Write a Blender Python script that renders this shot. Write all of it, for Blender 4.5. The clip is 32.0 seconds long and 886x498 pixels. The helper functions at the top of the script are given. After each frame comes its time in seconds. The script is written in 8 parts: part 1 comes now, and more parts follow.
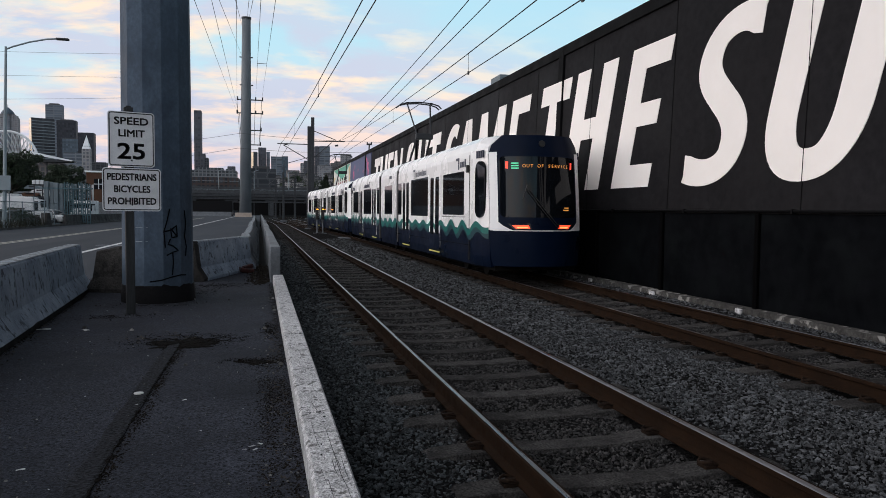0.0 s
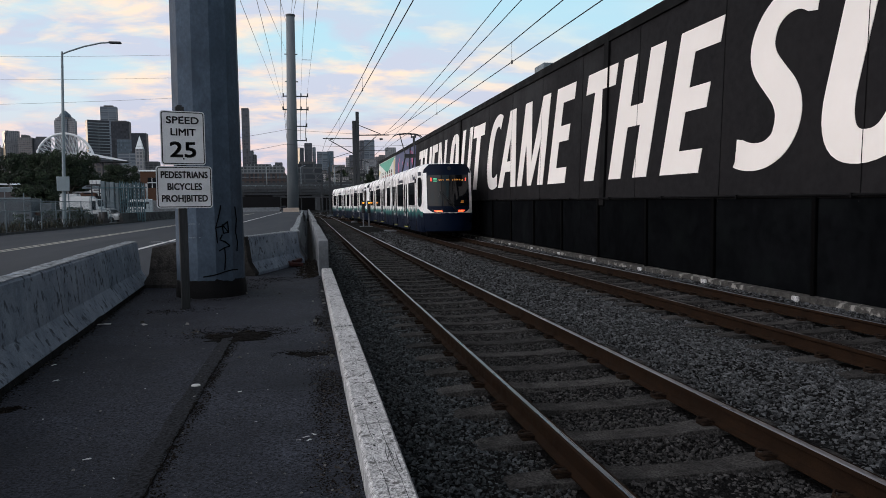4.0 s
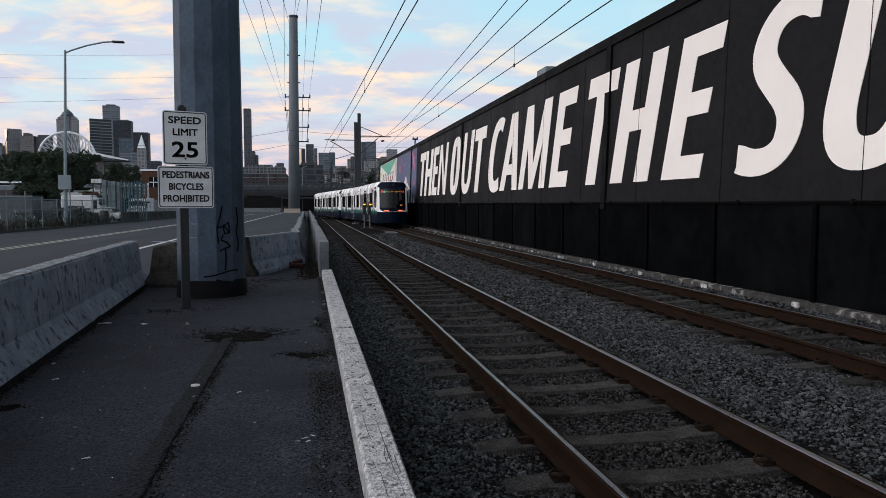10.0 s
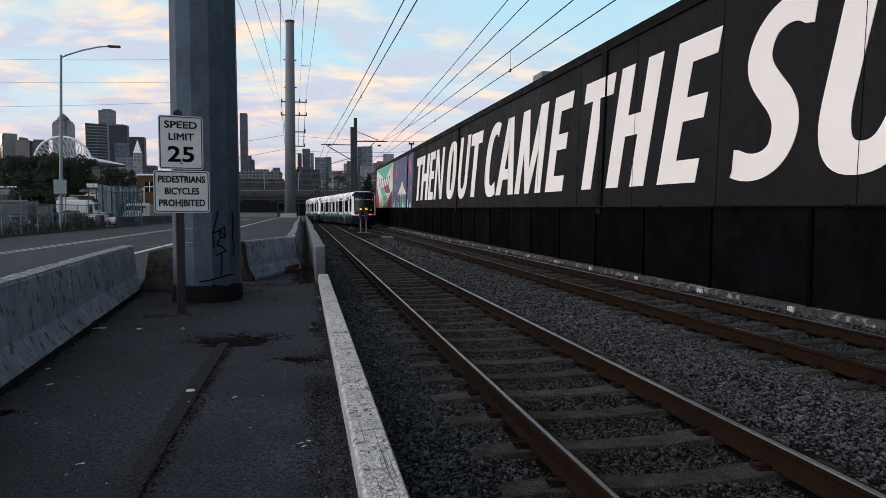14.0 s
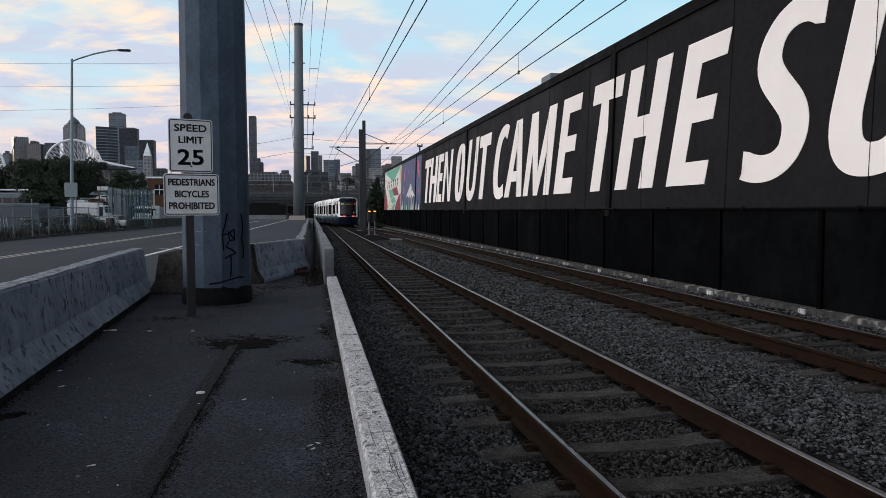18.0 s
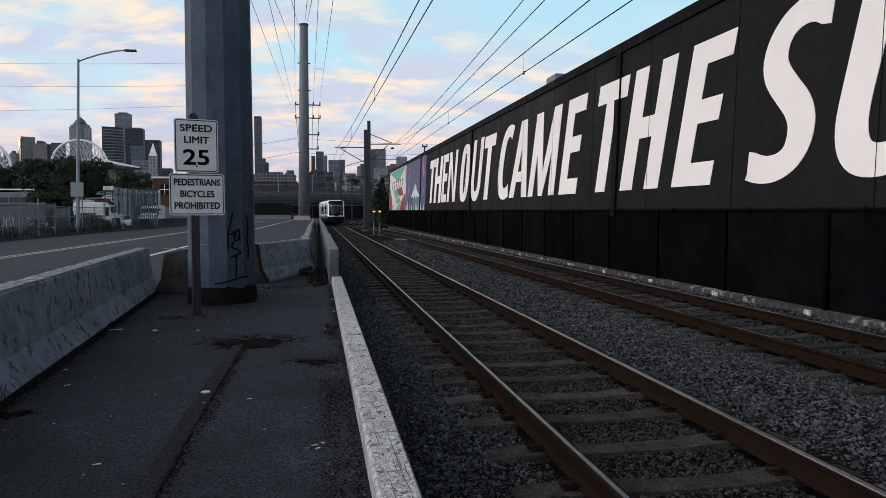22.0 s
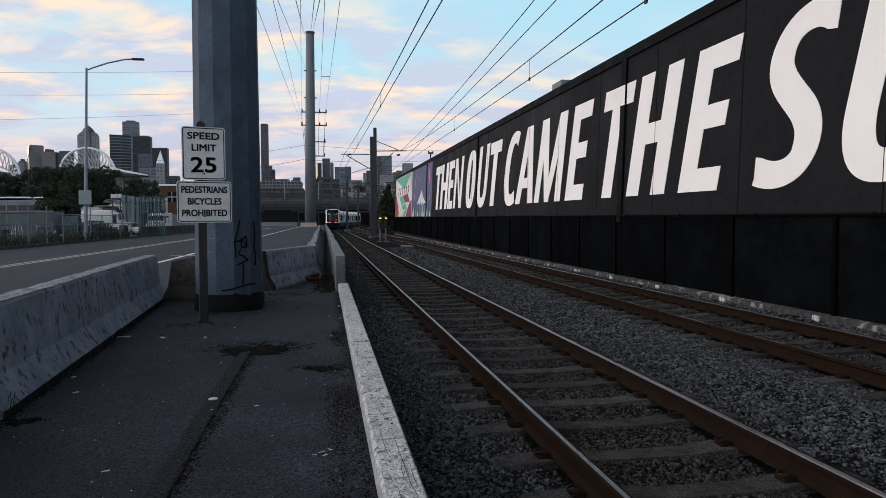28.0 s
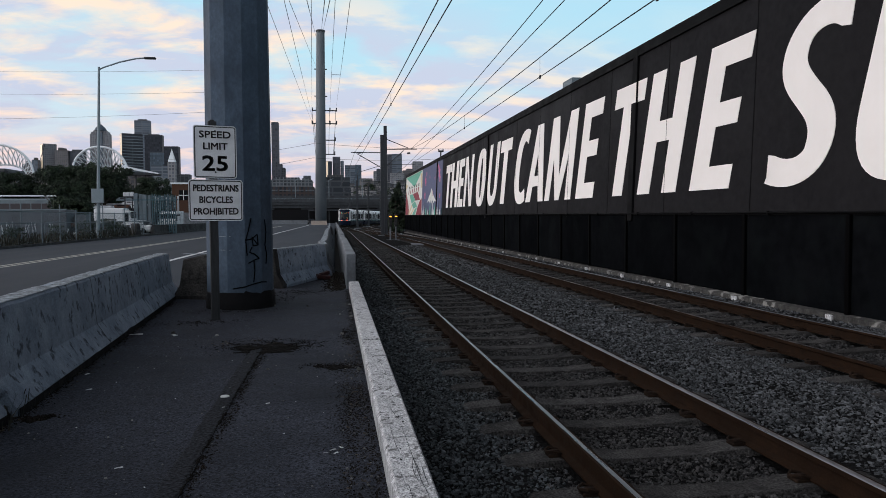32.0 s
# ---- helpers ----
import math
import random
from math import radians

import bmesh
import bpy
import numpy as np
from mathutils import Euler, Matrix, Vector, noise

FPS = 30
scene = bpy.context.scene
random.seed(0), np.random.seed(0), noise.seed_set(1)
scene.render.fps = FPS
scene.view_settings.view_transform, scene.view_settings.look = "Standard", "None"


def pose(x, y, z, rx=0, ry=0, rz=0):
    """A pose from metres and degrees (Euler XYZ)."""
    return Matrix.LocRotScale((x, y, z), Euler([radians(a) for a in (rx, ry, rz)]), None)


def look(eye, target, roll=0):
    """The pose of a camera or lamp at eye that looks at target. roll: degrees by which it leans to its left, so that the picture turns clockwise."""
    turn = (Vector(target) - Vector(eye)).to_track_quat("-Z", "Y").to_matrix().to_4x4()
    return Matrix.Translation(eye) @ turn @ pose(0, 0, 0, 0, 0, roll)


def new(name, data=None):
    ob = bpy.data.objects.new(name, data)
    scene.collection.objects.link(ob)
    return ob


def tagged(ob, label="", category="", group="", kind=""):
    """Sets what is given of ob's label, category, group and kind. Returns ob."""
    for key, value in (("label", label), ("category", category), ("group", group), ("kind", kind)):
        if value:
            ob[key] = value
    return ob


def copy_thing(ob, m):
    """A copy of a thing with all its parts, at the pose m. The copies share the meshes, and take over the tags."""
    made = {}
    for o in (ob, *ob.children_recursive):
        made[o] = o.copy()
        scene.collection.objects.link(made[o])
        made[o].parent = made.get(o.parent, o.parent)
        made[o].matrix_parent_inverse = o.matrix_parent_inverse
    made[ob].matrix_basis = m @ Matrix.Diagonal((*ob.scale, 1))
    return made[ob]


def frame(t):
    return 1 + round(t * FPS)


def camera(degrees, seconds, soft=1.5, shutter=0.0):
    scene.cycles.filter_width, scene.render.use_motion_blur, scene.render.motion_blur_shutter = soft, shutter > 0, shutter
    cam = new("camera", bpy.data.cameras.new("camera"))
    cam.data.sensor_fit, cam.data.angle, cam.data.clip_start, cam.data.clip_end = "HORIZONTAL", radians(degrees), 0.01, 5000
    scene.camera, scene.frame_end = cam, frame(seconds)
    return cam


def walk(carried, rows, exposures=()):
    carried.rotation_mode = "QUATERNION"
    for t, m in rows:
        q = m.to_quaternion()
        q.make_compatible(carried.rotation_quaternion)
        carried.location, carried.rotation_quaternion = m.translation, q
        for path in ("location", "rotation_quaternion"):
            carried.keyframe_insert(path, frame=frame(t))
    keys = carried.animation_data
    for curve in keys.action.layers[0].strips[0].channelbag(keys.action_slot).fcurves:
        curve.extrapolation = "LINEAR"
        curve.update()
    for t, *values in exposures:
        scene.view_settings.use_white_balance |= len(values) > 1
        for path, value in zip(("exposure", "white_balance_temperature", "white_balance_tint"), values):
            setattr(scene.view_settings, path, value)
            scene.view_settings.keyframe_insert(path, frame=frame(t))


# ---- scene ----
cam = camera(63.8, 32.0, soft=0.8)
PATH = [
    (0, (0.042, -0.287, 1.625), (0.539, 1.648, 1.522), 0.5),
    (0.5, (0.035, -0.278, 1.628), (0.513, 1.662, 1.525), 0.6),
    (1, (0.036, -0.285, 1.626), (0.499, 1.658, 1.517), 0.5),
    (1.5, (0.037, -0.283, 1.625), (0.484, 1.663, 1.508), 0.1),
    (2, (0.034, -0.278, 1.621), (0.463, 1.672, 1.5), -0.2),
    (2.5, (0.031, -0.277, 1.623), (0.441, 1.677, 1.502), -0.4),
    (3, (0.033, -0.283, 1.625), (0.427, 1.674, 1.503), -0.5),
    (3.5, (0.03, -0.275, 1.622), (0.41, 1.685, 1.496), -0.7),
    (5.5, (0.028, -0.284, 1.62), (0.384, 1.68, 1.495), -0.4),
    (6, (0.024, -0.274, 1.622), (0.382, 1.689, 1.496), -0.4),
    (6.5, (0.03, -0.288, 1.622), (0.387, 1.676, 1.494), -0.4),
    (7, (0.031, -0.284, 1.622), (0.387, 1.68, 1.495), -0.4),
    (7.5, (0.026, -0.289, 1.626), (0.38, 1.675, 1.501), -0.4),
    (8, (0.028, -0.284, 1.627), (0.382, 1.681, 1.505), -0.4),
    (8.5, (0.027, -0.281, 1.621), (0.383, 1.683, 1.501), -0.3),
    (9, (0.023, -0.278, 1.62), (0.385, 1.685, 1.499), -0.3),
    (9.5, (0.024, -0.286, 1.623), (0.39, 1.676, 1.501), -0.2),
    (10, (0.027, -0.283, 1.624), (0.397, 1.679, 1.504), -0.1),
    (10.5, (0.023, -0.285, 1.623), (0.397, 1.676, 1.505), -0.1),
    (11, (0.026, -0.283, 1.622), (0.402, 1.678, 1.508), -0.1),
    (11.5, (0.03, -0.288, 1.626), (0.407, 1.673, 1.514), -0.0),
    (12, (0.025, -0.28, 1.625), (0.404, 1.68, 1.515), 0.1),
    (12.5, (0.025, -0.284, 1.625), (0.403, 1.677, 1.517), 0.1),
    (13, (0.024, -0.283, 1.625), (0.401, 1.678, 1.518), 0.0),
    (13.5, (0.026, -0.282, 1.621), (0.405, 1.679, 1.514), -0.1),
    (14, (0.03, -0.28, 1.623), (0.41, 1.68, 1.516), -0.1),
    (14.5, (0.025, -0.286, 1.627), (0.404, 1.675, 1.521), -0.1),
    (16.5, (0.023, -0.284, 1.62), (0.385, 1.681, 1.513), -0.2),
    (17, (0.026, -0.287, 1.622), (0.386, 1.677, 1.515), -0.2),
    (17.5, (0.026, -0.285, 1.619), (0.384, 1.68, 1.515), -0.2),
    (18, (0.026, -0.283, 1.626), (0.383, 1.682, 1.525), -0.2),
    (18.5, (0.024, -0.291, 1.625), (0.382, 1.674, 1.528), -0.1),
    (19, (0.024, -0.281, 1.622), (0.384, 1.684, 1.525), -0.1),
    (19.5, (0.023, -0.287, 1.626), (0.381, 1.679, 1.528), -0.2),
    (20, (0.026, -0.287, 1.625), (0.378, 1.679, 1.525), -0.4),
    (20.5, (0.022, -0.287, 1.624), (0.368, 1.68, 1.523), -0.3),
    (21, (0.025, -0.286, 1.624), (0.367, 1.682, 1.522), -0.3),
    (21.5, (0.022, -0.287, 1.625), (0.366, 1.681, 1.523), -0.2),
    (22, (0.025, -0.285, 1.625), (0.369, 1.682, 1.525), -0.1),
    (22.5, (0.023, -0.285, 1.622), (0.367, 1.682, 1.522), -0.1),
    (23, (0.023, -0.291, 1.626), (0.364, 1.677, 1.525), -0.2),
    (23.5, (0.023, -0.283, 1.624), (0.358, 1.686, 1.524), -0.3),
    (24, (0.022, -0.284, 1.625), (0.351, 1.686, 1.527), -0.4),
    (24.5, (0.025, -0.291, 1.628), (0.35, 1.68, 1.532), -0.4),
    (25, (0.021, -0.293, 1.629), (0.345, 1.678, 1.536), -0.3),
    (25.5, (0.018, -0.288, 1.626), (0.343, 1.684, 1.535), -0.2),
    (27.5, (0.021, -0.292, 1.626), (0.348, 1.679, 1.543), -0.4),
    (28, (0.021, -0.291, 1.626), (0.348, 1.68, 1.544), -0.3),
    (28.5, (0.021, -0.285, 1.626), (0.345, 1.687, 1.542), -0.3),
    (29, (0.018, -0.29, 1.622), (0.337, 1.682, 1.538), -0.4),
    (29.5, (0.02, -0.294, 1.621), (0.336, 1.679, 1.534), -0.5),
    (30, (0.02, -0.292, 1.624), (0.331, 1.681, 1.533), -0.7),
    (30.5, (0.019, -0.288, 1.621), (0.323, 1.687, 1.528), -0.8),
    (31, (0.022, -0.285, 1.623), (0.321, 1.69, 1.531), -0.6),
    (31.5, (0.018, -0.288, 1.625), (0.317, 1.688, 1.537), -0.4),
    (32, (0.016, -0.29, 1.628), (0.315, 1.685, 1.541), -0.3),
]
walk(cam, [(t, look(e, a, r)) for t, e, a, r in PATH], [(0, 0.02, 6460, 10), (13, 0.01, 6440, 10), (20, 0.0, 6400, 10), (32, -0.02, 6330, 9.8)])

# ---- world and light ----
def link(nt, a, b):
    nt.links.new(a, b)


def make_world():
    w = bpy.data.worlds.new("dusk_sky")
    scene.world = w
    w.use_nodes = True
    nt = w.node_tree
    nt.nodes.clear()
    N = nt.nodes.new
    out, bg = N("ShaderNodeOutputWorld"), N("ShaderNodeBackground")
    tc, sep = N("ShaderNodeTexCoord"), N("ShaderNodeSeparateXYZ")
    link(nt, tc.outputs["Generated"], sep.inputs[0])
    # clear sky by height
    ramp = N("ShaderNodeValToRGB")
    link(nt, sep.outputs["Z"], ramp.inputs[0])
    els = ramp.color_ramp.elements
    els[0].position, els[0].color = 0.0, (0.80, 0.58, 0.60, 1)
    els[1].position, els[1].color = 1.0, (0.06, 0.08, 0.115, 1)
    for p, c in ((0.06, (0.72, 0.65, 0.74)), (0.13, (0.66, 0.80, 0.90)), (0.22, (0.54, 0.83, 0.96)), (0.33, (0.47, 0.81, 0.98)), (0.42, (0.34, 0.40, 0.45)), (0.60, (0.12, 0.13, 0.15))):
        e = els.new(p)
        e.color = (*c, 1)
    sky = N("ShaderNodeTexSky")
    sky.sky_type, sky.sun_disc = "NISHITA", False
    sky.sun_elevation, sky.sun_rotation = SUN_UP, SUN_TURN
    dim = N("ShaderNodeMixRGB")
    dim.blend_type = "MULTIPLY"
    dim.inputs[0].default_value = 1
    dim.inputs[2].default_value = (0.12, 0.12, 0.12, 1)
    link(nt, sky.outputs[0], dim.inputs[1])
    base = N("ShaderNodeMixRGB")
    base.inputs[0].default_value = 0.12
    link(nt, ramp.outputs[0], base.inputs[1])
    link(nt, dim.outputs[0], base.inputs[2])
    # lit evening clouds in the south-west, above the after-glow
    west = N("ShaderNodeVectorMath")
    west.operation = "DOT_PRODUCT"
    west.inputs[1].default_value = Vector((-0.86, -0.24, 0.52)).normalized()
    link(nt, tc.outputs["Generated"], west.inputs[0])
    glow = N("ShaderNodeMapRange")
    glow.interpolation_type = "SMOOTHSTEP"
    link(nt, west.outputs["Value"], glow.inputs[0])
    glow.inputs[1].default_value, glow.inputs[2].default_value = 0.42, 0.97
    bright = N("ShaderNodeMixRGB")
    bright.blend_type = "ADD"
    bright.inputs[2].default_value = (GLOW * 1.02, GLOW * 1.0, GLOW * 1.02, 1)
    link(nt, glow.outputs[0], bright.inputs[0])
    # clouds on a flat layer overhead
    lift = N("ShaderNodeMath")
    lift.operation = "ADD"
    lift.inputs[1].default_value = 0.20
    link(nt, sep.outputs["Z"], lift.inputs[0])
    safe = N("ShaderNodeMath")
    safe.operation = "MAXIMUM"
    safe.inputs[1].default_value = 0.05
    link(nt, lift.outputs[0], safe.inputs[0])
    plane = []
    for axis in "XY":
        d = N("ShaderNodeMath")
        d.operation = "DIVIDE"
        link(nt, sep.outputs[axis], d.inputs[0])
        link(nt, safe.outputs[0], d.inputs[1])
        plane.append(d)
    comb = N("ShaderNodeCombineXYZ")
    link(nt, plane[0].outputs[0], comb.inputs[0])
    link(nt, plane[1].outputs[0], comb.inputs[1])

    def layer(scale, stretch, lo, hi, turn, detail=6):
        mp, no, rp = N("ShaderNodeMapping"), N("ShaderNodeTexNoise"), N("ShaderNodeMapRange")
        mp.inputs["Rotation"].default_value = (0, 0, turn)
        mp.inputs["Scale"].default_value = stretch
        no.inputs["Scale"].default_value, no.inputs["Detail"].default_value = scale, detail
        no.inputs["Roughness"].default_value = 0.56
        no.inputs["Distortion"].default_value = 0.25
        link(nt, comb.outputs[0], mp.inputs[0])
        link(nt, mp.outputs[0], no.inputs["Vector"])
        link(nt, no.outputs[0], rp.inputs[0])
        rp.inputs[1].default_value, rp.inputs[2].default_value = lo, hi
        return rp

    cover = layer(2.1, (1.0, 1.35, 1), 0.37, 0.53, 0.6, 8)
    warm = layer(3.2, (1.0, 1.5, 1), 0.46, 0.60, 0.5, 8)
    tint = N("ShaderNodeMixRGB")
    for slot, low, high in ((1, (0.55, 0.545, 0.66), (0.60, 0.64, 0.77)), (2, (0.84, 0.655, 0.66), (1.03, 0.82, 0.64))):
        by_height = N("ShaderNodeMapRange")
        by_height.inputs[1].default_value, by_height.inputs[2].default_value = 0.04, 0.17
        link(nt, sep.outputs["Z"], by_height.inputs[0])
        shade = N("ShaderNodeMixRGB")
        shade.inputs[1].default_value, shade.inputs[2].default_value = (*low, 1), (*high, 1)
        link(nt, by_height.outputs[0], shade.inputs[0])
        link(nt, shade.outputs[0], tint.inputs[slot])
    link(nt, warm.outputs[0], tint.inputs[0])
    clouds = N("ShaderNodeMixRGB")
    link(nt, base.outputs[0], clouds.inputs[1])
    link(nt, tint.outputs[0], clouds.inputs[2])
    # fewer clouds towards the zenith, more in the west
    thin = N("ShaderNodeMapRange")
    west_more = N("ShaderNodeMath")
    west_more.operation = "MULTIPLY_ADD"
    west_more.inputs[1].default_value = 0.30
    link(nt, sep.outputs["X"], west_more.inputs[0])
    link(nt, sep.outputs["Z"], west_more.inputs[2])
    link(nt, west_more.outputs[0], thin.inputs[0])
    thin.inputs[1].default_value, thin.inputs[2].default_value = 0.24, 0.35
    thin.inputs[3].default_value, thin.inputs[4].default_value = 0.95, 0.08
    amount = N("ShaderNodeMath")
    amount.operation = "MULTIPLY"
    link(nt, cover.outputs[0], amount.inputs[0])
    link(nt, thin.outputs[0], amount.inputs[1])
    link(nt, amount.outputs[0], clouds.inputs[0])
    link(nt, clouds.outputs[0], bright.inputs[1])
    link(nt, bright.outputs[0], bg.inputs[0])
    bg.inputs[1].default_value = SKY_POWER
    link(nt, bg.outputs[0], out.inputs[0])


SUN_UP, SUN_TURN, SKY_POWER, GLOW = radians(4), radians(-59), 1.06, 1.34
make_world()
sun = new("sun", bpy.data.lights.new("sun", "SUN"))
sun.data.energy, sun.data.angle, sun.data.color = 0.6, radians(30), (1.0, 0.82, 0.70)
sun.matrix_world = look((-40, 24, 3.4), (0, 0, 0))


# ---- materials ----
def surf(name, c1, c2, scale=6.0, rough=0.8, metal=0.0, bump=0.25, fine=60.0, stain=None, stain_scale=0.8, stain_amount=0.5,
         local=False, rand=0.0, island=0.0, stretch=(1, 1, 1), spec=0.5, bump_dist=0.01, lo=0.35, hi=0.65,
         grain=0.35, speck=None, stain_lo=0.48, stain_soft=0.2, detail=5, crisp=0.6):
    """Two colours broken up at two scales, with stains, relief and variation from piece to piece."""
    m = bpy.data.materials.new(name)
    m.use_nodes = True
    nt = m.node_tree
    N = nt.nodes.new
    bsdf = nt.nodes["Principled BSDF"]
    if local:
        src = N("ShaderNodeTexCoord").outputs["Object"]
    else:
        src = N("ShaderNodeNewGeometry").outputs["Position"]
    mp = N("ShaderNodeMapping")
    mp.inputs["Scale"].default_value = stretch
    link(nt, src, mp.inputs[0])

    def noise_at(sc, det, lo_, hi_, rg=0.6):
        no, rp = N("ShaderNodeTexNoise"), N("ShaderNodeMapRange")
        no.inputs["Scale"].default_value, no.inputs["Detail"].default_value = sc, det
        no.inputs["Roughness"].default_value = rg
        link(nt, mp.outputs[0], no.inputs["Vector"])
        link(nt, no.outputs[0], rp.inputs[0])
        rp.inputs[1].default_value, rp.inputs[2].default_value = lo_, hi_
        return rp.outputs[0], no.outputs[0]

    big, _ = noise_at(scale, detail, lo, hi, crisp)
    mix = N("ShaderNodeMixRGB")
    mix.inputs[1].default_value, mix.inputs[2].default_value = (*c1, 1), (*c2, 1)
    link(nt, big, mix.inputs[0])
    col = mix.outputs[0]
    small, raw = noise_at(fine, 3, *((0.2, 0.8) if grain < 0.5 else (0.33, 0.67)))
    g = N("ShaderNodeMixRGB")
    g.blend_type = "OVERLAY"
    g.inputs[0].default_value = grain
    link(nt, col, g.inputs[1])
    link(nt, small, g.inputs[2])
    col = g.outputs[0]
    if speck:
        sp, _ = noise_at(speck[0], 2, 0.63, 0.68)
        sm = N("ShaderNodeMixRGB")
        sm.inputs[2].default_value = (*speck[1], 1)
        link(nt, sp, sm.inputs[0])
        link(nt, col, sm.inputs[1])
        col = sm.outputs[0]
    if stain:
        st, _ = noise_at(stain_scale, 6, stain_lo, stain_lo + stain_soft)
        am = N("ShaderNodeMath")
        am.operation = "MULTIPLY"
        am.inputs[1].default_value = stain_amount
        link(nt, st, am.inputs[0])
        s = N("ShaderNodeMixRGB")
        s.inputs[2].default_value = (*stain, 1)
        link(nt, am.outputs[0], s.inputs[0])
        link(nt, col, s.inputs[1])
        col = s.outputs[0]
    if rand or island:
        if island:
            r, k = N("ShaderNodeNewGeometry").outputs["Random Per Island"], island
        else:
            r, k = N("ShaderNodeObjectInfo").outputs["Random"], rand
        rr = N("ShaderNodeMapRange")
        rr.inputs[3].default_value, rr.inputs[4].default_value = 1 - k, 1 + k
        link(nt, r, rr.inputs[0])
        v = N("ShaderNodeHueSaturation")
        link(nt, rr.outputs[0], v.inputs["Value"])
        link(nt, col, v.inputs["Color"])
        col = v.outputs[0]
    link(nt, col, bsdf.inputs["Base Color"])
    rr = N("ShaderNodeMapRange")
    rr.inputs[3].default_value, rr.inputs[4].default_value = max(0.03, rough - 0.12), min(1, rough + 0.12)
    link(nt, big, rr.inputs[0])
    link(nt, rr.outputs[0], bsdf.inputs["Roughness"])
    bsdf.inputs["Metallic"].default_value = metal
    bsdf.inputs["Specular IOR Level"].default_value = spec
    if bump:
        b = N("ShaderNodeBump")
        b.inputs["Strength"].default_value, b.inputs["Distance"].default_value = bump, bump_dist
        link(nt, raw, b.inputs["Height"])
        link(nt, b.outputs[0], bsdf.inputs["Normal"])
    return m


def plain(name, c, rough=0.5, metal=0.0, glow=0.0, spec=0.5):
    m = bpy.data.materials.new(name)
    m.use_nodes = True
    b = m.node_tree.nodes["Principled BSDF"]
    b.inputs["Base Color"].default_value = (*c, 1)
    b.inputs["Roughness"].default_value, b.inputs["Metallic"].default_value = rough, metal
    b.inputs["Specular IOR Level"].default_value = spec
    if glow:
        b.inputs["Emission Color"].default_value, b.inputs["Emission Strength"].default_value = (*c, 1), glow
    return m


def facade(name, wall, glass, bay, floor, mortar=0.3, rough=0.55):
    """A far building's skin: rows of windows at their true size."""
    m = bpy.data.materials.new(name)
    m.use_nodes = True
    nt = m.node_tree
    N = nt.nodes.new
    bsdf = nt.nodes["Principled BSDF"]
    tc, sep, add, comb, br = (N("ShaderNodeTexCoord"), N("ShaderNodeSeparateXYZ"), N("ShaderNodeMath"), N("ShaderNodeCombineXYZ"), N("ShaderNodeTexBrick"))
    link(nt, tc.outputs["Object"], sep.inputs[0])
    link(nt, sep.outputs[0], add.inputs[0])
    link(nt, sep.outputs[1], add.inputs[1])
    link(nt, add.outputs[0], comb.inputs[0])
    link(nt, sep.outputs[2], comb.inputs[1])
    link(nt, comb.outputs[0], br.inputs["Vector"])
    br.offset = 0
    br.inputs["Color1"].default_value = (*glass, 1)
    br.inputs["Color2"].default_value = (*[min(1, g * 2.0 + 0.01) for g in glass], 1)
    br.inputs["Mortar"].default_value = (*wall, 1)
    br.inputs["Scale"].default_value = 1.0
    br.inputs["Mortar Size"].default_value = mortar * floor
    br.inputs["Brick Width"].default_value, br.inputs["Row Height"].default_value = bay, floor
    no = N("ShaderNodeTexNoise")
    no.inputs["Scale"].default_value = 0.03
    link(nt, tc.outputs["Object"], no.inputs["Vector"])
    ov = N("ShaderNodeMixRGB")
    ov.blend_type = "OVERLAY"
    ov.inputs[0].default_value = 0.2
    link(nt, br.outputs[0], ov.inputs[1])
    link(nt, no.outputs[0], ov.inputs[2])
    link(nt, ov.outputs[0], bsdf.inputs["Base Color"])
    bsdf.inputs["Roughness"].default_value = rough
    bsdf.inputs["Specular IOR Level"].default_value = 0.25
    return m


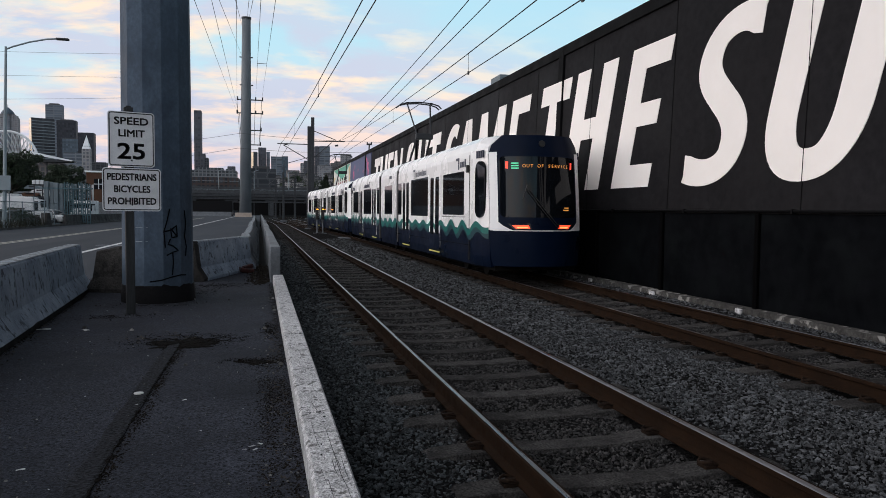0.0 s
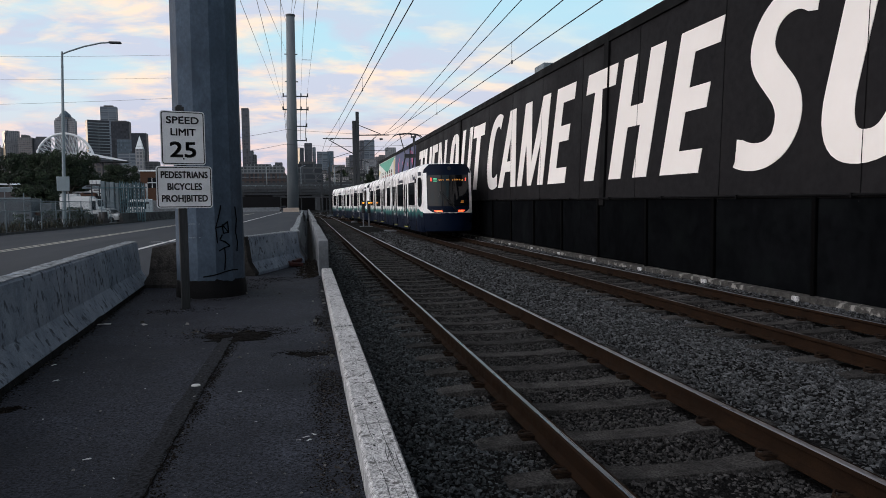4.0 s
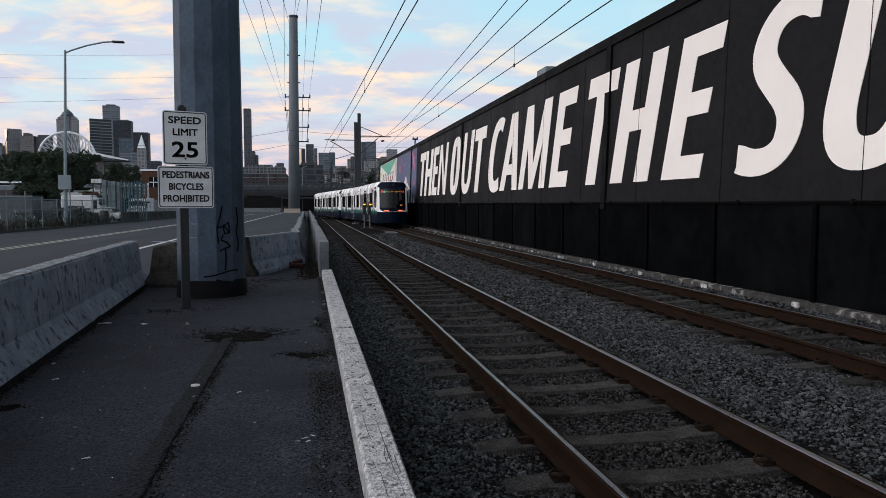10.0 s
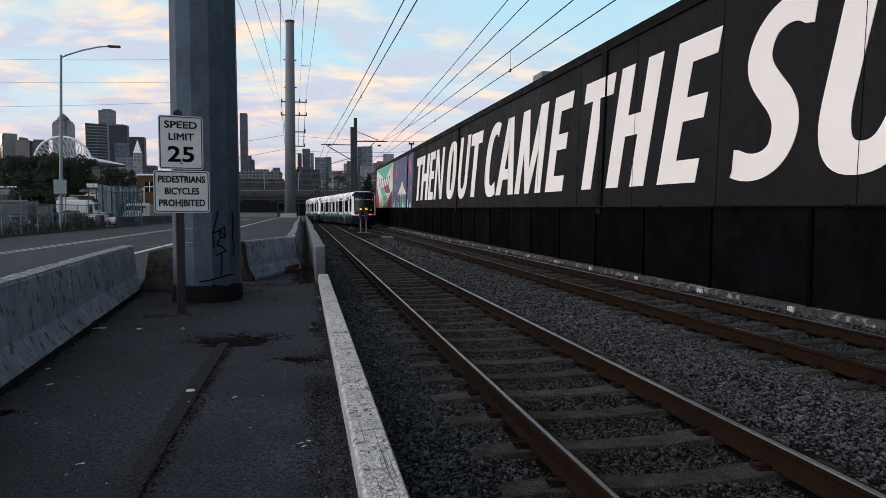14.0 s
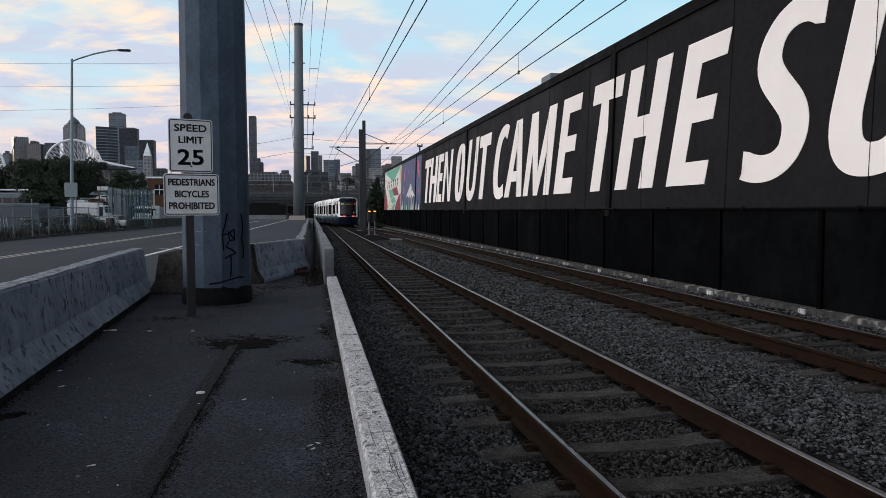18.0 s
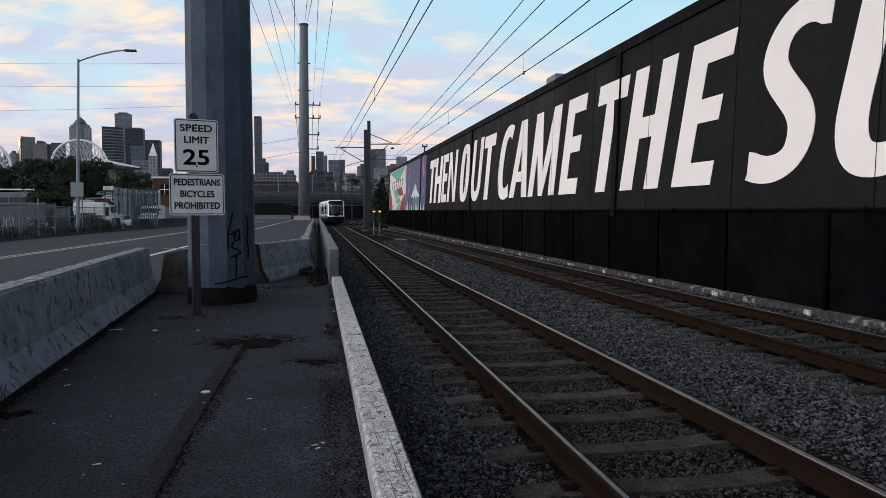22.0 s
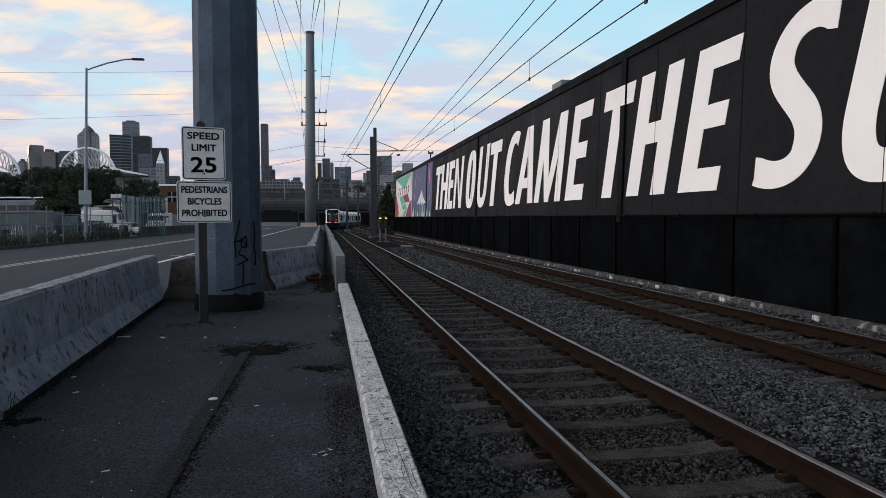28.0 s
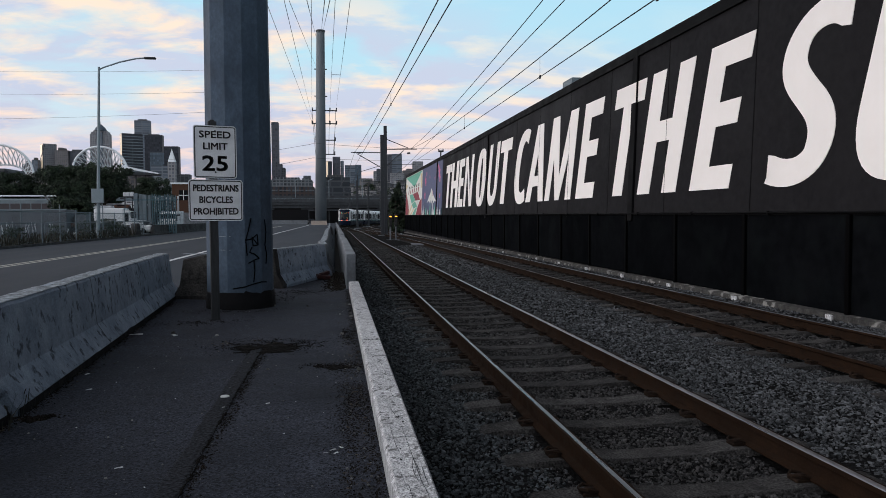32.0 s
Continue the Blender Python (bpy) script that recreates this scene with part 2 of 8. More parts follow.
M = dict(
    asphalt=surf("asphalt", (0.0148, 0.0165, 0.0230), (0.0350, 0.0386, 0.0510), 1.3, 0.88, bump=0.6, fine=62, stain=(0.0122, 0.0137, 0.0188), stain_scale=0.9, stain_amount=0.75, bump_dist=0.006, grain=0.95, speck=(120, (0.085, 0.092, 0.106)), lo=0.38, hi=0.64, detail=12, crisp=0.82, spec=0.12),
    patch=surf("tar_patch", (0.0118, 0.0124, 0.0155), (0.0250, 0.0262, 0.0308), 5, 0.85, bump=0.9, fine=48, bump_dist=0.008, grain=0.9, detail=10, crisp=0.8, spec=0.08),
    soil=surf("dark_soil", (0.0042, 0.0038, 0.0038), (0.0112, 0.0096, 0.0090), 22, 0.95, bump=1.0, fine=70, bump_dist=0.012, grain=0.9, detail=8, crisp=0.75, spec=0.03),
    road=surf("road_asphalt", (0.0235, 0.0283, 0.0385), (0.0345, 0.0408, 0.0535), 0.25, 0.85, bump=0.3, fine=70, stain=(0.01793, 0.02148, 0.02746), stain_scale=0.12, stain_amount=0.6, stretch=(1, 0.12, 1), bump_dist=0.005, detail=10, crisp=0.70, spec=0.20),
    dirt=surf("dirt", (0.0060, 0.0051, 0.0046), (0.0190, 0.0155, 0.0130), 9, 0.95, bump=0.5, fine=70, island=0.6, spec=0.05),
    earth=surf("earth", (0.028, 0.0266, 0.0238), (0.056, 0.0525, 0.0455), 0.2, 0.95, bump=0.4, fine=8),
    kerb=surf("kerb_concrete", (0.29, 0.285, 0.29), (0.60, 0.60, 0.61), 7, 0.85, bump=0.8, fine=95, stain=(0.085, 0.080, 0.078), stain_scale=19, stain_amount=0.85, stretch=(1, 0.8, 0.16), bump_dist=0.006, grain=0.65, stain_lo=0.565, stain_soft=0.07, detail=13, crisp=0.80, spec=0.15, lo=0.32, hi=0.62),
    wallcon=surf("grey_concrete", (0.1114, 0.1213, 0.1342), (0.182, 0.1955, 0.2156), 2.5, 0.88, bump=0.4, fine=50, stain=(0.052, 0.05474, 0.061), stain_scale=2, stain_amount=0.6, grain=0.25, detail=6, crisp=0.62),
    barrier=surf("barrier_concrete", (0.152, 0.183, 0.230), (0.325, 0.375, 0.445), 2.1, 0.9, bump=0.4, fine=80, stain=(0.042, 0.050, 0.061), stain_scale=9.0, stain_amount=0.85, stretch=(1.0, 1.0, 0.8), bump_dist=0.006, grain=0.32, stain_lo=0.555, stain_soft=0.08, detail=13, crisp=0.76, spec=0.12, lo=0.36, hi=0.66),
    barrier_top=surf("barrier_chipped_top", (0.062, 0.070, 0.077), (0.34, 0.375, 0.41), 11, 0.92, bump=0.8, fine=55, bump_dist=0.012, lo=0.40, hi=0.60, detail=9, crisp=0.75, spec=0.1),
    barrier_tan=surf("tan_barrier_concrete", (0.294, 0.238, 0.196), (0.385, 0.322, 0.28), 2, 0.9, bump=0.2),
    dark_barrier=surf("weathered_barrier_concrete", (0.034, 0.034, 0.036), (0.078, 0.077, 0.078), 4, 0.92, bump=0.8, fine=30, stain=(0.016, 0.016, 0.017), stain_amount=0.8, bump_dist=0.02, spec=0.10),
    galv=surf("galvanised_steel", (0.042, 0.061, 0.090), (0.067, 0.094, 0.130), 5, 0.75, 0.0, bump=0.05, fine=22, stain=(0.031, 0.046, 0.068), stain_scale=2.4, stain_amount=0.7, spec=0.2, stretch=(1, 1, 0.7), grain=0.26, detail=7, crisp=0.62),
    galv_far=surf("far_galvanised_steel", (0.17, 0.2125, 0.238), (0.2295, 0.272, 0.2975), 0.4, 0.6, 0.2, bump=0),
    tall_steel=surf("weathered_pole_steel", (0.105, 0.123, 0.140), (0.142, 0.163, 0.180), 0.5, 0.65, 0.1, bump=0, stain=(0.075, 0.088, 0.10), stain_scale=0.12, stain_amount=0.5, stretch=(1, 1, 0.4)),
    tar=surf("black_mastic", (0.004, 0.004, 0.005), (0.009, 0.009, 0.010), 8, 0.8, bump=0.5, fine=40, spec=0.15),
    ink=plain("black_marker", (0.004, 0.0045, 0.007), 0.9, spec=0.05),
    post=surf("sign_post_timber", (0.018, 0.020, 0.022), (0.034, 0.036, 0.039), 6, 0.85, bump=0.3, fine=60, stretch=(1, 1, 0.1), spec=0.25),
    sign_white=surf("sign_sheeting", (0.60, 0.61, 0.635), (0.66, 0.67, 0.69), 8, 0.45, bump=0.02, fine=200, stain=(0.47, 0.48, 0.49), stain_scale=3, stain_amount=0.5, spec=0.3),
    sign_black=plain("sign_black", (0.012, 0.012, 0.014), 0.5),
    alu=plain("aluminium", (0.45, 0.46, 0.47), 0.45, 0.8),
    # near-black bed colour paints the shade in gaps between the stones
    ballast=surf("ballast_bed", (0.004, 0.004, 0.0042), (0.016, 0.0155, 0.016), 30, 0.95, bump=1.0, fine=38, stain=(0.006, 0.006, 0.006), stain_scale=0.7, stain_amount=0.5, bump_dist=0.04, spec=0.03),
    stone=surf("ballast_stone", (0.034, 0.0355, 0.038), (0.084, 0.088, 0.094), 10, 0.62, bump=0.4, fine=90, island=0.9, spec=0.10),
    # the ballast stone again, darkened and bluer to paint shade along the kerb
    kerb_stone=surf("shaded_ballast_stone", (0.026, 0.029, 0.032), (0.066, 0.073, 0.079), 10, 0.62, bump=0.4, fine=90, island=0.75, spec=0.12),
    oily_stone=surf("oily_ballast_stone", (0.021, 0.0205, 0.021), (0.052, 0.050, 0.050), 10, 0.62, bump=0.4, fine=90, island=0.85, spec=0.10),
    broken=surf("broken_concrete", (0.020, 0.0195, 0.0195), (0.070, 0.066, 0.063), 6, 0.95, bump=1.0, fine=26, stain=(0.012, 0.0115, 0.012), stain_amount=0.8, stain_scale=3, bump_dist=0.03, spec=0.08, detail=9, crisp=0.75),
    sleeper=surf("sleeper_concrete", (0.0265, 0.0250, 0.0248), (0.066, 0.063, 0.061), 4, 0.92, bump=1.0, fine=60, stain=(0.016, 0.015, 0.0148), stain_scale=7, stain_amount=0.85, rand=0.3, spec=0.08, detail=10, crisp=0.78, grain=0.7),
    rail=surf("rusty_rail", (0.01291, 0.006882, 0.004066), (0.02424, 0.01291, 0.007429), 8, 0.85, 0.0, bump=0.15, fine=80, stain=(0.00782, 0.004692, 0.003128), stain_scale=4, stain_amount=0.6, spec=0.06),
    rail_top=surf("polished_rail_head", (0.20, 0.20, 0.215), (0.32, 0.32, 0.34), 20, 0.34, 1.0, bump=0.02, fine=200, stretch=(1, 0.05, 1)),
    clip=surf("rusty_clip", (0.0098, 0.0063, 0.0049), (0.0238, 0.0147, 0.0098), 20, 0.85, 0.0, bump=0.3, fine=100, spec=0.08),
    black_wall=surf("black_metal_panel", (0.0115, 0.0112, 0.0125), (0.0155, 0.015, 0.0165), 0.6, 0.55, 0.0, bump=0.03, fine=6, stain=(0.020, 0.019, 0.020), stain_scale=0.35, stain_amount=0.5, spec=0.03, rand=0.08),
    black_low=surf("black_lower_panel", (0.0030, 0.0034, 0.0040), (0.0050, 0.0055, 0.0064), 0.8, 0.42, 0.0, bump=0.03, fine=5, stain=(0.0080, 0.0100, 0.0102), stain_scale=1.1, stain_amount=0.45, spec=0.0, rand=0.2, stain_lo=0.52, detail=8, crisp=0.7),
    rib=plain("black_rib", (0.0012, 0.0012, 0.0014), 0.6, spec=0.02),
    black_trim=surf("black_trim", (0.0035, 0.0035, 0.004), (0.006, 0.006, 0.0065), 2, 0.6, bump=0.03, spec=0.04),
    footing=surf("stained_footing", (0.024, 0.023, 0.022), (0.085, 0.082, 0.078), 9, 0.92, bump=0.6, fine=40, stain=(0.30, 0.29, 0.275), stain_scale=3.6, stain_amount=0.8, stretch=(1, 1, 0.8), stain_lo=0.545, stain_soft=0.06, spec=0.10, detail=10, crisp=0.78),
    letter=surf("letter_white_paint", (0.88, 0.828, 0.785), (0.93, 0.878, 0.838), 0.4, 0.6, bump=0.03, fine=8, stain=(0.84, 0.80, 0.77), stain_scale=0.5, stain_amount=0.3, grain=0.08),
    yellow=surf("yellow_line", (0.2945, 0.2852, 0.2455), (0.377, 0.372, 0.3274), 4, 0.8, bump=0.1),
    white_line=surf("white_line", (0.496, 0.504, 0.512), (0.624, 0.632, 0.64), 4, 0.8, bump=0.1),
    wire=plain("wire", (0.02, 0.021, 0.025), 0.6),
    pole_dark=surf("dark_steel", (0.018, 0.021, 0.026), (0.03, 0.034, 0.04), 2, 0.6, 0.2, bump=0.05),
    t_white=surf("tram_white", (0.83, 0.815, 0.81), (0.86, 0.845, 0.84), 1.0, 0.28, bump=0, local=True, grain=0.06),
    t_navy=surf("tram_navy", (0.0016, 0.0050, 0.0155), (0.0028, 0.0072, 0.021), 1.0, 0.38, bump=0, local=True, spec=0.07),
    t_teal=plain("tram_teal", (0.004, 0.115, 0.10), 0.4, spec=0.25),
    t_deep=plain("tram_deep_teal", (0.005, 0.04, 0.052), 0.4, spec=0.25),
    t_glass=plain("tram_dark_glass", (0.004, 0.005, 0.007), 0.05, spec=0.24),
    t_black=plain("tram_black", (0.01, 0.01, 0.011), 0.5),
    t_under=surf("tram_underframe", (0.005, 0.005, 0.005), (0.012, 0.011, 0.010), 3, 0.8, bump=0.1, local=True, spec=0.05),
    t_print=plain("tram_print", (0.02, 0.025, 0.05), 0.4),
    red_glow=plain("tail_light", (1.0, 0.075, 0.03), 0.4, glow=1.5),
    red_dim=plain("marker_light", (0.9, 0.08, 0.045), 0.4, glow=0.9),
    amber=plain("amber_display", (1.0, 0.40, 0.08), 0.4, glow=0.40),
    signal=plain("amber_signal", (1.0, 0.36, 0.04), 0.4, glow=1.9),
    green_glow=plain("green_display", (0.08, 0.50, 0.27), 0.4, glow=0.8),
    yellow_glow=plain("door_sill_strip", (0.55, 0.48, 0.12), 0.5),
    leaf=surf("leaves", (0.0085, 0.0185, 0.0095), (0.029, 0.046, 0.022), 0.9, 0.8, bump=0, island=0.55),
    leaf_dry=surf("dry_weeds", (0.020, 0.0195, 0.0145), (0.050, 0.045, 0.031), 2, 0.9, bump=0, island=0.5),
    bark=surf("bark", (0.03, 0.024, 0.018), (0.06, 0.05, 0.04), 4, 0.95, bump=0.6, fine=20),
    container=surf("grey_container", (0.058, 0.066, 0.080), (0.100, 0.110, 0.128), 0.9, 0.7, bump=0.05, stain=(0.035, 0.036, 0.040), stain_scale=1.1, stain_amount=0.65, detail=8, crisp=0.7),
    steel_blue=surf("blue_grey_steel", (0.0975, 0.1275, 0.15), (0.165, 0.2025, 0.225), 0.6, 0.6, 0.1, bump=0.05),
    van_white=surf("vehicle_white", (0.5661, 0.5737, 0.5967), (0.6273, 0.635, 0.6502), 1, 0.3, bump=0),
    dark_glass=plain("dark_glass", (0.012, 0.014, 0.017), 0.1),
    orange_wall=surf("orange_brick", (0.0637, 0.02695, 0.01372), (0.0833, 0.03675, 0.01862), 0.5, 0.85, bump=0.05),
    arch_white=surf("white_steel", (0.722, 0.76, 0.798), (0.798, 0.8265, 0.855), 0.05, 0.5, bump=0),
    tyre=plain("tyre", (0.012, 0.012, 0.012), 0.85),
    overpass=surf("overpass_concrete", (0.034, 0.038, 0.044), (0.058, 0.064, 0.072), 0.15, 0.9, bump=0.1, fine=2, stain=(0.022, 0.024, 0.027), stain_scale=0.3, stain_amount=0.6),
    red_plastic=surf("red_plastic", (0.020, 0.006, 0.0055), (0.060, 0.013, 0.011), 14, 0.6, bump=0.2),
    litter=plain("paper", (0.52, 0.53, 0.53), 0.8),
    grit=surf("grit", (0.06, 0.06, 0.06), (0.132, 0.132, 0.126), 9, 0.9, bump=0, island=0.8, spec=0.20),
    roof_felt=surf("roof_felt", (0.049, 0.0504, 0.0546), (0.077, 0.0784, 0.084), 0.1, 0.9, bump=0),
    needle=surf("dry_needles", (0.027, 0.0205, 0.0145), (0.062, 0.049, 0.034), 9, 0.9, bump=0, island=0.6),
    rust_red=surf("rusty_scrap", (0.07, 0.0315, 0.021), (0.126, 0.063, 0.042), 1.5, 0.8, bump=0.1),
    teal_steel=surf("teal_painted_steel", (0.048, 0.096, 0.12), (0.08, 0.144, 0.168), 0.6, 0.6, 0.1, bump=0.05),
    core_glow=plain("lamp_core", (1.0, 0.34, 0.10), 0.4, glow=1.5),
    # evening sunlight put into a warm pale colour for tower sides
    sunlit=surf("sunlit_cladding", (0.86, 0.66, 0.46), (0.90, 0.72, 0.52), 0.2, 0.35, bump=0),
    mural_green=surf("mural_green", (0.10, 0.36, 0.26), (0.13, 0.42, 0.31), 0.8, 0.7, bump=0.02),
    mural_red=surf("mural_red", (0.20, 0.02, 0.035), (0.26, 0.03, 0.05), 0.8, 0.7, bump=0.02),
    mural_cream=surf("mural_cream", (0.58, 0.46, 0.26), (0.64, 0.52, 0.30), 0.8, 0.7, bump=0.02),
    mural_white=surf("mural_white", (0.62, 0.62, 0.58), (0.70, 0.70, 0.66), 0.8, 0.7, bump=0.02),
    mural_navy=surf("mural_night_blue", (0.055, 0.065, 0.14), (0.10, 0.115, 0.20), 0.7, 0.7, bump=0.02),
    mural_pink=surf("mural_pink", (0.46, 0.08, 0.19), (0.60, 0.14, 0.27), 0.8, 0.7, bump=0.02),
)
GLASS_GREY = facade("grey_glass_tower", (0.145, 0.165, 0.19), (0.062, 0.078, 0.100), 40, 4.4, 0.16)
GLASS_DARK = facade("dark_glass_tower", (0.022, 0.026, 0.035), (0.013, 0.016, 0.023), 3.0, 4.0, 0.08)
BANDED = facade("banded_tower", (0.070, 0.076, 0.088), (0.026, 0.030, 0.038), 60, 5.6, 0.20)
STONE_TOWER = facade("pale_stone_tower", (0.245, 0.245, 0.256), (0.090, 0.097, 0.112), 3.6, 4.0, 0.16)
WARM_TOWER = facade("tan_tower", (0.165, 0.152, 0.150), (0.060, 0.063, 0.072), 3.6, 3.8, 0.16)
BRICK_BLOCK = facade("brick_block", (0.062, 0.046, 0.043), (0.020, 0.024, 0.030), 1.9, 3.3, 0.13, 0.8)
PALE_BAND = facade("pale_band_storey", (0.15, 0.16, 0.172), (0.030, 0.037, 0.044), 1.6, 1.5, 0.16, 0.6)
OFFICE_DARK = facade("dark_office_block", (0.062, 0.067, 0.076), (0.015, 0.019, 0.024), 5.5, 2.9, 0.14, 0.6)
BLUE_TOWER = facade("blue_glass_tower", (0.070, 0.094, 0.118), (0.040, 0.058, 0.078), 3.0, 3.8, 0.10)
BROWN_TOWER = facade("brown_grey_tower", (0.078, 0.080, 0.093), (0.036, 0.042, 0.054), 3.2, 3.8, 0.14)
HOUSE_PALE = facade("pale_house", (0.30, 0.29, 0.285), (0.06, 0.065, 0.075), 3.2, 3.0, 0.2, 0.8)
HILL_BLOCK = facade("hill_block", (0.15, 0.148, 0.15), (0.05, 0.053, 0.06), 4.0, 3.4, 0.2, 0.8)


# ---- mesh helpers ----
def part(name, bm, material, parent=None, label="", smooth=False):
    me = bpy.data.meshes.new(name)
    bmesh.ops.recalc_face_normals(bm, faces=bm.faces)
    bm.to_mesh(me)
    bm.free()
    if material:
        me.materials.append(material)
    if smooth:
        for p in me.polygons:
            p.use_smooth = True
    ob = new(name, me)
    if parent:
        ob.parent = parent
    if label:
        tagged(ob, label)
    return ob


def alike(ob, m, parent=None):
    """Another object on the same mesh."""
    o = new(ob.name.split(".")[0], ob.data)
    o.parent = parent if parent else ob.parent
    o.matrix_basis = m
    return o


def thing(name, m, label, category, group="", kind=""):
    e = new(name)
    e.matrix_basis = m
    return tagged(e, label, category, group, kind)


def box(bm, x0, x1, y0, y1, z0, z1, m=None, bevel=0.0):
    r = bmesh.ops.create_cube(bm, size=1.0)
    vs = r["verts"]
    for v in vs:
        v.co = Vector((x0 + (v.co.x + 0.5) * (x1 - x0), y0 + (v.co.y + 0.5) * (y1 - y0), z0 + (v.co.z + 0.5) * (z1 - z0)))
    if bevel:
        es = list({e for v in vs for e in v.link_edges})
        r = bmesh.ops.bevel(bm, geom=es, offset=bevel, segments=1, affect="EDGES")
        vs = list({v for f in r["faces"] for v in f.verts} | {v for v in vs if v.is_valid})
    if m:
        for v in vs:
            v.co = m @ v.co
    return bm


def boxes(*args, bevel=0.0):
    bm = bmesh.new()
    for a in args:
        box(bm, *a, bevel=bevel)
    return bm


def prism(bm, pts, depth, m):
    """A flat outline (x, z) given thickness along y, placed by m."""
    a = [bm.verts.new(m @ Vector((x, 0, z))) for x, z in pts]
    b = [bm.verts.new(m @ Vector((x, depth, z))) for x, z in pts]
    bm.faces.new(a)
    bm.faces.new(b[::-1])
    n = len(pts)
    for i in range(n):
        bm.faces.new((a[i], b[i], b[(i + 1) % n], a[(i + 1) % n]))
    return bm


def sweep(bm, profile, path, close=True, caps=True):
    """Carries a profile (across, up) along a level path of (x, y, z)."""
    rings = []
    n = len(path)
    for i, p in enumerate(path):
        a, b = Vector(path[max(0, i - 1)]), Vector(path[min(n - 1, i + 1)])
        d = (b - a)
        d.z = 0
        d.normalize()
        side = Vector((d.y, -d.x, 0))
        rings.append([bm.verts.new(Vector(p) + side * u + Vector((0, 0, w))) for u, w in profile])
    k = len(profile)
    for r, s in zip(rings, rings[1:]):
        for i in range(k if close else k - 1):
            j = (i + 1) % k
            bm.faces.new((r[i], r[j], s[j], s[i]))
    if caps and close:
        bm.faces.new(rings[0])
        bm.faces.new(rings[-1][::-1])
    return bm


def tube(bm, pts, r, sides=6, r2=None):
    """A round bar through points in any direction."""
    pts = [Vector(p) for p in pts]
    rings = []
    for i, p in enumerate(pts):
        d = (pts[min(i + 1, len(pts) - 1)] - pts[max(i - 1, 0)]).normalized()
        up = Vector((0, 0, 1)) if abs(d.z) < 0.9 else Vector((0, 1, 0))
        u = d.cross(up).normalized()
        w = u.cross(d)
        rad = r if r2 is None else r + (r2 - r) * i / (len(pts) - 1)
        rings.append([bm.verts.new(p + rad * (math.cos(a) * u + math.sin(a) * w)) for a in (2 * math.pi * k / sides for k in range(sides))])
    for s, t in zip(rings, rings[1:]):
        for i in range(sides):
            j = (i + 1) % sides
            bm.faces.new((s[i], s[j], t[j], t[i]))
    bm.faces.new(rings[0])
    bm.faces.new(rings[-1][::-1])
    return bm


def cyl(bm, x, y, z0, z1, r0, r1, sides=16, turn=0.0):
    a = [bm.verts.new((x + r0 * math.cos(turn + 2 * math.pi * k / sides), y + r0 * math.sin(turn + 2 * math.pi * k / sides), z0)) for k in range(sides)]
    b = [bm.verts.new((x + r1 * math.cos(turn + 2 * math.pi * k / sides), y + r1 * math.sin(turn + 2 * math.pi * k / sides), z1)) for k in range(sides)]
    for i in range(sides):
        j = (i + 1) % sides
        bm.faces.new((a[i], a[j], b[j], b[i]))
    bm.faces.new(a[::-1])
    bm.faces.new(b)
    return bm


def rows_mesh(name, verts, faces, material, parent=None, label=""):
    me = bpy.data.meshes.new(name)
    me.from_pydata(verts, [], faces)
    me.materials.append(material)
    ob = new(name, me)
    if parent:
        ob.parent = parent
    if label:
        tagged(ob, label)
    return ob


def stroke(points, width):
    """Both edges of a stroke along points (u, z): the left ones, then the right ones back."""
    left, right = [], []
    n = len(points)
    for i, (u, z) in enumerate(points):
        a, b = points[max(0, i - 1)], points[min(n - 1, i + 1)]
        du, dz = b[0] - a[0], b[1] - a[1]
        ln = math.hypot(du, dz) or 1
        w = width[i] if isinstance(width, list) else width
        left.append((u - dz / ln * w / 2, z + du / ln * w / 2))
        right.append((u + dz / ln * w / 2, z - du / ln * w / 2))
    return left, right


GROUND_Z, WALK_Z, ROAD_Z, BED_Z = -0.42, 0.22, 0.10, -0.20

# ---- ground, road and pavement ----
def slab(name, x0, x1, y0, y1, z0, z1, mat, label, category, kind="structure"):
    return tagged(part(name, boxes((x0, x1, y0, y1, z0, z1)), mat), label, category, kind=kind)


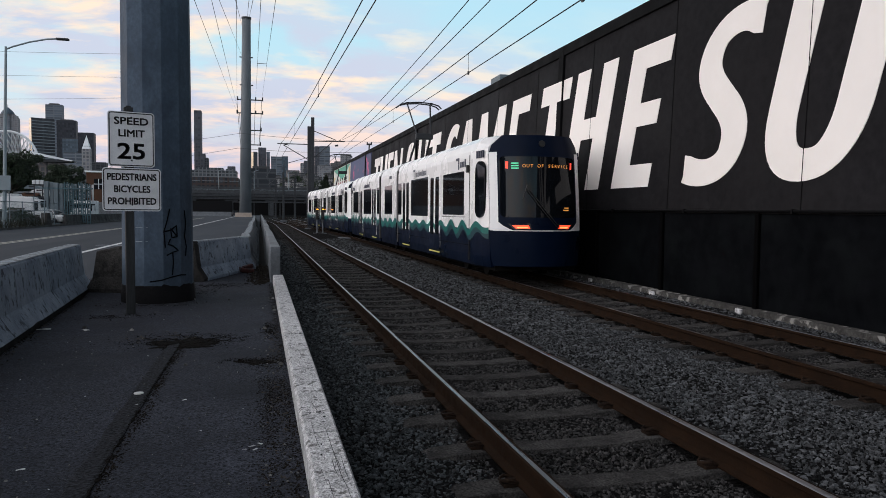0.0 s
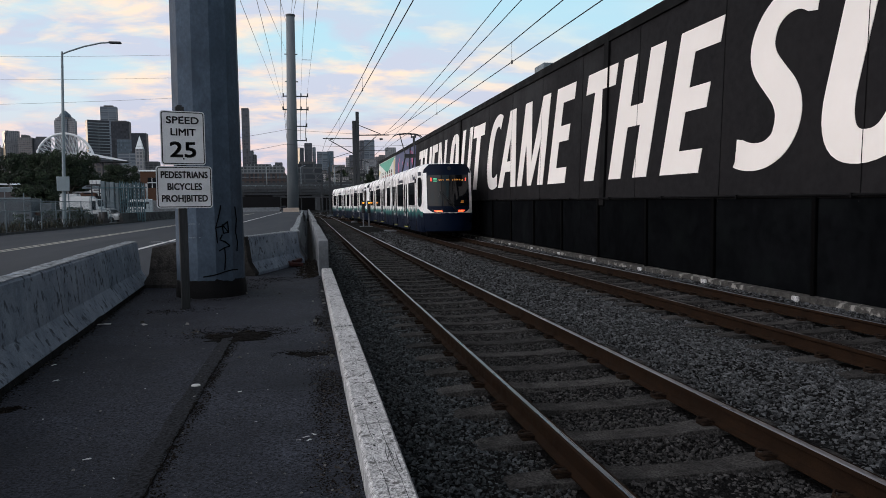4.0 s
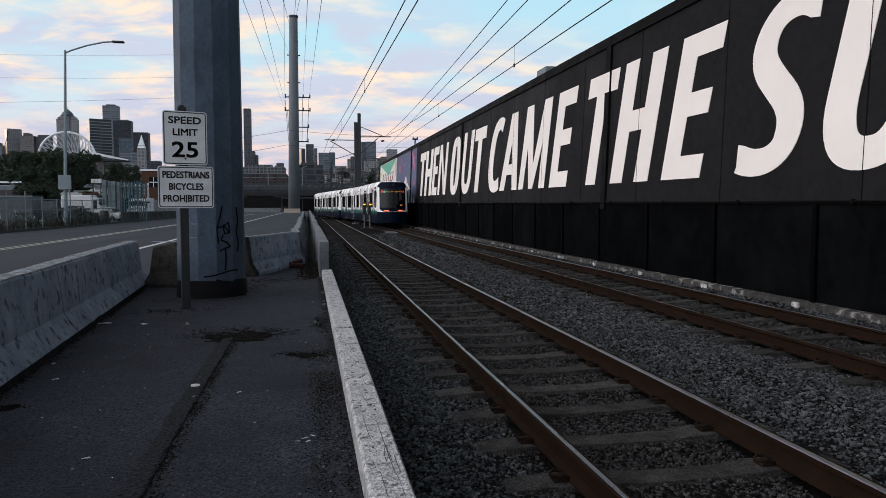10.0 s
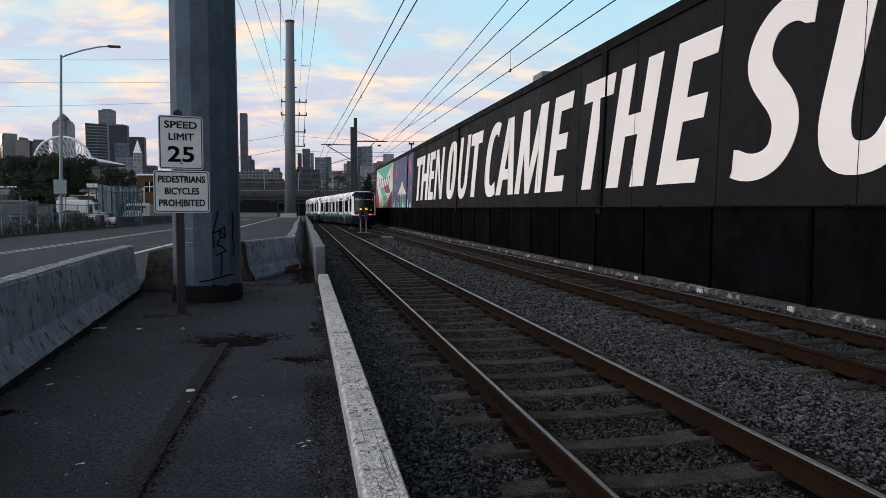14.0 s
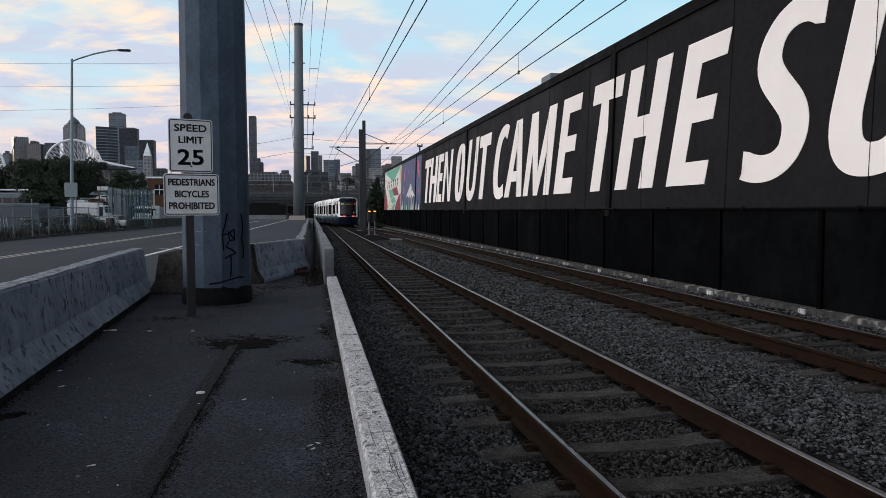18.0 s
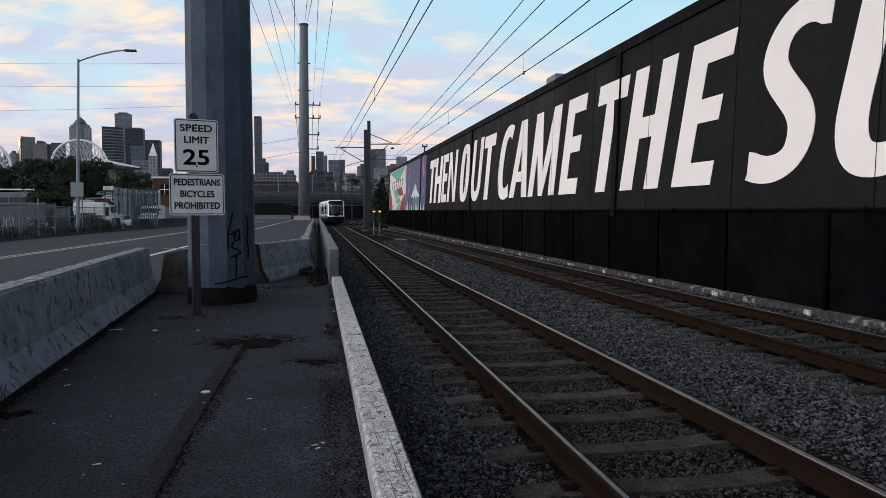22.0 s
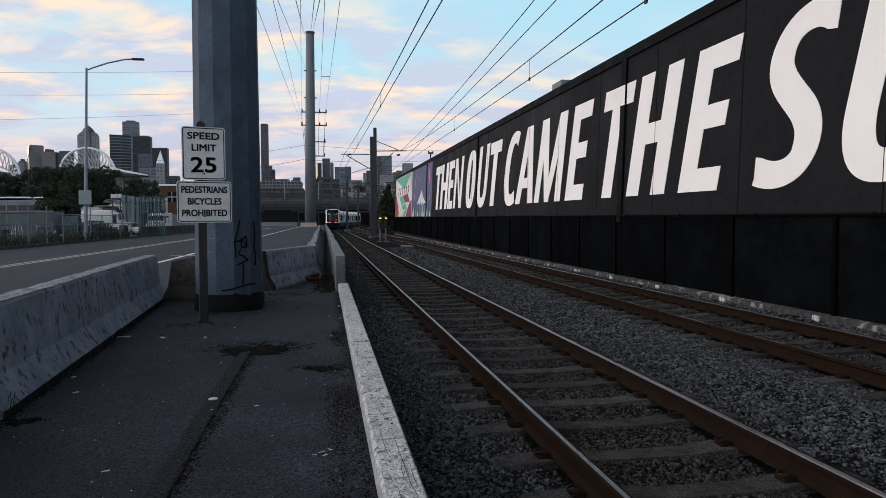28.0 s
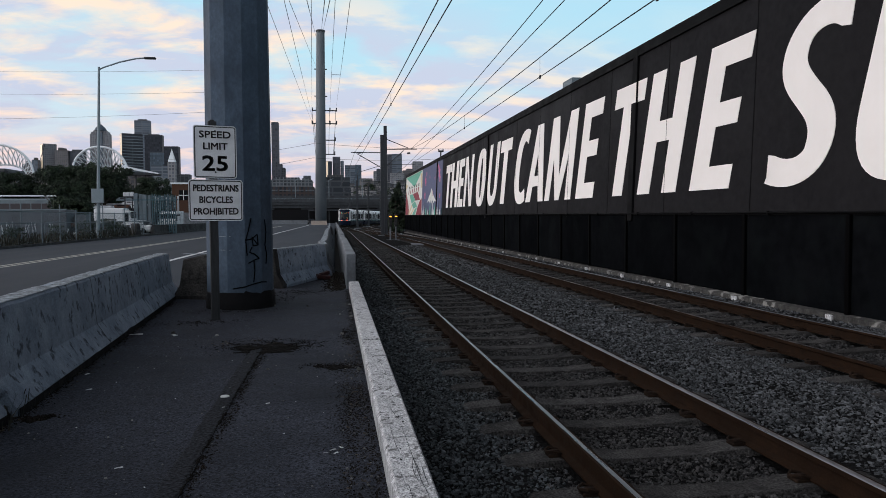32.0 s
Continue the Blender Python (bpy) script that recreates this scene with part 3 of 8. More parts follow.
def ground_sheets():
    bm = bmesh.new()
    v = [bm.verts.new(p) for p in ((-2600, -600, GROUND_Z), (2600, -600, GROUND_Z), (2600, 3600, GROUND_Z), (-2600, 3600, GROUND_Z))]
    bm.faces.new(v)
    tagged(part("ground", bm, M["earth"]), "flat brown earth ground reaching the horizon", "ground", kind="structure")
    # pavement with a slightly uneven top
    bm = bmesh.new()
    nx, ny = 26, 214
    grid = []
    for j in range(ny + 1):
        y = -14 + 32.2 * j / ny
        row = []
        for i in range(nx + 1):
            x = -3.3 + 3.575 * i / nx
            z = WALK_Z + 0.004 * noise.noise(Vector((x * 0.9, y * 0.9, 0))) + 0.0015 * noise.noise(Vector((x * 4, y * 4, 3)))
            row.append(bm.verts.new((x, y, z)))
        grid.append(row)
    for r, s in zip(grid, grid[1:]):
        for i in range(nx):
            bm.faces.new((r[i], r[i + 1], s[i + 1], s[i]))
    tagged(part("pavement", bm, M["asphalt"], smooth=True), "dark worn asphalt footway beside the tracks", "pavement", kind="structure")
    slab("pavement_edge", -3.3, 0.271, -14, 18.2, GROUND_Z, WALK_Z - 0.02, M["asphalt"], "asphalt base of the footway", "pavement")
    slab("road", -17.3, -0.02, -30, 236, GROUND_Z - 0.1, ROAD_Z, M["road"], "grey asphalt two-lane road", "road")
    bm = bmesh.new()
    for dx in (-0.17, 0.17):
        box(bm, -10.9 + dx - 0.075, -10.9 + dx + 0.075, -20, 150, ROAD_Z, ROAD_Z + 0.005)
    tagged(part("centre_line", bm, M["yellow"]), "faded double yellow centre line on the road", "road marking", kind="structure")
    tagged(part("edge_line", boxes((-6.18, -5.98, -20, 230, ROAD_Z, ROAD_Z + 0.005)), M["white_line"]), "white edge line on the road", "road marking", kind="structure")
    bm = bmesh.new()
    sweep(bm, [(-0.12, 0), (0.12, 0), (0.10, 0.16), (-0.12, 0.16)], [(-17.42, -30, ROAD_Z - 0.02), (-17.42, 180, ROAD_Z - 0.02)])
    tagged(part("far_kerb", bm, M["dark_barrier"]), "dark low kerb along the far road edge", "kerb", kind="structure")
    slab("yard", -60, -17.55, 10, 170, GROUND_Z, 0.12, M["earth"], "bare yard ground behind the fence", "ground")


def ballast_bed():
    bm = bmesh.new()
    nx, ny = 60, 260
    grid = []
    for j in range(ny + 1):
        y = -14 + 109 * (j / ny) ** 1.4
        row = []
        for i in range(nx + 1):
            x = 0.42 + 8.02 * i / nx
            z = BED_Z + 0.02 * noise.noise(Vector((x * 1.2, y * 1.2, 1))) + 0.012 * noise.noise(Vector((x * 7, y * 7, 2)))
            mid = max(0.0, 1 - abs(x - 4.6) / 0.9)
            z += 0.05 * mid - 0.03 * min(1, max(0.0, 3 - abs(x - 2.5) / 0.5)) - 0.03 * min(1, max(0.0, 3 - abs(x - 6.62) / 0.5))
            z += 0.065 * max(0.0, 1 - abs(x - 8.38) / 0.42)
            row.append(bm.verts.new((x, y, z)))
        grid.append(row)
    for r, s in zip(grid, grid[1:]):
        for i in range(nx):
            bm.faces.new((r[i], r[i + 1], s[i + 1], s[i]))
    tagged(part("ballast_bed", bm, M["ballast"], smooth=True), "crushed-stone ballast bed under the tracks, blackened as shade between stones", "ballast", kind="structure")
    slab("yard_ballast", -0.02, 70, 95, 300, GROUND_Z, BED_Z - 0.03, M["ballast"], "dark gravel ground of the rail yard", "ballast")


ground_sheets()
ballast_bed()


# ---- tracks ----
def spline(knots):
    ys, xs = zip(*knots)
    fine = np.linspace(ys[0], ys[-1], 1200)
    raw = np.interp(fine, ys, xs)
    step = fine[1] - fine[0]
    k = int(14 / step) | 1
    ker = np.hanning(k + 2)[1:-1]
    ker /= ker.sum()
    pad = np.concatenate([raw[0] + (raw[1] - raw[0]) * np.arange(-k, 0), raw, raw[-1] + (raw[-1] - raw[-2]) * np.arange(1, k + 1)])
    sm = np.convolve(pad, ker, "same")[k:-k]
    return fine, sm


TRAIN_WAY = spline([(-40, 6.62), (48, 6.60), (60, 6.40), (70, 5.95), (80, 5.10), (90, 4.10), (100, 3.05), (110, 2.10), (120, 1.55), (130, 1.40),
                    (140, 1.55), (150, 2.15), (165, 4.0), (185, 8.2), (205, 13.6), (232, 22)])
TRACK_ONE = spline([(-40, 2.50), (86, 2.50), (100, 2.35), (112, 1.95), (122, 1.55), (130, 1.40), (140, 1.55), (150, 2.15), (165, 4.0), (185, 8.2), (205, 13.6), (232, 22)])
TRACK_THREE = spline([(62, 6.35), (80, 6.25), (100, 6.15), (120, 5.8), (140, 5.85), (165, 8.3), (185, 12.5), (205, 18), (232, 26.5)])

RAIL = [(-0.07, -0.17), (0.07, -0.17), (0.07, -0.158), (0.012, -0.14), (0.010, -0.05), (0.036, -0.036), (0.036, -0.006), (0.030, -0.0005), (-0.030, -0.0005), (-0.036, -0.006),
        (-0.036, -0.036), (-0.010, -0.05), (-0.012, -0.14), (-0.07, -0.158)]
RAIL_CROWN = [(-0.0366, -0.0058), (-0.0315, 0.0004), (-0.022, 0.0016), (-0.008, 0.0022), (0.004, 0.0019), (0.013, 0.0008), (0.013, -0.003), (-0.028, -0.005)]


def track(name, way, y0, y1, first, pieces_to, label):
    t = thing(name, Matrix(), label, "railway track", kind="structure")
    ys = [y for y in np.arange(y0, y1 + 0.1, 3.0)]
    for side in (-0.7525, 0.7525):
        path = [(float(np.interp(y, *way)) + side, float(y), 0.0) for y in ys]
        rail = part("rail", sweep(bmesh.new(), RAIL, path), M["rail"], t)
        part("rail_head", sweep(bmesh.new(), RAIL_CROWN if side > 0 else [(max(-0.020, u), w) for u, w in RAIL_CROWN], path), M["rail_top"], rail, "polished steel running surface")
    def sleeper_mesh(full):
        bm = bmesh.new()
        xs = [-1.28, -1.2, -0.95, -0.55, -0.3, 0.3, 0.55, 0.95, 1.2, 1.28] if full else [-1.28, 1.28]
        top = [-0.205, -0.185, -0.172, -0.174, -0.196, -0.196, -0.174, -0.172, -0.185, -0.205] if full else [-0.18, -0.18]
        hw = [0.10, 0.115, 0.125, 0.125, 0.11, 0.11, 0.125, 0.125, 0.115, 0.10] if full else [0.12, 0.12]
        rings = []
        for x, z, w in zip(xs, top, hw):
            rings.append([bm.verts.new(p) for p in ((x, -w - 0.02, -0.34), (x, -w, z), (x, w, z), (x, w + 0.02, -0.34))])
        for r, s in zip(rings, rings[1:]):
            for i in range(3):
                bm.faces.new((r[i], r[i + 1], s[i + 1], s[i]))
        bm.faces.new(rings[0])
        bm.faces.new(rings[-1][::-1])
        return bm
    def clip_mesh():
        bm = bmesh.new()
        box(bm, -0.05, 0.05, -0.055, 0.055, -0.178, -0.150, bevel=0.006)
        tube(bm, [(0.05, -0.05, -0.145), (-0.02, -0.055, -0.125), (-0.06, -0.02, -0.135), (-0.06, 0.02, -0.135), (-0.02, 0.055, -0.125), (0.05, 0.05, -0.145)], 0.011, 5)
        box(bm, -0.02, 0.045, -0.02, 0.02, -0.155, -0.128, bevel=0.005)
        return bm
    one = clip = None
    if first < pieces_to:
        one = part("sleeper", sleeper_mesh(True), M["sleeper"], t, "dished grey concrete sleeper")
        clip = part("rail_clip", clip_mesh(), M["clip"], one)
    far_verts, far_faces = [], []
    y = first - (14 * 0.762 if first < 0 else 0.0)
    k = 0
    clip_at = [(-0.7525 - 0.115, 0), (-0.7525 + 0.115, 180), (0.7525 - 0.115, 0), (0.7525 + 0.115, 180)]
    while y < y1:
        x = float(np.interp(y, *way))
        dx = float(np.interp(y + 1, *way)) - x
        turn = -math.degrees(math.atan(dx)) + (random.uniform(-0.8, 0.8) if y > -3 else 0.0)
        if y < pieces_to:
            s = one if k == 0 else alike(one, Matrix(), t)
            s.matrix_basis = pose(x, y + random.uniform(-0.02, 0.02), random.uniform(-0.008, 0.003), 0, 0, turn) if y > -3 else pose(x, y, -0.002, 0, 0, turn)
            if k == 0:
                one["label"] = "dished grey concrete sleeper"
            if y < 34:
                for n, (cx, cr) in enumerate(clip_at):
                    c = clip if (k == 0 and n == 0) else alike(clip, Matrix(), s)
                    c.matrix_basis = pose(cx, 0, 0, 0, 0, cr)
        else:
            b = len(far_verts)
            for xx in (-1.28, 1.28):
                for yy, zz in ((-0.14, -0.34), (-0.12, -0.18), (0.12, -0.18), (0.14, -0.34)):
                    far_verts.append((x + xx, y + yy, zz))
            far_faces += [(b, b + 1, b + 5, b + 4), (b + 1, b + 2, b + 6, b + 5), (b + 2, b + 3, b + 7, b + 6)]
        y += 0.762
        k += 1
    if far_verts:
        tagged(rows_mesh("far_sleepers", far_verts, far_faces, M["broken"], t), kind="stuff")
    return t


# ---- warehouse wall with the large lettering ----
WX, W_TOP, LEDGE = 8.55, 6.50, 1.70
LEAN, RISE = 0.036, 0.0042  # the clad wall leans back a little and the site climbs away


def glyph(ch, w, h, s):
    """Outlines (lists of points in metres, u to the right, z up) of one condensed capital."""
    bar = 0.53
    def rect(a, b, c, d):
        return [(a, c), (b, c), (b, d), (a, d)]
    def strip(pts):
        """Upright runs are as wide as the stems, level runs as the bars."""
        wd = []
        for i in range(len(pts)):
            p, q = pts[max(0, i - 1)], pts[min(len(pts) - 1, i + 1)]
            du, dz = q[0] - p[0], q[1] - p[1]
            ln = math.hypot(du, dz) or 1
            wd.append(math.hypot(s * dz / ln, bar * du / ln))
        l, r = stroke(pts, wd)
        return [[l[i], l[i + 1], r[i + 1], r[i]] for i in range(len(pts) - 1)]
    def arc(cx, cz, rx, rz, a0, a1, n=22, p=0.82):
        out = []
        for i in range(n + 1):
            a = radians(a0 + (a1 - a0) * i / n)
            c, sn = math.cos(a), math.sin(a)
            out.append((cx + rx * math.copysign(abs(c) ** p, c), cz + rz * math.copysign(abs(sn) ** p, sn)))
        return out
    if ch == "T":
        return [rect(0, w, h - 0.59, h), rect(w / 2 - s / 2, w / 2 + s / 2, 0, h - 0.59)]
    if ch == "H":
        return [rect(0, s, 0, h), rect(w - s, w, 0, h), rect(s, w - s, h * 0.506 - 0.275, h * 0.506 + 0.275)]
    if ch == "E":
        return [rect(0, s, 0, h), rect(s, w, 0, bar), rect(s, w, h - bar, h), rect(s, w * 0.93, h * 0.517 - bar * 0.5, h * 0.517 + bar * 0.5)]
    if ch == "N":
        return [rect(0, s * 0.94, 0, h), rect(w - s * 0.94, w, 0, h), [(s * 0.3, h), (s * 1.06, h), (w - s * 0.3, 0), (w - s * 1.06, 0)]]
    if ch == "M":
        m, c = w / 2, 0.25
        left = [[(0, 0), (0.64, 0), (0.84, h), (0.15, h)], [(0.15, h), (0.97, h), (m + c, 0), (m - c, 0)]]
        return left + [[(w - u, z) for u, z in poly[::-1]] for poly in left]
    if ch == "A":
        m0, m1 = w / 2 - s * 0.57, w / 2 + s * 0.57
        return [[(0, 0), (s, 0), (m1 - 0.1, h), (m0, h)], [(w - s, 0), (w, 0), (m1, h), (m0 + 0.1, h)], rect(w * 0.26, w * 0.74, h * 0.205, h * 0.205 + 0.44)]
    if ch == "O":
        return strip(arc(w / 2, h / 2, w / 2 - s / 2, h / 2 - bar / 2, 0, 360, 44, 0.78))
    if ch == "U":
        r = w / 2 - s / 2
        return strip([(s / 2, h), (s / 2, h * 0.8), (s / 2, h * 0.6)] + arc(w / 2, 1.02 + bar / 2, r, 1.02, 180, 360, 22, 0.86) + [(w - s / 2, h * 0.6), (w - s / 2, h * 0.8), (w - s / 2, h)])
    if ch in "SC":
        turns = [(0.875, 0.868), (0.74, 0.905), (0.60, 0.918), (0.43, 0.908), (0.28, 0.868), (0.185, 0.80), (0.155, 0.725), (0.19, 0.65), (0.30, 0.578), (0.465, 0.502), (0.64, 0.425), (0.76, 0.345), (0.805, 0.25), (0.755, 0.155), (0.64, 0.105), (0.50, 0.08), (0.34, 0.078), (0.19, 0.09), (0.045, 0.116)]
        if ch == "C":
            turns = [(0.97, 0.872), (0.86, 0.908), (0.72, 0.922), (0.57, 0.905), (0.43, 0.855), (0.32, 0.77), (0.25, 0.66), (0.215, 0.53), (0.205, 0.42), (0.225, 0.30), (0.29, 0.19), (0.39, 0.115), (0.53, 0.078), (0.69, 0.074), (0.84, 0.092), (0.96, 0.122)]
        path = np.array([(u * w, z * h) for u, z in turns])
        run = np.concatenate([[0], np.cumsum(np.hypot(*np.diff(path, axis=0).T))])
        even = np.linspace(0, run[-1], 61)
        path = np.stack([np.interp(even, run, path[:, 0]), np.interp(even, run, path[:, 1])], 1)
        for _ in range(3):
            path[1:-1] = (path[:-2] + 2 * path[1:-1] + path[2:]) / 4
        out = strip([tuple(q) for q in path])
        # both ends are cut upright
        if ch == "C":
            return out
        (a, b, c, d), (e, f, g, k) = out[0], out[-1]
        out[0] = [(0.895 * w, a[1]), b, c, (0.87 * w, d[1])]
        out[-1] = [e, (0.075 * w, f[1]), (0.03 * w, g[1]), k]
        return out
    return []


def warehouse():
    b = thing("warehouse", Matrix(), "long black metal-clad warehouse with huge white lettering", "building")
    y0, y1 = -14.0, 86.6
    part("wall_core", boxes((WX + 0.06, WX + 40, y0, y1, GROUND_Z, 1.5), (WX + 0.34, WX + 40, y0, y1, 1.5, W_TOP - 0.4)), M["black_wall"], b)
    part("roof", boxes((WX + 0.45, WX + 40, y0 + 0.3, y1 - 0.3, W_TOP - 0.4, W_TOP - 0.3)), M["black_trim"], b)
    # footing
    bm = bmesh.new()
    sweep(bm, [(-0.16, -0.3), (0.12, -0.3), (0.12, 0.17), (-0.13, 0.15)], [(WX - 0.06, y0, -0.19), (WX - 0.06, y1, -0.19)])
    part("footing", bm, M["footing"], b, "stained concrete footing with pale blocks")
    blk = part("footing_block", boxes((-0.05, 0.06, -0.085, 0.085, -0.07, 0.055), bevel=0.01), M["kerb"], b, "whitewashed concrete block")
    k = 0
    for y in np.arange(10.65, 60, 2.98):
        o = blk if k == 0 else alike(blk, Matrix(), b)
        o.matrix_basis = pose(WX - 0.185 + random.uniform(-0.01, 0.005), float(y) + random.uniform(-0.06, 0.06), -0.11)
        k += 1
    # lower panels
    low = part("lower_panel", boxes((0, 0.05, -1.50, 1.50, -0.02, LEDGE - 0.03), bevel=0.012), M["black_low"], b)
    rib = part("panel_rib", boxes((-0.05, 0.05, -0.05, 0.05, -0.04, LEDGE - 0.02), bevel=0.01), M["rib"], b)
    k = 0
    for y in np.arange(13.52 - 3.07 * 9, y1, 3.07):
        if y + 1.55 < y1:
            o = low if k == 0 else alike(low, Matrix(), b)
            o.matrix_basis = pose(WX - 0.02, float(y) + 1.535, 0)
            o = rib if k == 0 else alike(rib, Matrix(), b)
            o.matrix_basis = pose(WX - 0.03, float(y), 0)
            k += 1
    # ledge pipe
    bm = bmesh.new()
    box(bm, WX - 0.05, WX + 0.06, y0, y1, LEDGE - 0.03, LEDGE)
    tube(bm, [(WX - 0.075, y0, LEDGE + 0.012), (WX - 0.075, y1, LEDGE + 0.012)], 0.022, 8)
    part("ledge_pipe", bm, M["black_trim"], b)
    brk = part("pipe_bracket", boxes((-0.11, -0.04, -0.02, 0.02, -0.03, 0.045)), M["black_trim"], b)
    k = 0
    for y in np.arange(-3.0, 80, 3.07):
        o = brk if k == 0 else alike(brk, Matrix(), b)
        o.matrix_basis = pose(WX, float(y) + 0.3, LEDGE)
        k += 1
    # upper panels
    pan = part("upper_panel", boxes((0, 0.06, -1.961, 1.961, 1.5, W_TOP - 0.16), bevel=0.008), M["black_wall"], b)
    k = 0
    for y in np.arange(13.43 - 3.93 * 7, 56.0, 3.93):
        o = pan if k == 0 else alike(pan, Matrix(), b)
        o.matrix_basis = pose(WX, float(y) + 1.965, 0)
        k += 1
    cap = bmesh.new()
    sweep(cap, [(-0.08, -0.12), (0.34, -0.12), (0.34, 0.16), (-0.08, 0.16)], [(WX + 0.02, y0, W_TOP - 0.16), (WX + 0.02, y1 + 0.2, W_TOP - 0.16)])
    part("parapet_cap", cap, M["black_trim"], b)
    strip = part("downpipe_strip", boxes((-0.07, 0.03, -0.16, 0.16, 1.5, W_TOP - 0.02), bevel=0.01), M["black_trim"], b)
    for k, y in enumerate((-0.2, 19.41, 39.55, 59.8)):
        o = strip if k == 0 else alike(strip, Matrix(), b)
        o.matrix_basis = pose(WX, y, 0)
    part("paint_patch", boxes((WX - 0.078, WX - 0.07, 19.25, 19.57, 4.90, 5.47)), M["letter"], b)
    # lettering
    slant = 0.25
    words = [("T", 55.45, 52.85, 0.92), ("H", 52.66, 49.75, 0.92), ("E", 49.40, 47.52, 0.80), ("N", 47.08, 44.30, 0.70),
             ("O", 42.96, 40.42, 0.95), ("U", 39.68, 37.28, 0.68), ("T", 36.98, 34.62, 0.82),
             ("C", 33.58, 31.40, 0.84), ("A", 31.17, 28.44, 0.76), ("M", 28.20, 24.92, 0.66), ("E", 24.36, 22.63, 0.72),
             ("T", 21.60, 19.47, 0.74), ("H", 19.06, 16.74, 0.79), ("E", 16.02, 14.27, 0.75), ("S", 13.05, 11.13, 0.72), ("U", 10.68, 8.44, 0.72)]
    z0, h = 2.25, 3.25
    for ch, ya, yb, s in words:
        bm = bmesh.new()
        w = ya - yb
        zb, hh = (z0 - 0.05, h + 0.12) if ch in "SUOC" else (z0, h)
        for k, poly in enumerate(glyph(ch, w, hh, s)):
            d = 0.012 + (0.0008 * k if ch in "ANM" else 0.0)
            pts = [Vector((WX - d, ya - u - slant * (zb + z - z0), zb + z)) for u, z in poly]
            a = [bm.verts.new(p) for p in pts]
            c = [bm.verts.new(p + Vector((d + 0.004, 0, 0))) for p in pts]
            bm.faces.new(a)
            n = len(pts)
            for i in range(n):
                bm.faces.new((a[i], c[i], c[(i + 1) % n], a[(i + 1) % n]))
        part("letter", bm, M["letter"], b, "tall white painted letter " + ch)
    seam = part("panel_seam", boxes((-0.0175, -0.013, -0.007, 0.007, 1.6, W_TOP - 0.17)), M["black_wall"], b)
    for k in range(12):
        o = seam if k == 0 else alike(seam, Matrix(), b)
        o.matrix_basis = pose(WX, 13.43 - 3.93 + 3.93 * k, 0)
    # murals at the far end
    def plate(name, pts, mat, d, label=""):
        bm = bmesh.new()
        pts = [(y if y < 70.25 else 70.25 + (y - 70.25) * 1.19, z) for y, z in pts]
        a = [bm.verts.new((WX - d, y, z)) for y, z in pts]
        c = [bm.verts.new((WX + 0.05, y, z)) for y, z in pts]
        bm.faces.new(a)
        n = len(pts)
        for i in range(n):
            bm.faces.new((a[i], c[i], c[(i + 1) % n], a[(i + 1) % n]))
        return part(name, bm, mat, b, label)
    za, zb = LEDGE + 0.02, W_TOP - 0.2
    plate("mural_panel", [(56.9, za), (70.2, za), (70.2, zb), (56.9, zb)], M["mural_navy"], 0.01, "night-blue painted mural with pink flowers and a snowy mountain")
    plate("mural_panel", [(70.3, za), (83.9, za), (83.9, zb), (70.3, zb)], M["mural_white"], 0.01, "green red and cream geometric mural")
    for y, z, r in ((67.6, 5.0, 0.36), (67.4, 4.75, 0.28), (67.9, 3.6, 0.34), (66.9, 5.6, 0.2), (62.5, 3.6, 0.22), (58.6, 5.3, 0.42), (58.2, 4.75, 0.3), (59.4, 5.8, 0.2), (58.0, 3.3, 0.2), (64.6, 5.2, 0.15), (61.2, 4.9, 0.14)):
        plate("mural_flower", [(y + r * (1 + 0.3 * math.sin(5 * a)) * math.cos(a), z + r * (1 + 0.3 * math.sin(5 * a)) * math.sin(a)) for a in (2 * math.pi * i / 20 for i in range(20))], M["mural_pink"], 0.014)
    plate("mural_mountain", [(66.2, 2.85), (64.7, 3.45), (63.9, 3.7), (63.3, 4.1), (62.8, 3.95), (62.2, 3.55), (61.2, 3.2), (59.8, 2.8), (61.0, 2.95), (61.7, 2.75), (62.3, 3.05), (62.9, 2.7), (63.4, 3.1), (64.0, 2.75), (64.8, 3.0)], M["mural_white"], 0.014)
    for k in range(17):
        y = 69.6 - k * 0.76
        plate("mural_tree", [(y, za + 0.01), (y - 0.7, za + 0.01), (y - 0.42, 2.2 + 0.22 * ((k * 7) % 5)), (y - 0.3, 2.2 + 0.2 * ((k * 7) % 5))], (M["t_deep"], M["mural_green"], M["t_navy"], M["mural_white"])[(k * 3) % 4 if k % 5 else 3], 0.013 + 0.001 * (k % 2))
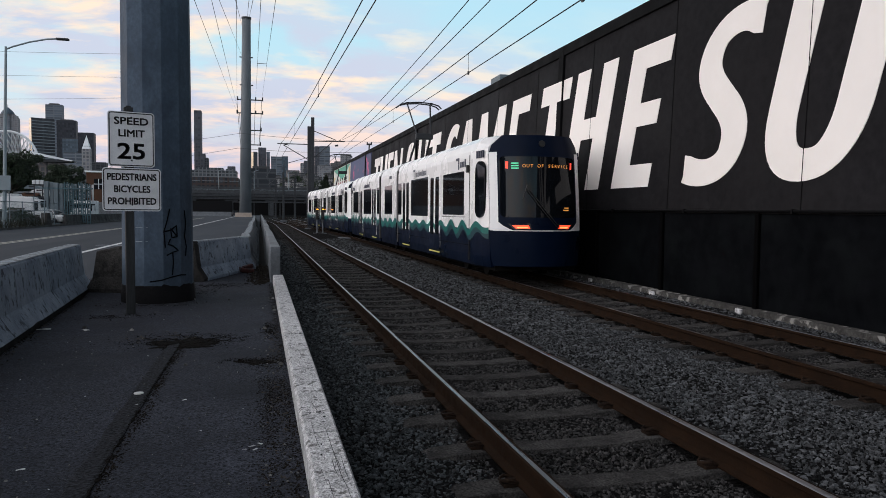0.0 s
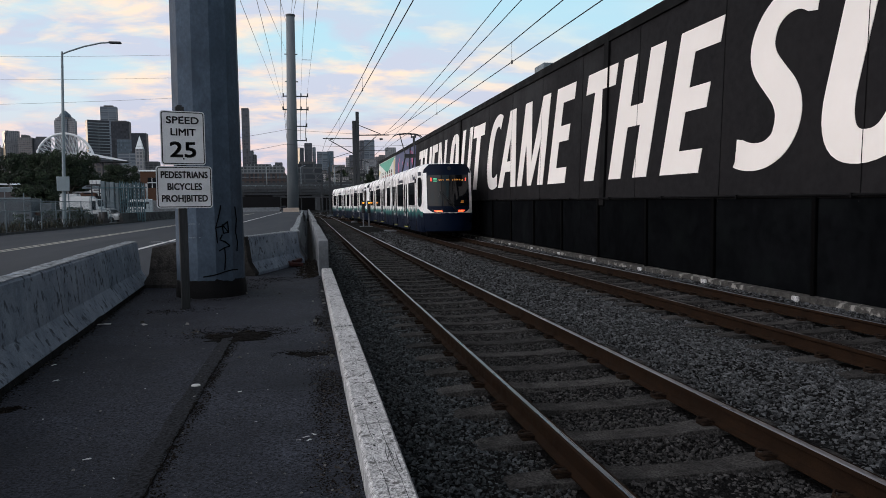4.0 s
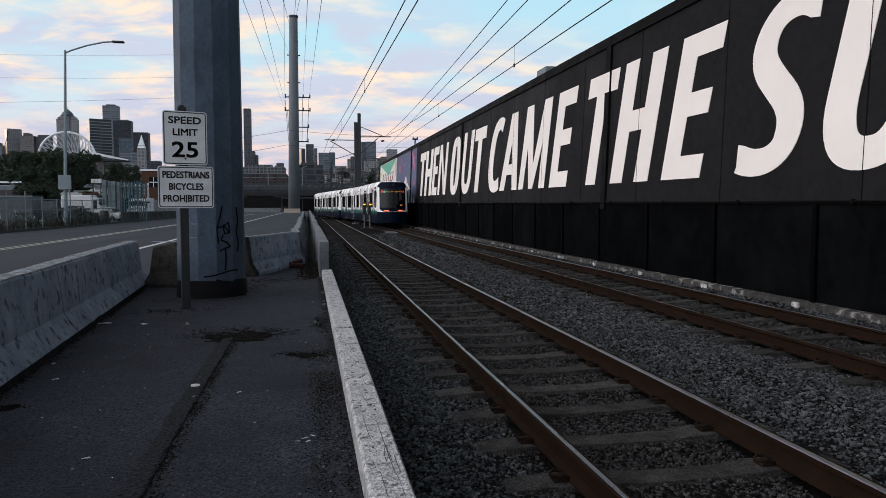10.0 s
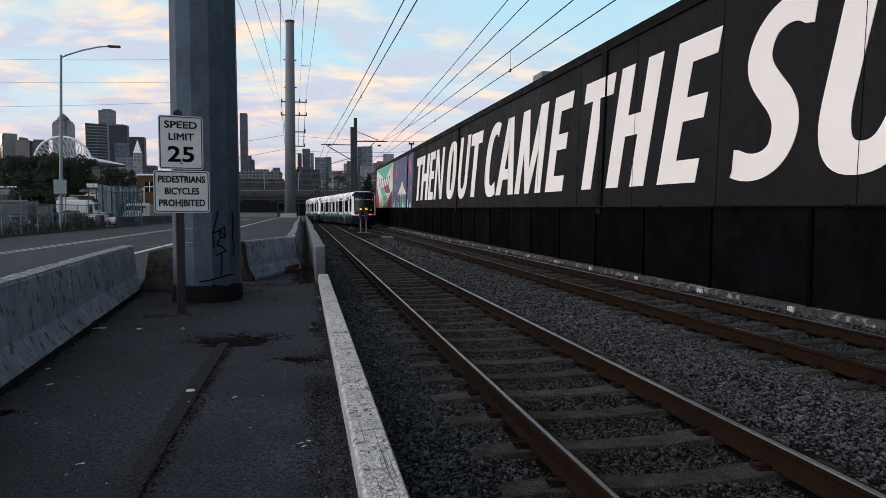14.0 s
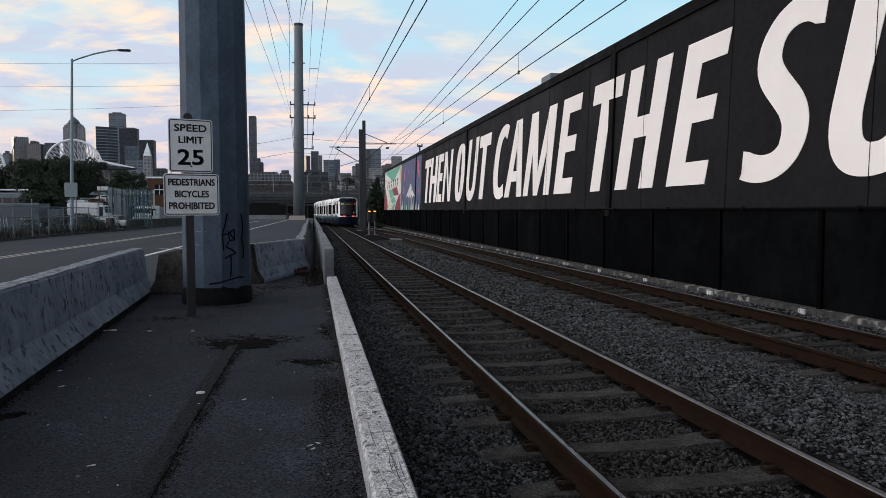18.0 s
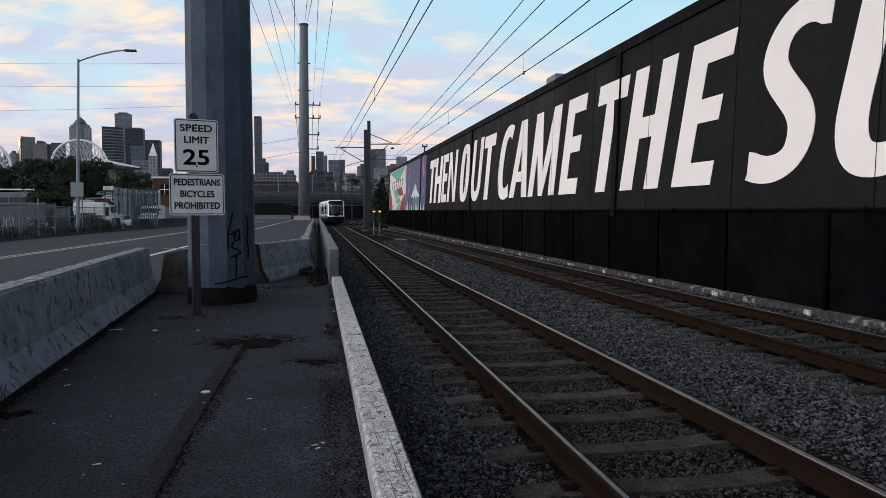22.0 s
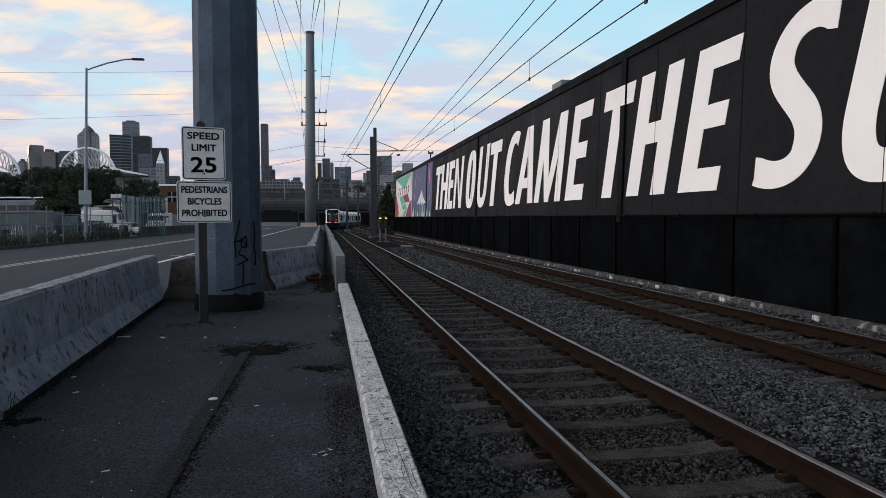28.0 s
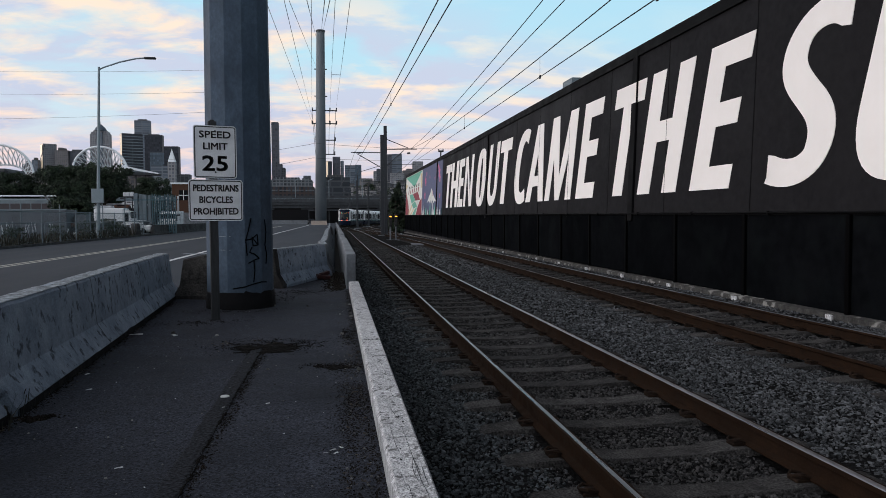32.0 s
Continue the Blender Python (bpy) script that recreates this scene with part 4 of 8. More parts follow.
    for pts, key in (([(83.8, 6.15), (70.6, 6.15), (76.0, 4.75)], "mural_green"), ([(83.8, za + 0.02), (80.4, za + 0.02), (81.2, 2.9), (83.8, 4.6)], "mural_red"), ([(80.4, 4.02), (77.6, 4.02), (75.2, 3.3), (78.2, 2.98)], "mural_green"),
                     ([(77.4, 4.02), (73.4, 4.15), (71.6, 3.25), (75.0, 3.25)], "mural_red"), ([(78.0, 2.92), (75.4, 3.2), (73.6, 2.6), (76.8, 2.4)], "mural_green"), ([(81.6, za + 0.02), (80.3, za + 0.02), (77.2, 2.9), (78.1, 2.9)], "mural_cream"),
                     ([(79.6, za + 0.02), (78.3, za + 0.02), (76.0, 2.36), (76.7, 2.38)], "mural_cream"), ([(77.5, za + 0.02), (75.2, za + 0.02), (73.6, 2.55), (75.4, 2.36)], "mural_green"), ([(74.6, za + 0.02), (70.4, za + 0.02), (70.4, 3.4), (71.6, 3.2), (73.2, 2.6)], "mural_red"),
                     ([(83.8, 5.4), (82.0, 5.2), (83.8, 4.7)], "mural_cream"), ([(71.6, 5.9), (70.4, 5.9), (70.4, 4.4), (71.2, 4.5)], "mural_cream")):
        plate("mural_shape", pts, M[key], 0.014)
    for k in range(6):
        y = 81.5 - 1.6 * k
        plate("mural_bar", [(y, 4.12), (y - 0.5, 4.12), (y - 1.0, 4.62), (y - 0.5, 4.62)], M["mural_red"], 0.02)
        plate("mural_bar", [(y - 0.4, 4.7), (y - 0.9, 4.7), (y - 1.1, 5.0), (y - 0.6, 5.0)], M["black_trim"], 0.02)
    # plant on the roof and a small mast
    part("roof_unit", boxes((10.62, 11.14, 30.8, 32.1, W_TOP - 0.35, 7.93), bevel=0.03), M["steel_blue"], b, "grey rooftop air unit")
    bm = boxes((WX + 0.1, WX + 0.2, 59.2, 59.3, W_TOP - 0.1, W_TOP + 0.62), (WX - 0.06, WX + 0.36, 59.1, 59.4, W_TOP + 0.50, W_TOP + 0.62), (WX - 0.06, WX, 59.15, 59.35, W_TOP + 0.5, W_TOP + 0.74), (WX + 0.3, WX + 0.36, 59.15, 59.35, W_TOP + 0.5, W_TOP + 0.74))
    part("roof_mast", bm, M["pole_dark"], b)
    # the cladding leans back, and all of the wall climbs with the site
    done = set()
    upright = ("lower_panel", "panel_rib", "ledge_pipe", "pipe_bracket")
    for o in b.children:
        kind = o.name.split(".")[0]
        if kind in ("wall_core", "roof", "footing", "footing_block", "roof_unit"):
            continue
        lean = Matrix()
        if kind not in upright:
            lean[0][2], lean[0][3] = LEAN, -LEAN * LEDGE
        at = o.matrix_basis.translation
        if at.y == 0:
            lean[2][1], lean[2][3] = RISE, -RISE * 15
        else:
            o.matrix_basis = Matrix.Translation((0, 0, RISE * (at.y - 15))) @ o.matrix_basis
        if o.data.name not in done:
            done.add(o.data.name)
            o.data.transform(lean)


# ---- kerb, retaining wall, barriers ----
JERSEY = [(-0.30, 0), (0.30, 0), (0.30, 0.06), (0.17, 0.27), (0.115, 0.76), (0.09, 0.785), (-0.09, 0.785), (-0.115, 0.76), (-0.17, 0.27), (-0.30, 0.06)]


def jersey(a, b, mat, label, hscale=1.0, z=WALK_Z, broken=False, grooves=()):
    """A concrete safety barrier from a to b with a chipped top edge."""
    a, b = Vector((*a, 0)), Vector((*b, 0))
    L = (b - a).length
    ang = math.degrees(math.atan2(-(b - a).x, (b - a).y))
    t = thing("concrete_barrier", pose(a.x, a.y, z, 0, 0, ang), label, "barrier", "road barriers")
    bm = bmesh.new()
    n = max(2, int(L / 0.12))
    rings = []
    for i in range(n + 1):
        y = L * i / n
        e = min(y, L - y)
        sh = 0.985 if e < 0.02 else 1.0
        ring = []
        for u, w in JERSEY:
            j = noise.noise(Vector((a.x + u * 3, a.y + y * 2.5, w * 4)))
            f = 1 + (0.03 if w > 0.7 else 0.012) * j
            dz = -0.022 * max(0, noise.noise(Vector((y * 3.3, a.x + u * 6, 2.0))) + 0.3 * noise.noise(Vector((y * 17, u * 9, 4.0)))) if w > 0.7 else 0
            yy = y
            if broken and i < 4:
                yy += (0.13 * max(0, w - 0.1) + 0.10 * j + 0.05 * noise.noise(Vector((u * 14, w * 16, 5)))) * (4 - i) / 4
                dz -= 0.10 * (4 - i) / 4 * w
            ring.append(bm.verts.new((u * f * sh, yy, max(0, w * hscale * sh + dz))))
        rings.append(ring)
    k = len(JERSEY)
    for r, s in zip(rings, rings[1:]):
        for i in range(k):
            bm.faces.new((r[i], r[(i + 1) % k], s[(i + 1) % k], s[i]))
    bm.faces.new(rings[0])
    bm.faces.new(rings[-1][::-1])
    part("barrier_body", bm, mat, t)
    bm = bmesh.new()
    rows = []
    for i in range(n + 1):
        y = L * i / n
        lift = 0.004 - 0.018 * max(0, noise.noise(Vector((y * 3.3, a.x, 2.0))))
        rows.append([bm.verts.new((u + 0.012 * noise.noise(Vector((y * 9, u * 30, 1))), y, 0.787 * hscale + lift)) for u in (-0.1, -0.04, 0.04, 0.1)])
    for r, s in zip(rows, rows[1:]):
        for i in range(3):
            bm.faces.new((r[i], r[i + 1], s[i + 1], s[i]))
    part("chipped_top", bm, M["barrier_top"], t)
    if grooves:
        # foot band: moss, dirt and painted shade share one near-black colour
        bm = bmesh.new()
        rows = []
        for i in range(n + 1):
            y = L * i / n
            hgt = 0.055 + 0.03 * noise.noise(Vector((y * 1.7, a.y, 6)))
            rows.append([bm.verts.new(q) for q in ((0.313, y, 0.0), (0.311, y, min(0.062, hgt)), (0.311 - 0.62 * max(0, hgt - 0.062), y, max(0.0621, hgt)))])
        for r, q in zip(rows, rows[1:]):
            for i in range(2):
                bm.faces.new((r[i], r[i + 1], q[i + 1], q[i]))
        part("dirty_toe", bm, M["tar"], t, "dark mossy foot of the barrier with painted shade")
        for g in grooves:
            bm = bmesh.new()
            pts = [(u * 1.02 + 0.003, w) for u, w in JERSEY[2:6]]
            va = [bm.verts.new((u, g - 0.008, w)) for u, w in pts]
            vb = [bm.verts.new((u, g + 0.008, w)) for u, w in pts]
            for i in range(len(pts) - 1):
                bm.faces.new((va[i], va[i + 1], vb[i + 1], vb[i]))
            part("groove", bm, M["tar"], t)
    return t


def kerb_and_walls():
    bounds = [-14.0, -6.0, 0.4, 3.75, 7.07, 14.03]
    k = thing("edge_kerb", Matrix(), "whitewashed weathered concrete kerb between footway and ballast", "kerb", kind="structure")
    for a, b in zip(bounds, bounds[1:]):
        bm = bmesh.new()
        n = int((b - a) / 0.045)
        rings = []
        for i in range(n + 1):
            y = a + (0.07 if a > 7 else 0.008) + (b - a - (0.078 if a > 7 else 0.016)) * i / n
            ch = 0.010 * max(0, noise.noise(Vector((y * 4, 3, 1)))) + 0.012 * max(0, noise.noise(Vector((y * 15, 7, 1))) - 0.12)
            x0, x1 = 0.272, 0.472
            rings.append([bm.verts.new(p) for p in ((x0, y, -0.35), (x0, y, 0.345 - ch), (x0 + 0.015 + ch, y, 0.37 - ch * 0.3), (x1 - 0.012, y, 0.37 - ch * 0.2), (x1, y, 0.355), (x1, y, -0.35))])
        for r, s in zip(rings, rings[1:]):
            for i in range(5):
                bm.faces.new((r[i], r[i + 1], s[i + 1], s[i]))
        bm.faces.new(rings[0])
        bm.faces.new(rings[-1][::-1])
        part("kerb_length", bm, M["kerb"], k)
    part("joint_filler", boxes((0.278, 0.466, 7.066, 7.136, -0.30, 0.355)), M["tar"], k, "open dark joint between kerb lengths")
    rng = np.random.default_rng(21)
    lines = [[(0.33, 3.95), (0.335, 3.6), (0.345, 3.45)], [(0.40, 3.95), (0.405, 3.5), (0.41, 3.05), (0.42, 2.9)], [(0.32, 3.2), (0.335, 2.95)], [(0.36, 4.45), (0.37, 4.3), (0.395, 4.1)],
             [(0.285, 3.70), (0.34, 3.72), (0.40, 3.76), (0.465, 3.74)], [(0.345, 2.8), (0.355, 2.5)], [(0.30, 5.1), (0.33, 4.95), (0.35, 4.9)], [(0.30, 3.02), (0.345, 3.0), (0.35, 2.72)], [(0.42, 2.95), (0.425, 2.6), (0.44, 2.3)]]
    for i in range(26):
        x, y, along = float(rng.uniform(0.30, 0.44)), 2.2 + 5.8 * float(rng.uniform()) ** 1.2, i % 3 > 0
        step = 0.11 if along else 0.035
        lines.append([(min(0.455, max(0.285, x + float(rng.normal(0, 0.004)) + (0 if along else step * k))), y + (step * k if along else float(rng.normal(0, 0.012)))) for k in range(int(rng.integers(2, 5)))])
    for pts in lines:
        bm = bmesh.new()
        rows = []
        for i, (x, y) in enumerate(pts):
            wd = 0.0016 if 0 < i < len(pts) - 1 else 0.0007
            a, b = pts[max(0, i - 1)], pts[min(len(pts) - 1, i + 1)]
            dx, dy = b[0] - a[0], b[1] - a[1]
            ln = max(0.001, math.hypot(dx, dy))
            rows.append((bm.verts.new((x - dy / ln * wd, y + dx / ln * wd, 0.3725)), bm.verts.new((x + dy / ln * wd, y - dx / ln * wd, 0.3725))))
        for r, s in zip(rows, rows[1:]):
            bm.faces.new((r[0], r[1], s[1], s[0]))
        part("crack", bm, M["tar"], k)
    # dark chips in the top and rough streaks down the face
    for i in range(34):
        x, y, size = float(rng.uniform(0.295, 0.45)), 2.4 + 4.8 * float(rng.uniform()) ** 0.7, float(rng.uniform(0.004, 0.012))
        bm = bmesh.new()
        bm.faces.new([bm.verts.new((x + size * float(rng.uniform(0.4, 1.2)) * math.cos(q * 0.9), y + size * float(rng.uniform(0.7, 2.4)) * math.sin(q * 0.9), 0.3722)) for q in range(7)])
        part("chip", bm, M["tar"], k)
    for i in range(26):
        y, top, size = 2.3 + 5.2 * float(rng.uniform()), float(rng.uniform(0.28, 0.335)), float(rng.uniform(0.002, 0.006))
        bm = bmesh.new()
        rows = []
        for q in range(5):
            z = top - (top - 0.225) * q / 4 * float(rng.uniform(0.8, 1.0))
            yy, wd = y + float(rng.normal(0, 0.004)), size * (0.3 + float(rng.uniform()))
            rows.append((bm.verts.new((0.2695, yy - wd, z)), bm.verts.new((0.2695, yy + wd, z))))
        for r, s in zip(rows, rows[1:]):
            bm.faces.new((r[0], r[1], s[1], s[0]))
        part("streak", bm, M["tar"], k)
    w = thing("retaining_wall", Matrix(), "grey concrete retaining wall beside the track", "wall", kind="structure")
    y = 14.05
    i = 0
    while y < 132:
        L = 6.0
        j = 0.0 if i == 0 else random.uniform(-0.02, 0.02)
        lean = -0.012 * max(0, (y - 30) / 10)
        bm = boxes((0.225 + j + lean, 0.42 + j + lean, y, y + L - 0.02, -0.4, 0.92 + j), bevel=0.012)
        part("wall_length", bm, M["wallcon"], w)
        y += L
        i += 1
    jersey((-2.52, -13.6), (-2.53, -1.86), M["barrier"], "grey weathered concrete barrier with chipped top edge")
    jersey((-2.23 - 0.30, -1.8), (-2.25 - 0.30, 5.02), M["barrier"], "grey weathered concrete barrier with chipped top edge", grooves=(3.4,))
    jersey((-2.24 - 0.30, 5.12), (-3.13, 13.40), M["barrier"], "grey weathered concrete barrier with chipped top edge", grooves=(2.79, 5.37))
    jersey((-2.70, 13.08), (-1.30, 12.62), M["broken"], "dark broken concrete barrier behind the steel pole", broken=True)
    t = jersey((-1.30, 14.55), (-0.34, 17.55), M["barrier"], "pale concrete barrier set at an angle beside the wall")
    bm = bmesh.new()
    rings = [[bm.verts.new((u * 1.03 + 0.02 * noise.noise(Vector((u * 9, w * 9, d))), d + 0.05 * noise.noise(Vector((u * 6, w * 6, 3))), max(0.0, w * 1.01))) for u, w in JERSEY] for d in (-0.09, 0.10)]
    for i in range(len(JERSEY)):
        j = (i + 1) % len(JERSEY)
        bm.faces.new((rings[0][i], rings[0][j], rings[1][j], rings[1][i]))
    bm.faces.new(rings[0])
    part("broken_end", bm, M["broken"], t, "dark broken end of the barrier")
    y = 18.0
    while y < 110:
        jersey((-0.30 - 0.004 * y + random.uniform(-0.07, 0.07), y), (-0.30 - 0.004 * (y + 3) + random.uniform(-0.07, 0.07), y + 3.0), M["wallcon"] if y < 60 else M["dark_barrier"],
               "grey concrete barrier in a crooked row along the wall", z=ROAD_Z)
        y += 3.08
    jersey((-5.75, 176), (-1.95, 176), M["barrier_tan"], "tan concrete barrier in front of the tall pole", 1.3, ROAD_Z)
    # dark barrier along the far road edge
    jersey((-18.9, 70.6), (-17.75, 68.2), M["dark_barrier"], "dark barrier block set across the gap in the fence", 1.5, ROAD_Z)
    y = 74
    while y < 150:
        jersey((-17.9, y), (-17.9, y + 5.9), M["dark_barrier"], "dark weathered concrete barrier along the far road edge", 1.25, ROAD_Z)
        y += 6.0


# ---- steel pole with graffiti, and the road signs ----
def big_pole():
    cx, cy = -1.50, 11.55
    t = thing("steel_utility_pole", pose(cx, cy, WALK_Z), "tall galvanised faceted steel pole with black scribbles", "utility pole")
    turn = radians(15)
    part("shaft", cyl(bmesh.new(), 0, 0, 0.0, 46.0, 0.525, 0.27, 12, turn), M["galv"], t)
    bm = bmesh.new()
    a = []
    for z, r in ((0, 0.545), (0.10, 0.542), (0.20, 0.532), (0.255, 0.529)):
        a.append([bm.verts.new((r * math.cos(turn + 2 * math.pi * k / 96), r * math.sin(turn + 2 * math.pi * k / 96), z + (0.06 * noise.noise(Vector((k * 0.31, 2, 0))) + 0.035 * noise.noise(Vector((k * 1.3, 5, 0)))) * (z > 0.22))) for k in range(96)])
    for r, s in zip(a, a[1:]):
        for k in range(96):
            bm.faces.new((r[k], r[(k + 1) % 96], s[(k + 1) % 96], s[k]))
    bm.faces.new(a[0])
    bm.faces.new(a[-1])
    part("base_band", bm, M["tar"], t, "black mastic band at the foot")
    # the front facet looks towards -y; marks lie on it
    def on(u, z):
        r = 0.525 - 0.255 * z / 46
        ap = r * math.cos(math.pi / 12)
        ang = u / ap
        face = round(ang / (math.pi / 6)) * (math.pi / 6)
        off = math.tan(ang - face) * ap
        base = Vector((math.sin(face), -math.cos(face), 0)) * (ap + 0.003)
        return base + Vector((math.cos(face), math.sin(face), 0)) * off + Vector((0, 0, z))
    marks = [[(0.09, 1.42), (0.05, 1.25), (0.0, 1.08), (0.02, 0.84)], [(0.0, 1.08), (0.10, 1.10), (0.19, 1.17), (0.20, 1.0), (0.12, 0.99), (0.10, 1.13), (0.20, 1.0)],
             [(0.10, 0.97), (0.06, 0.89), (0.14, 0.86), (0.22, 0.79), (0.14, 0.77), (0.04, 0.72)], [(0.13, 0.76), (0.14, 0.6), (0.12, 0.42)],
             [(-0.20, 0.33), (-0.05, 0.35), (0.10, 0.39), (0.25, 0.42), (0.36, 0.41)], [(0.34, 1.40), (0.37, 1.2), (0.34, 1.0), (0.38, 0.85), (0.36, 0.70)]]
    for m in marks:
        m = [(u + 0.14, z) for u, z in m]
        pts = []
        for (a0, b0), (a1, b1) in zip(m, m[1:]):
            pts += [on(a0 + (a1 - a0) * i / 6, b0 + (b1 - b0) * i / 6) for i in range(6)]
        pts.append(on(*m[-1]))
        part("scribble", tube(bmesh.new(), pts, 0.0105, 5), M["ink"], t)
    bm = bmesh.new()
    for z in (0.93, 1.14):
        tube(bm, [on(-0.27, z), on(-0.17, z), on(-0.08, z)], 0.004, 4)
    part("access_plate", bm, M["galv_far"], t)


def text_mesh(body, size, bold, mat, name, parent, m, wide=1.0):
    c = bpy.data.curves.new(name, "FONT")
    c.body, c.size, c.align_x, c.offset, c.extrude = body, size, "CENTER", bold, 0.0012
    c.resolution_u = 3
    ob = bpy.data.objects.new(name, c)
    scene.collection.objects.link(ob)
    bpy.context.view_layer.update()
    me = bpy.data.meshes.new_from_object(ob.evaluated_get(bpy.context.evaluated_depsgraph_get()))
    bpy.data.objects.remove(ob)
    bpy.data.curves.remove(c)
    me.materials.clear()
    me.materials.append(mat)
    o = new(name, me)
    o.parent = parent
    o.matrix_basis = m @ Matrix.Diagonal((wide, 1, 1, 1))
    return o


def rounded(w, h, r, n=6):
    pts = []
    for cx, cz, a0 in ((w / 2 - r, h / 2 - r, 0), (-w / 2 + r, h / 2 - r, 90), (-w / 2 + r, -h / 2 + r, 180), (w / 2 - r, -h / 2 + r, 270)):
        for i in range(n + 1):
            a = radians(a0 + 90 * i / n)
            pts.append((cx + r * math.cos(a), cz + r * math.sin(a)))
    return pts


def ring_band(bm, w, h, r, wd, y0, y1):
    o, i = rounded(w, h, r), rounded(w - 2 * wd, h - 2 * wd, max(0.005, r - wd))
    n = len(o)
    ov, iv = [bm.verts.new((x, y0, z)) for x, z in o], [bm.verts.new((x, y0, z)) for x, z in i]
    ow, iw = [bm.verts.new((x, y1, z)) for x, z in o], [bm.verts.new((x, y1, z)) for x, z in i]
    for k in range(n):
        j = (k + 1) % n
        bm.faces.new((ov[k], ov[j], iv[j], iv[k]))
        bm.faces.new((ov[k], ow[k], ow[j], ov[j]))
        bm.faces.new((iv[k], iv[j], iw[j], iw[k]))
    return bm


def signs():
    post = thing("sign_post", pose(-1.655, 10.0, WALK_Z - 0.02, 0, 0, 17), "dark square sign post set in the footway", "sign post")
    part("post_shaft", boxes((-0.055, 0.055, -0.045, 0.045, 0, 2.78), bevel=0.006), M["post"], post)
    part("post_tip", boxes((-0.03, 0.03, -0.03, 0.03, 2.78, 2.80)), M["post"], post)
    def sign(label, w, h, z, lines):
        t = thing("road_sign", pose(-1.655, 10.0, WALK_Z - 0.02, 0, 0, 17) @ pose(0.03, -0.052, z), label, "traffic sign", "signs on the post")
        bm = bmesh.new()
        prism(bm, rounded(w, h, 0.04), 0.004, pose(0, -0.004, 0))
        part("plate", bm, M["sign_white"], t)
        part("border", ring_band(bmesh.new(), w - 0.024, h - 0.024, 0.034, 0.013, -0.0062, -0.004), M["sign_black"], t, "thin black border")
        for body, zz, size, bold, wide in lines:
            word = text_mesh(body, size, 0.0, M["sign_black"], "sign_text", t, pose(0, -0.0058, zz, 90, 0, 0), wide)
            for dx, dz in ((-bold, -bold), (bold, -bold), (-bold, bold), (bold, bold)):
                o = alike(word, word.matrix_basis.copy(), t)
                o.matrix_basis = pose(dx, 0, dz) @ word.matrix_basis
        for zz in (h / 2 - 0.075, -h / 2 + 0.085):
            bolt = cyl(bmesh.new(), 0, 0, 0, 0.008, 0.013, 0.011, 8)
            o = part("bolt", bolt, M["sign_black"], t)
            o.matrix_basis = pose(0, -0.004, zz, 90, 0, 0)
        return t
    sign("white rectangular speed limit sign reading speed limit 25", 0.575, 0.725, 2.355,
         [("SPEED", 0.195, 0.132, 0.003, 1.2), ("LIMIT", 0.035, 0.132, 0.003, 1.06), ("25", -0.255, 0.29, 0.0065, 1.26)])
    sign("white sign reading pedestrians bicycles prohibited", 0.725, 0.57, 1.69,
         [("PEDESTRIANS", 0.125, 0.126, 0.0032, 0.80), ("BICYCLES", -0.035, 0.126, 0.0032, 0.84), ("PROHIBITED", -0.195, 0.126, 0.0032, 0.86)])


warehouse()
kerb_and_walls()
big_pole()
signs()


# ---- light rail train ----
LEN_END, LEN_MID = 11.8, 4.1
NOSE_Y, NOSE_W, BOW = 0.65, 1.18, 0.60  # where the bowed end face meets the sides


def half_width(y):
    return float(np.interp(y, [0, 0.35, 0.6, 1.0, 1.7, 3], [1.0, 1.07, 1.17, 1.26, 1.325, 1.325]))


def rake(y, z):
    return float(np.interp(y, [NOSE_Y, 0.8, 1.05, 1.6], [1.0, 0.8, 0.45, 0.0])) * 0.30 * max(0, (z - 1.25) / 2.3) ** 1.3


def loft(bm, ys, profile):
    rings = []
    for y in ys:
        w = half_width(y)
        ring = []
        for k, z in profile:
            drop = 0.0
            if y < 1.6 and z > 3.35:
                drop = 0.10 * (1.6 - y) / 0.95
            ring.append(bm.verts.new((w * k, y + rake(y, z), z - drop)))
        for k, z in reversed(profile):
            drop = 0.10 * (1.6 - y) / 0.95 if (y < 1.6 and z > 3.35) else 0.0
            ring.append(bm.verts.new((-w * k, y + rake(y, z), z - drop)))
        rings.append(ring)
    n = len(rings[0])
    for r, s in zip(rings, rings[1:]):
        for i in range(n):
            bm.faces.new((r[i], r[(i + 1) % n], s[(i + 1) % n], s[i]))
    bm.faces.new(rings[0][::-1])
    bm.faces.new(rings[-1])
    return bm


def side_plate(t, name, y0, y1, z0, z1, mat, side, r=0.06, out=0.004, label=""):
    bm = bmesh.new()
    w, h = y1 - y0, z1 - z0
    pts = rounded(w, h, min(r, w / 2 - 0.01, h / 2 - 0.01))
    a = [bm.verts.new((side * (half_width((y0 + y1) / 2 + u) + out), (y0 + y1) / 2 + u, (z0 + z1) / 2 + v)) for u, v in pts]
    b = [bm.verts.new((side * (half_width((y0 + y1) / 2 + u) - 0.02), (y0 + y1) / 2 + u, (z0 + z1) / 2 + v)) for u, v in pts]
    bm.faces.new(a if side > 0 else a[::-1])
    n = len(pts)
    for i in range(n):
        bm.faces.new((a[i], b[i], b[(i + 1) % n], a[(i + 1) % n]))
    return part(name, bm, mat, t, label)


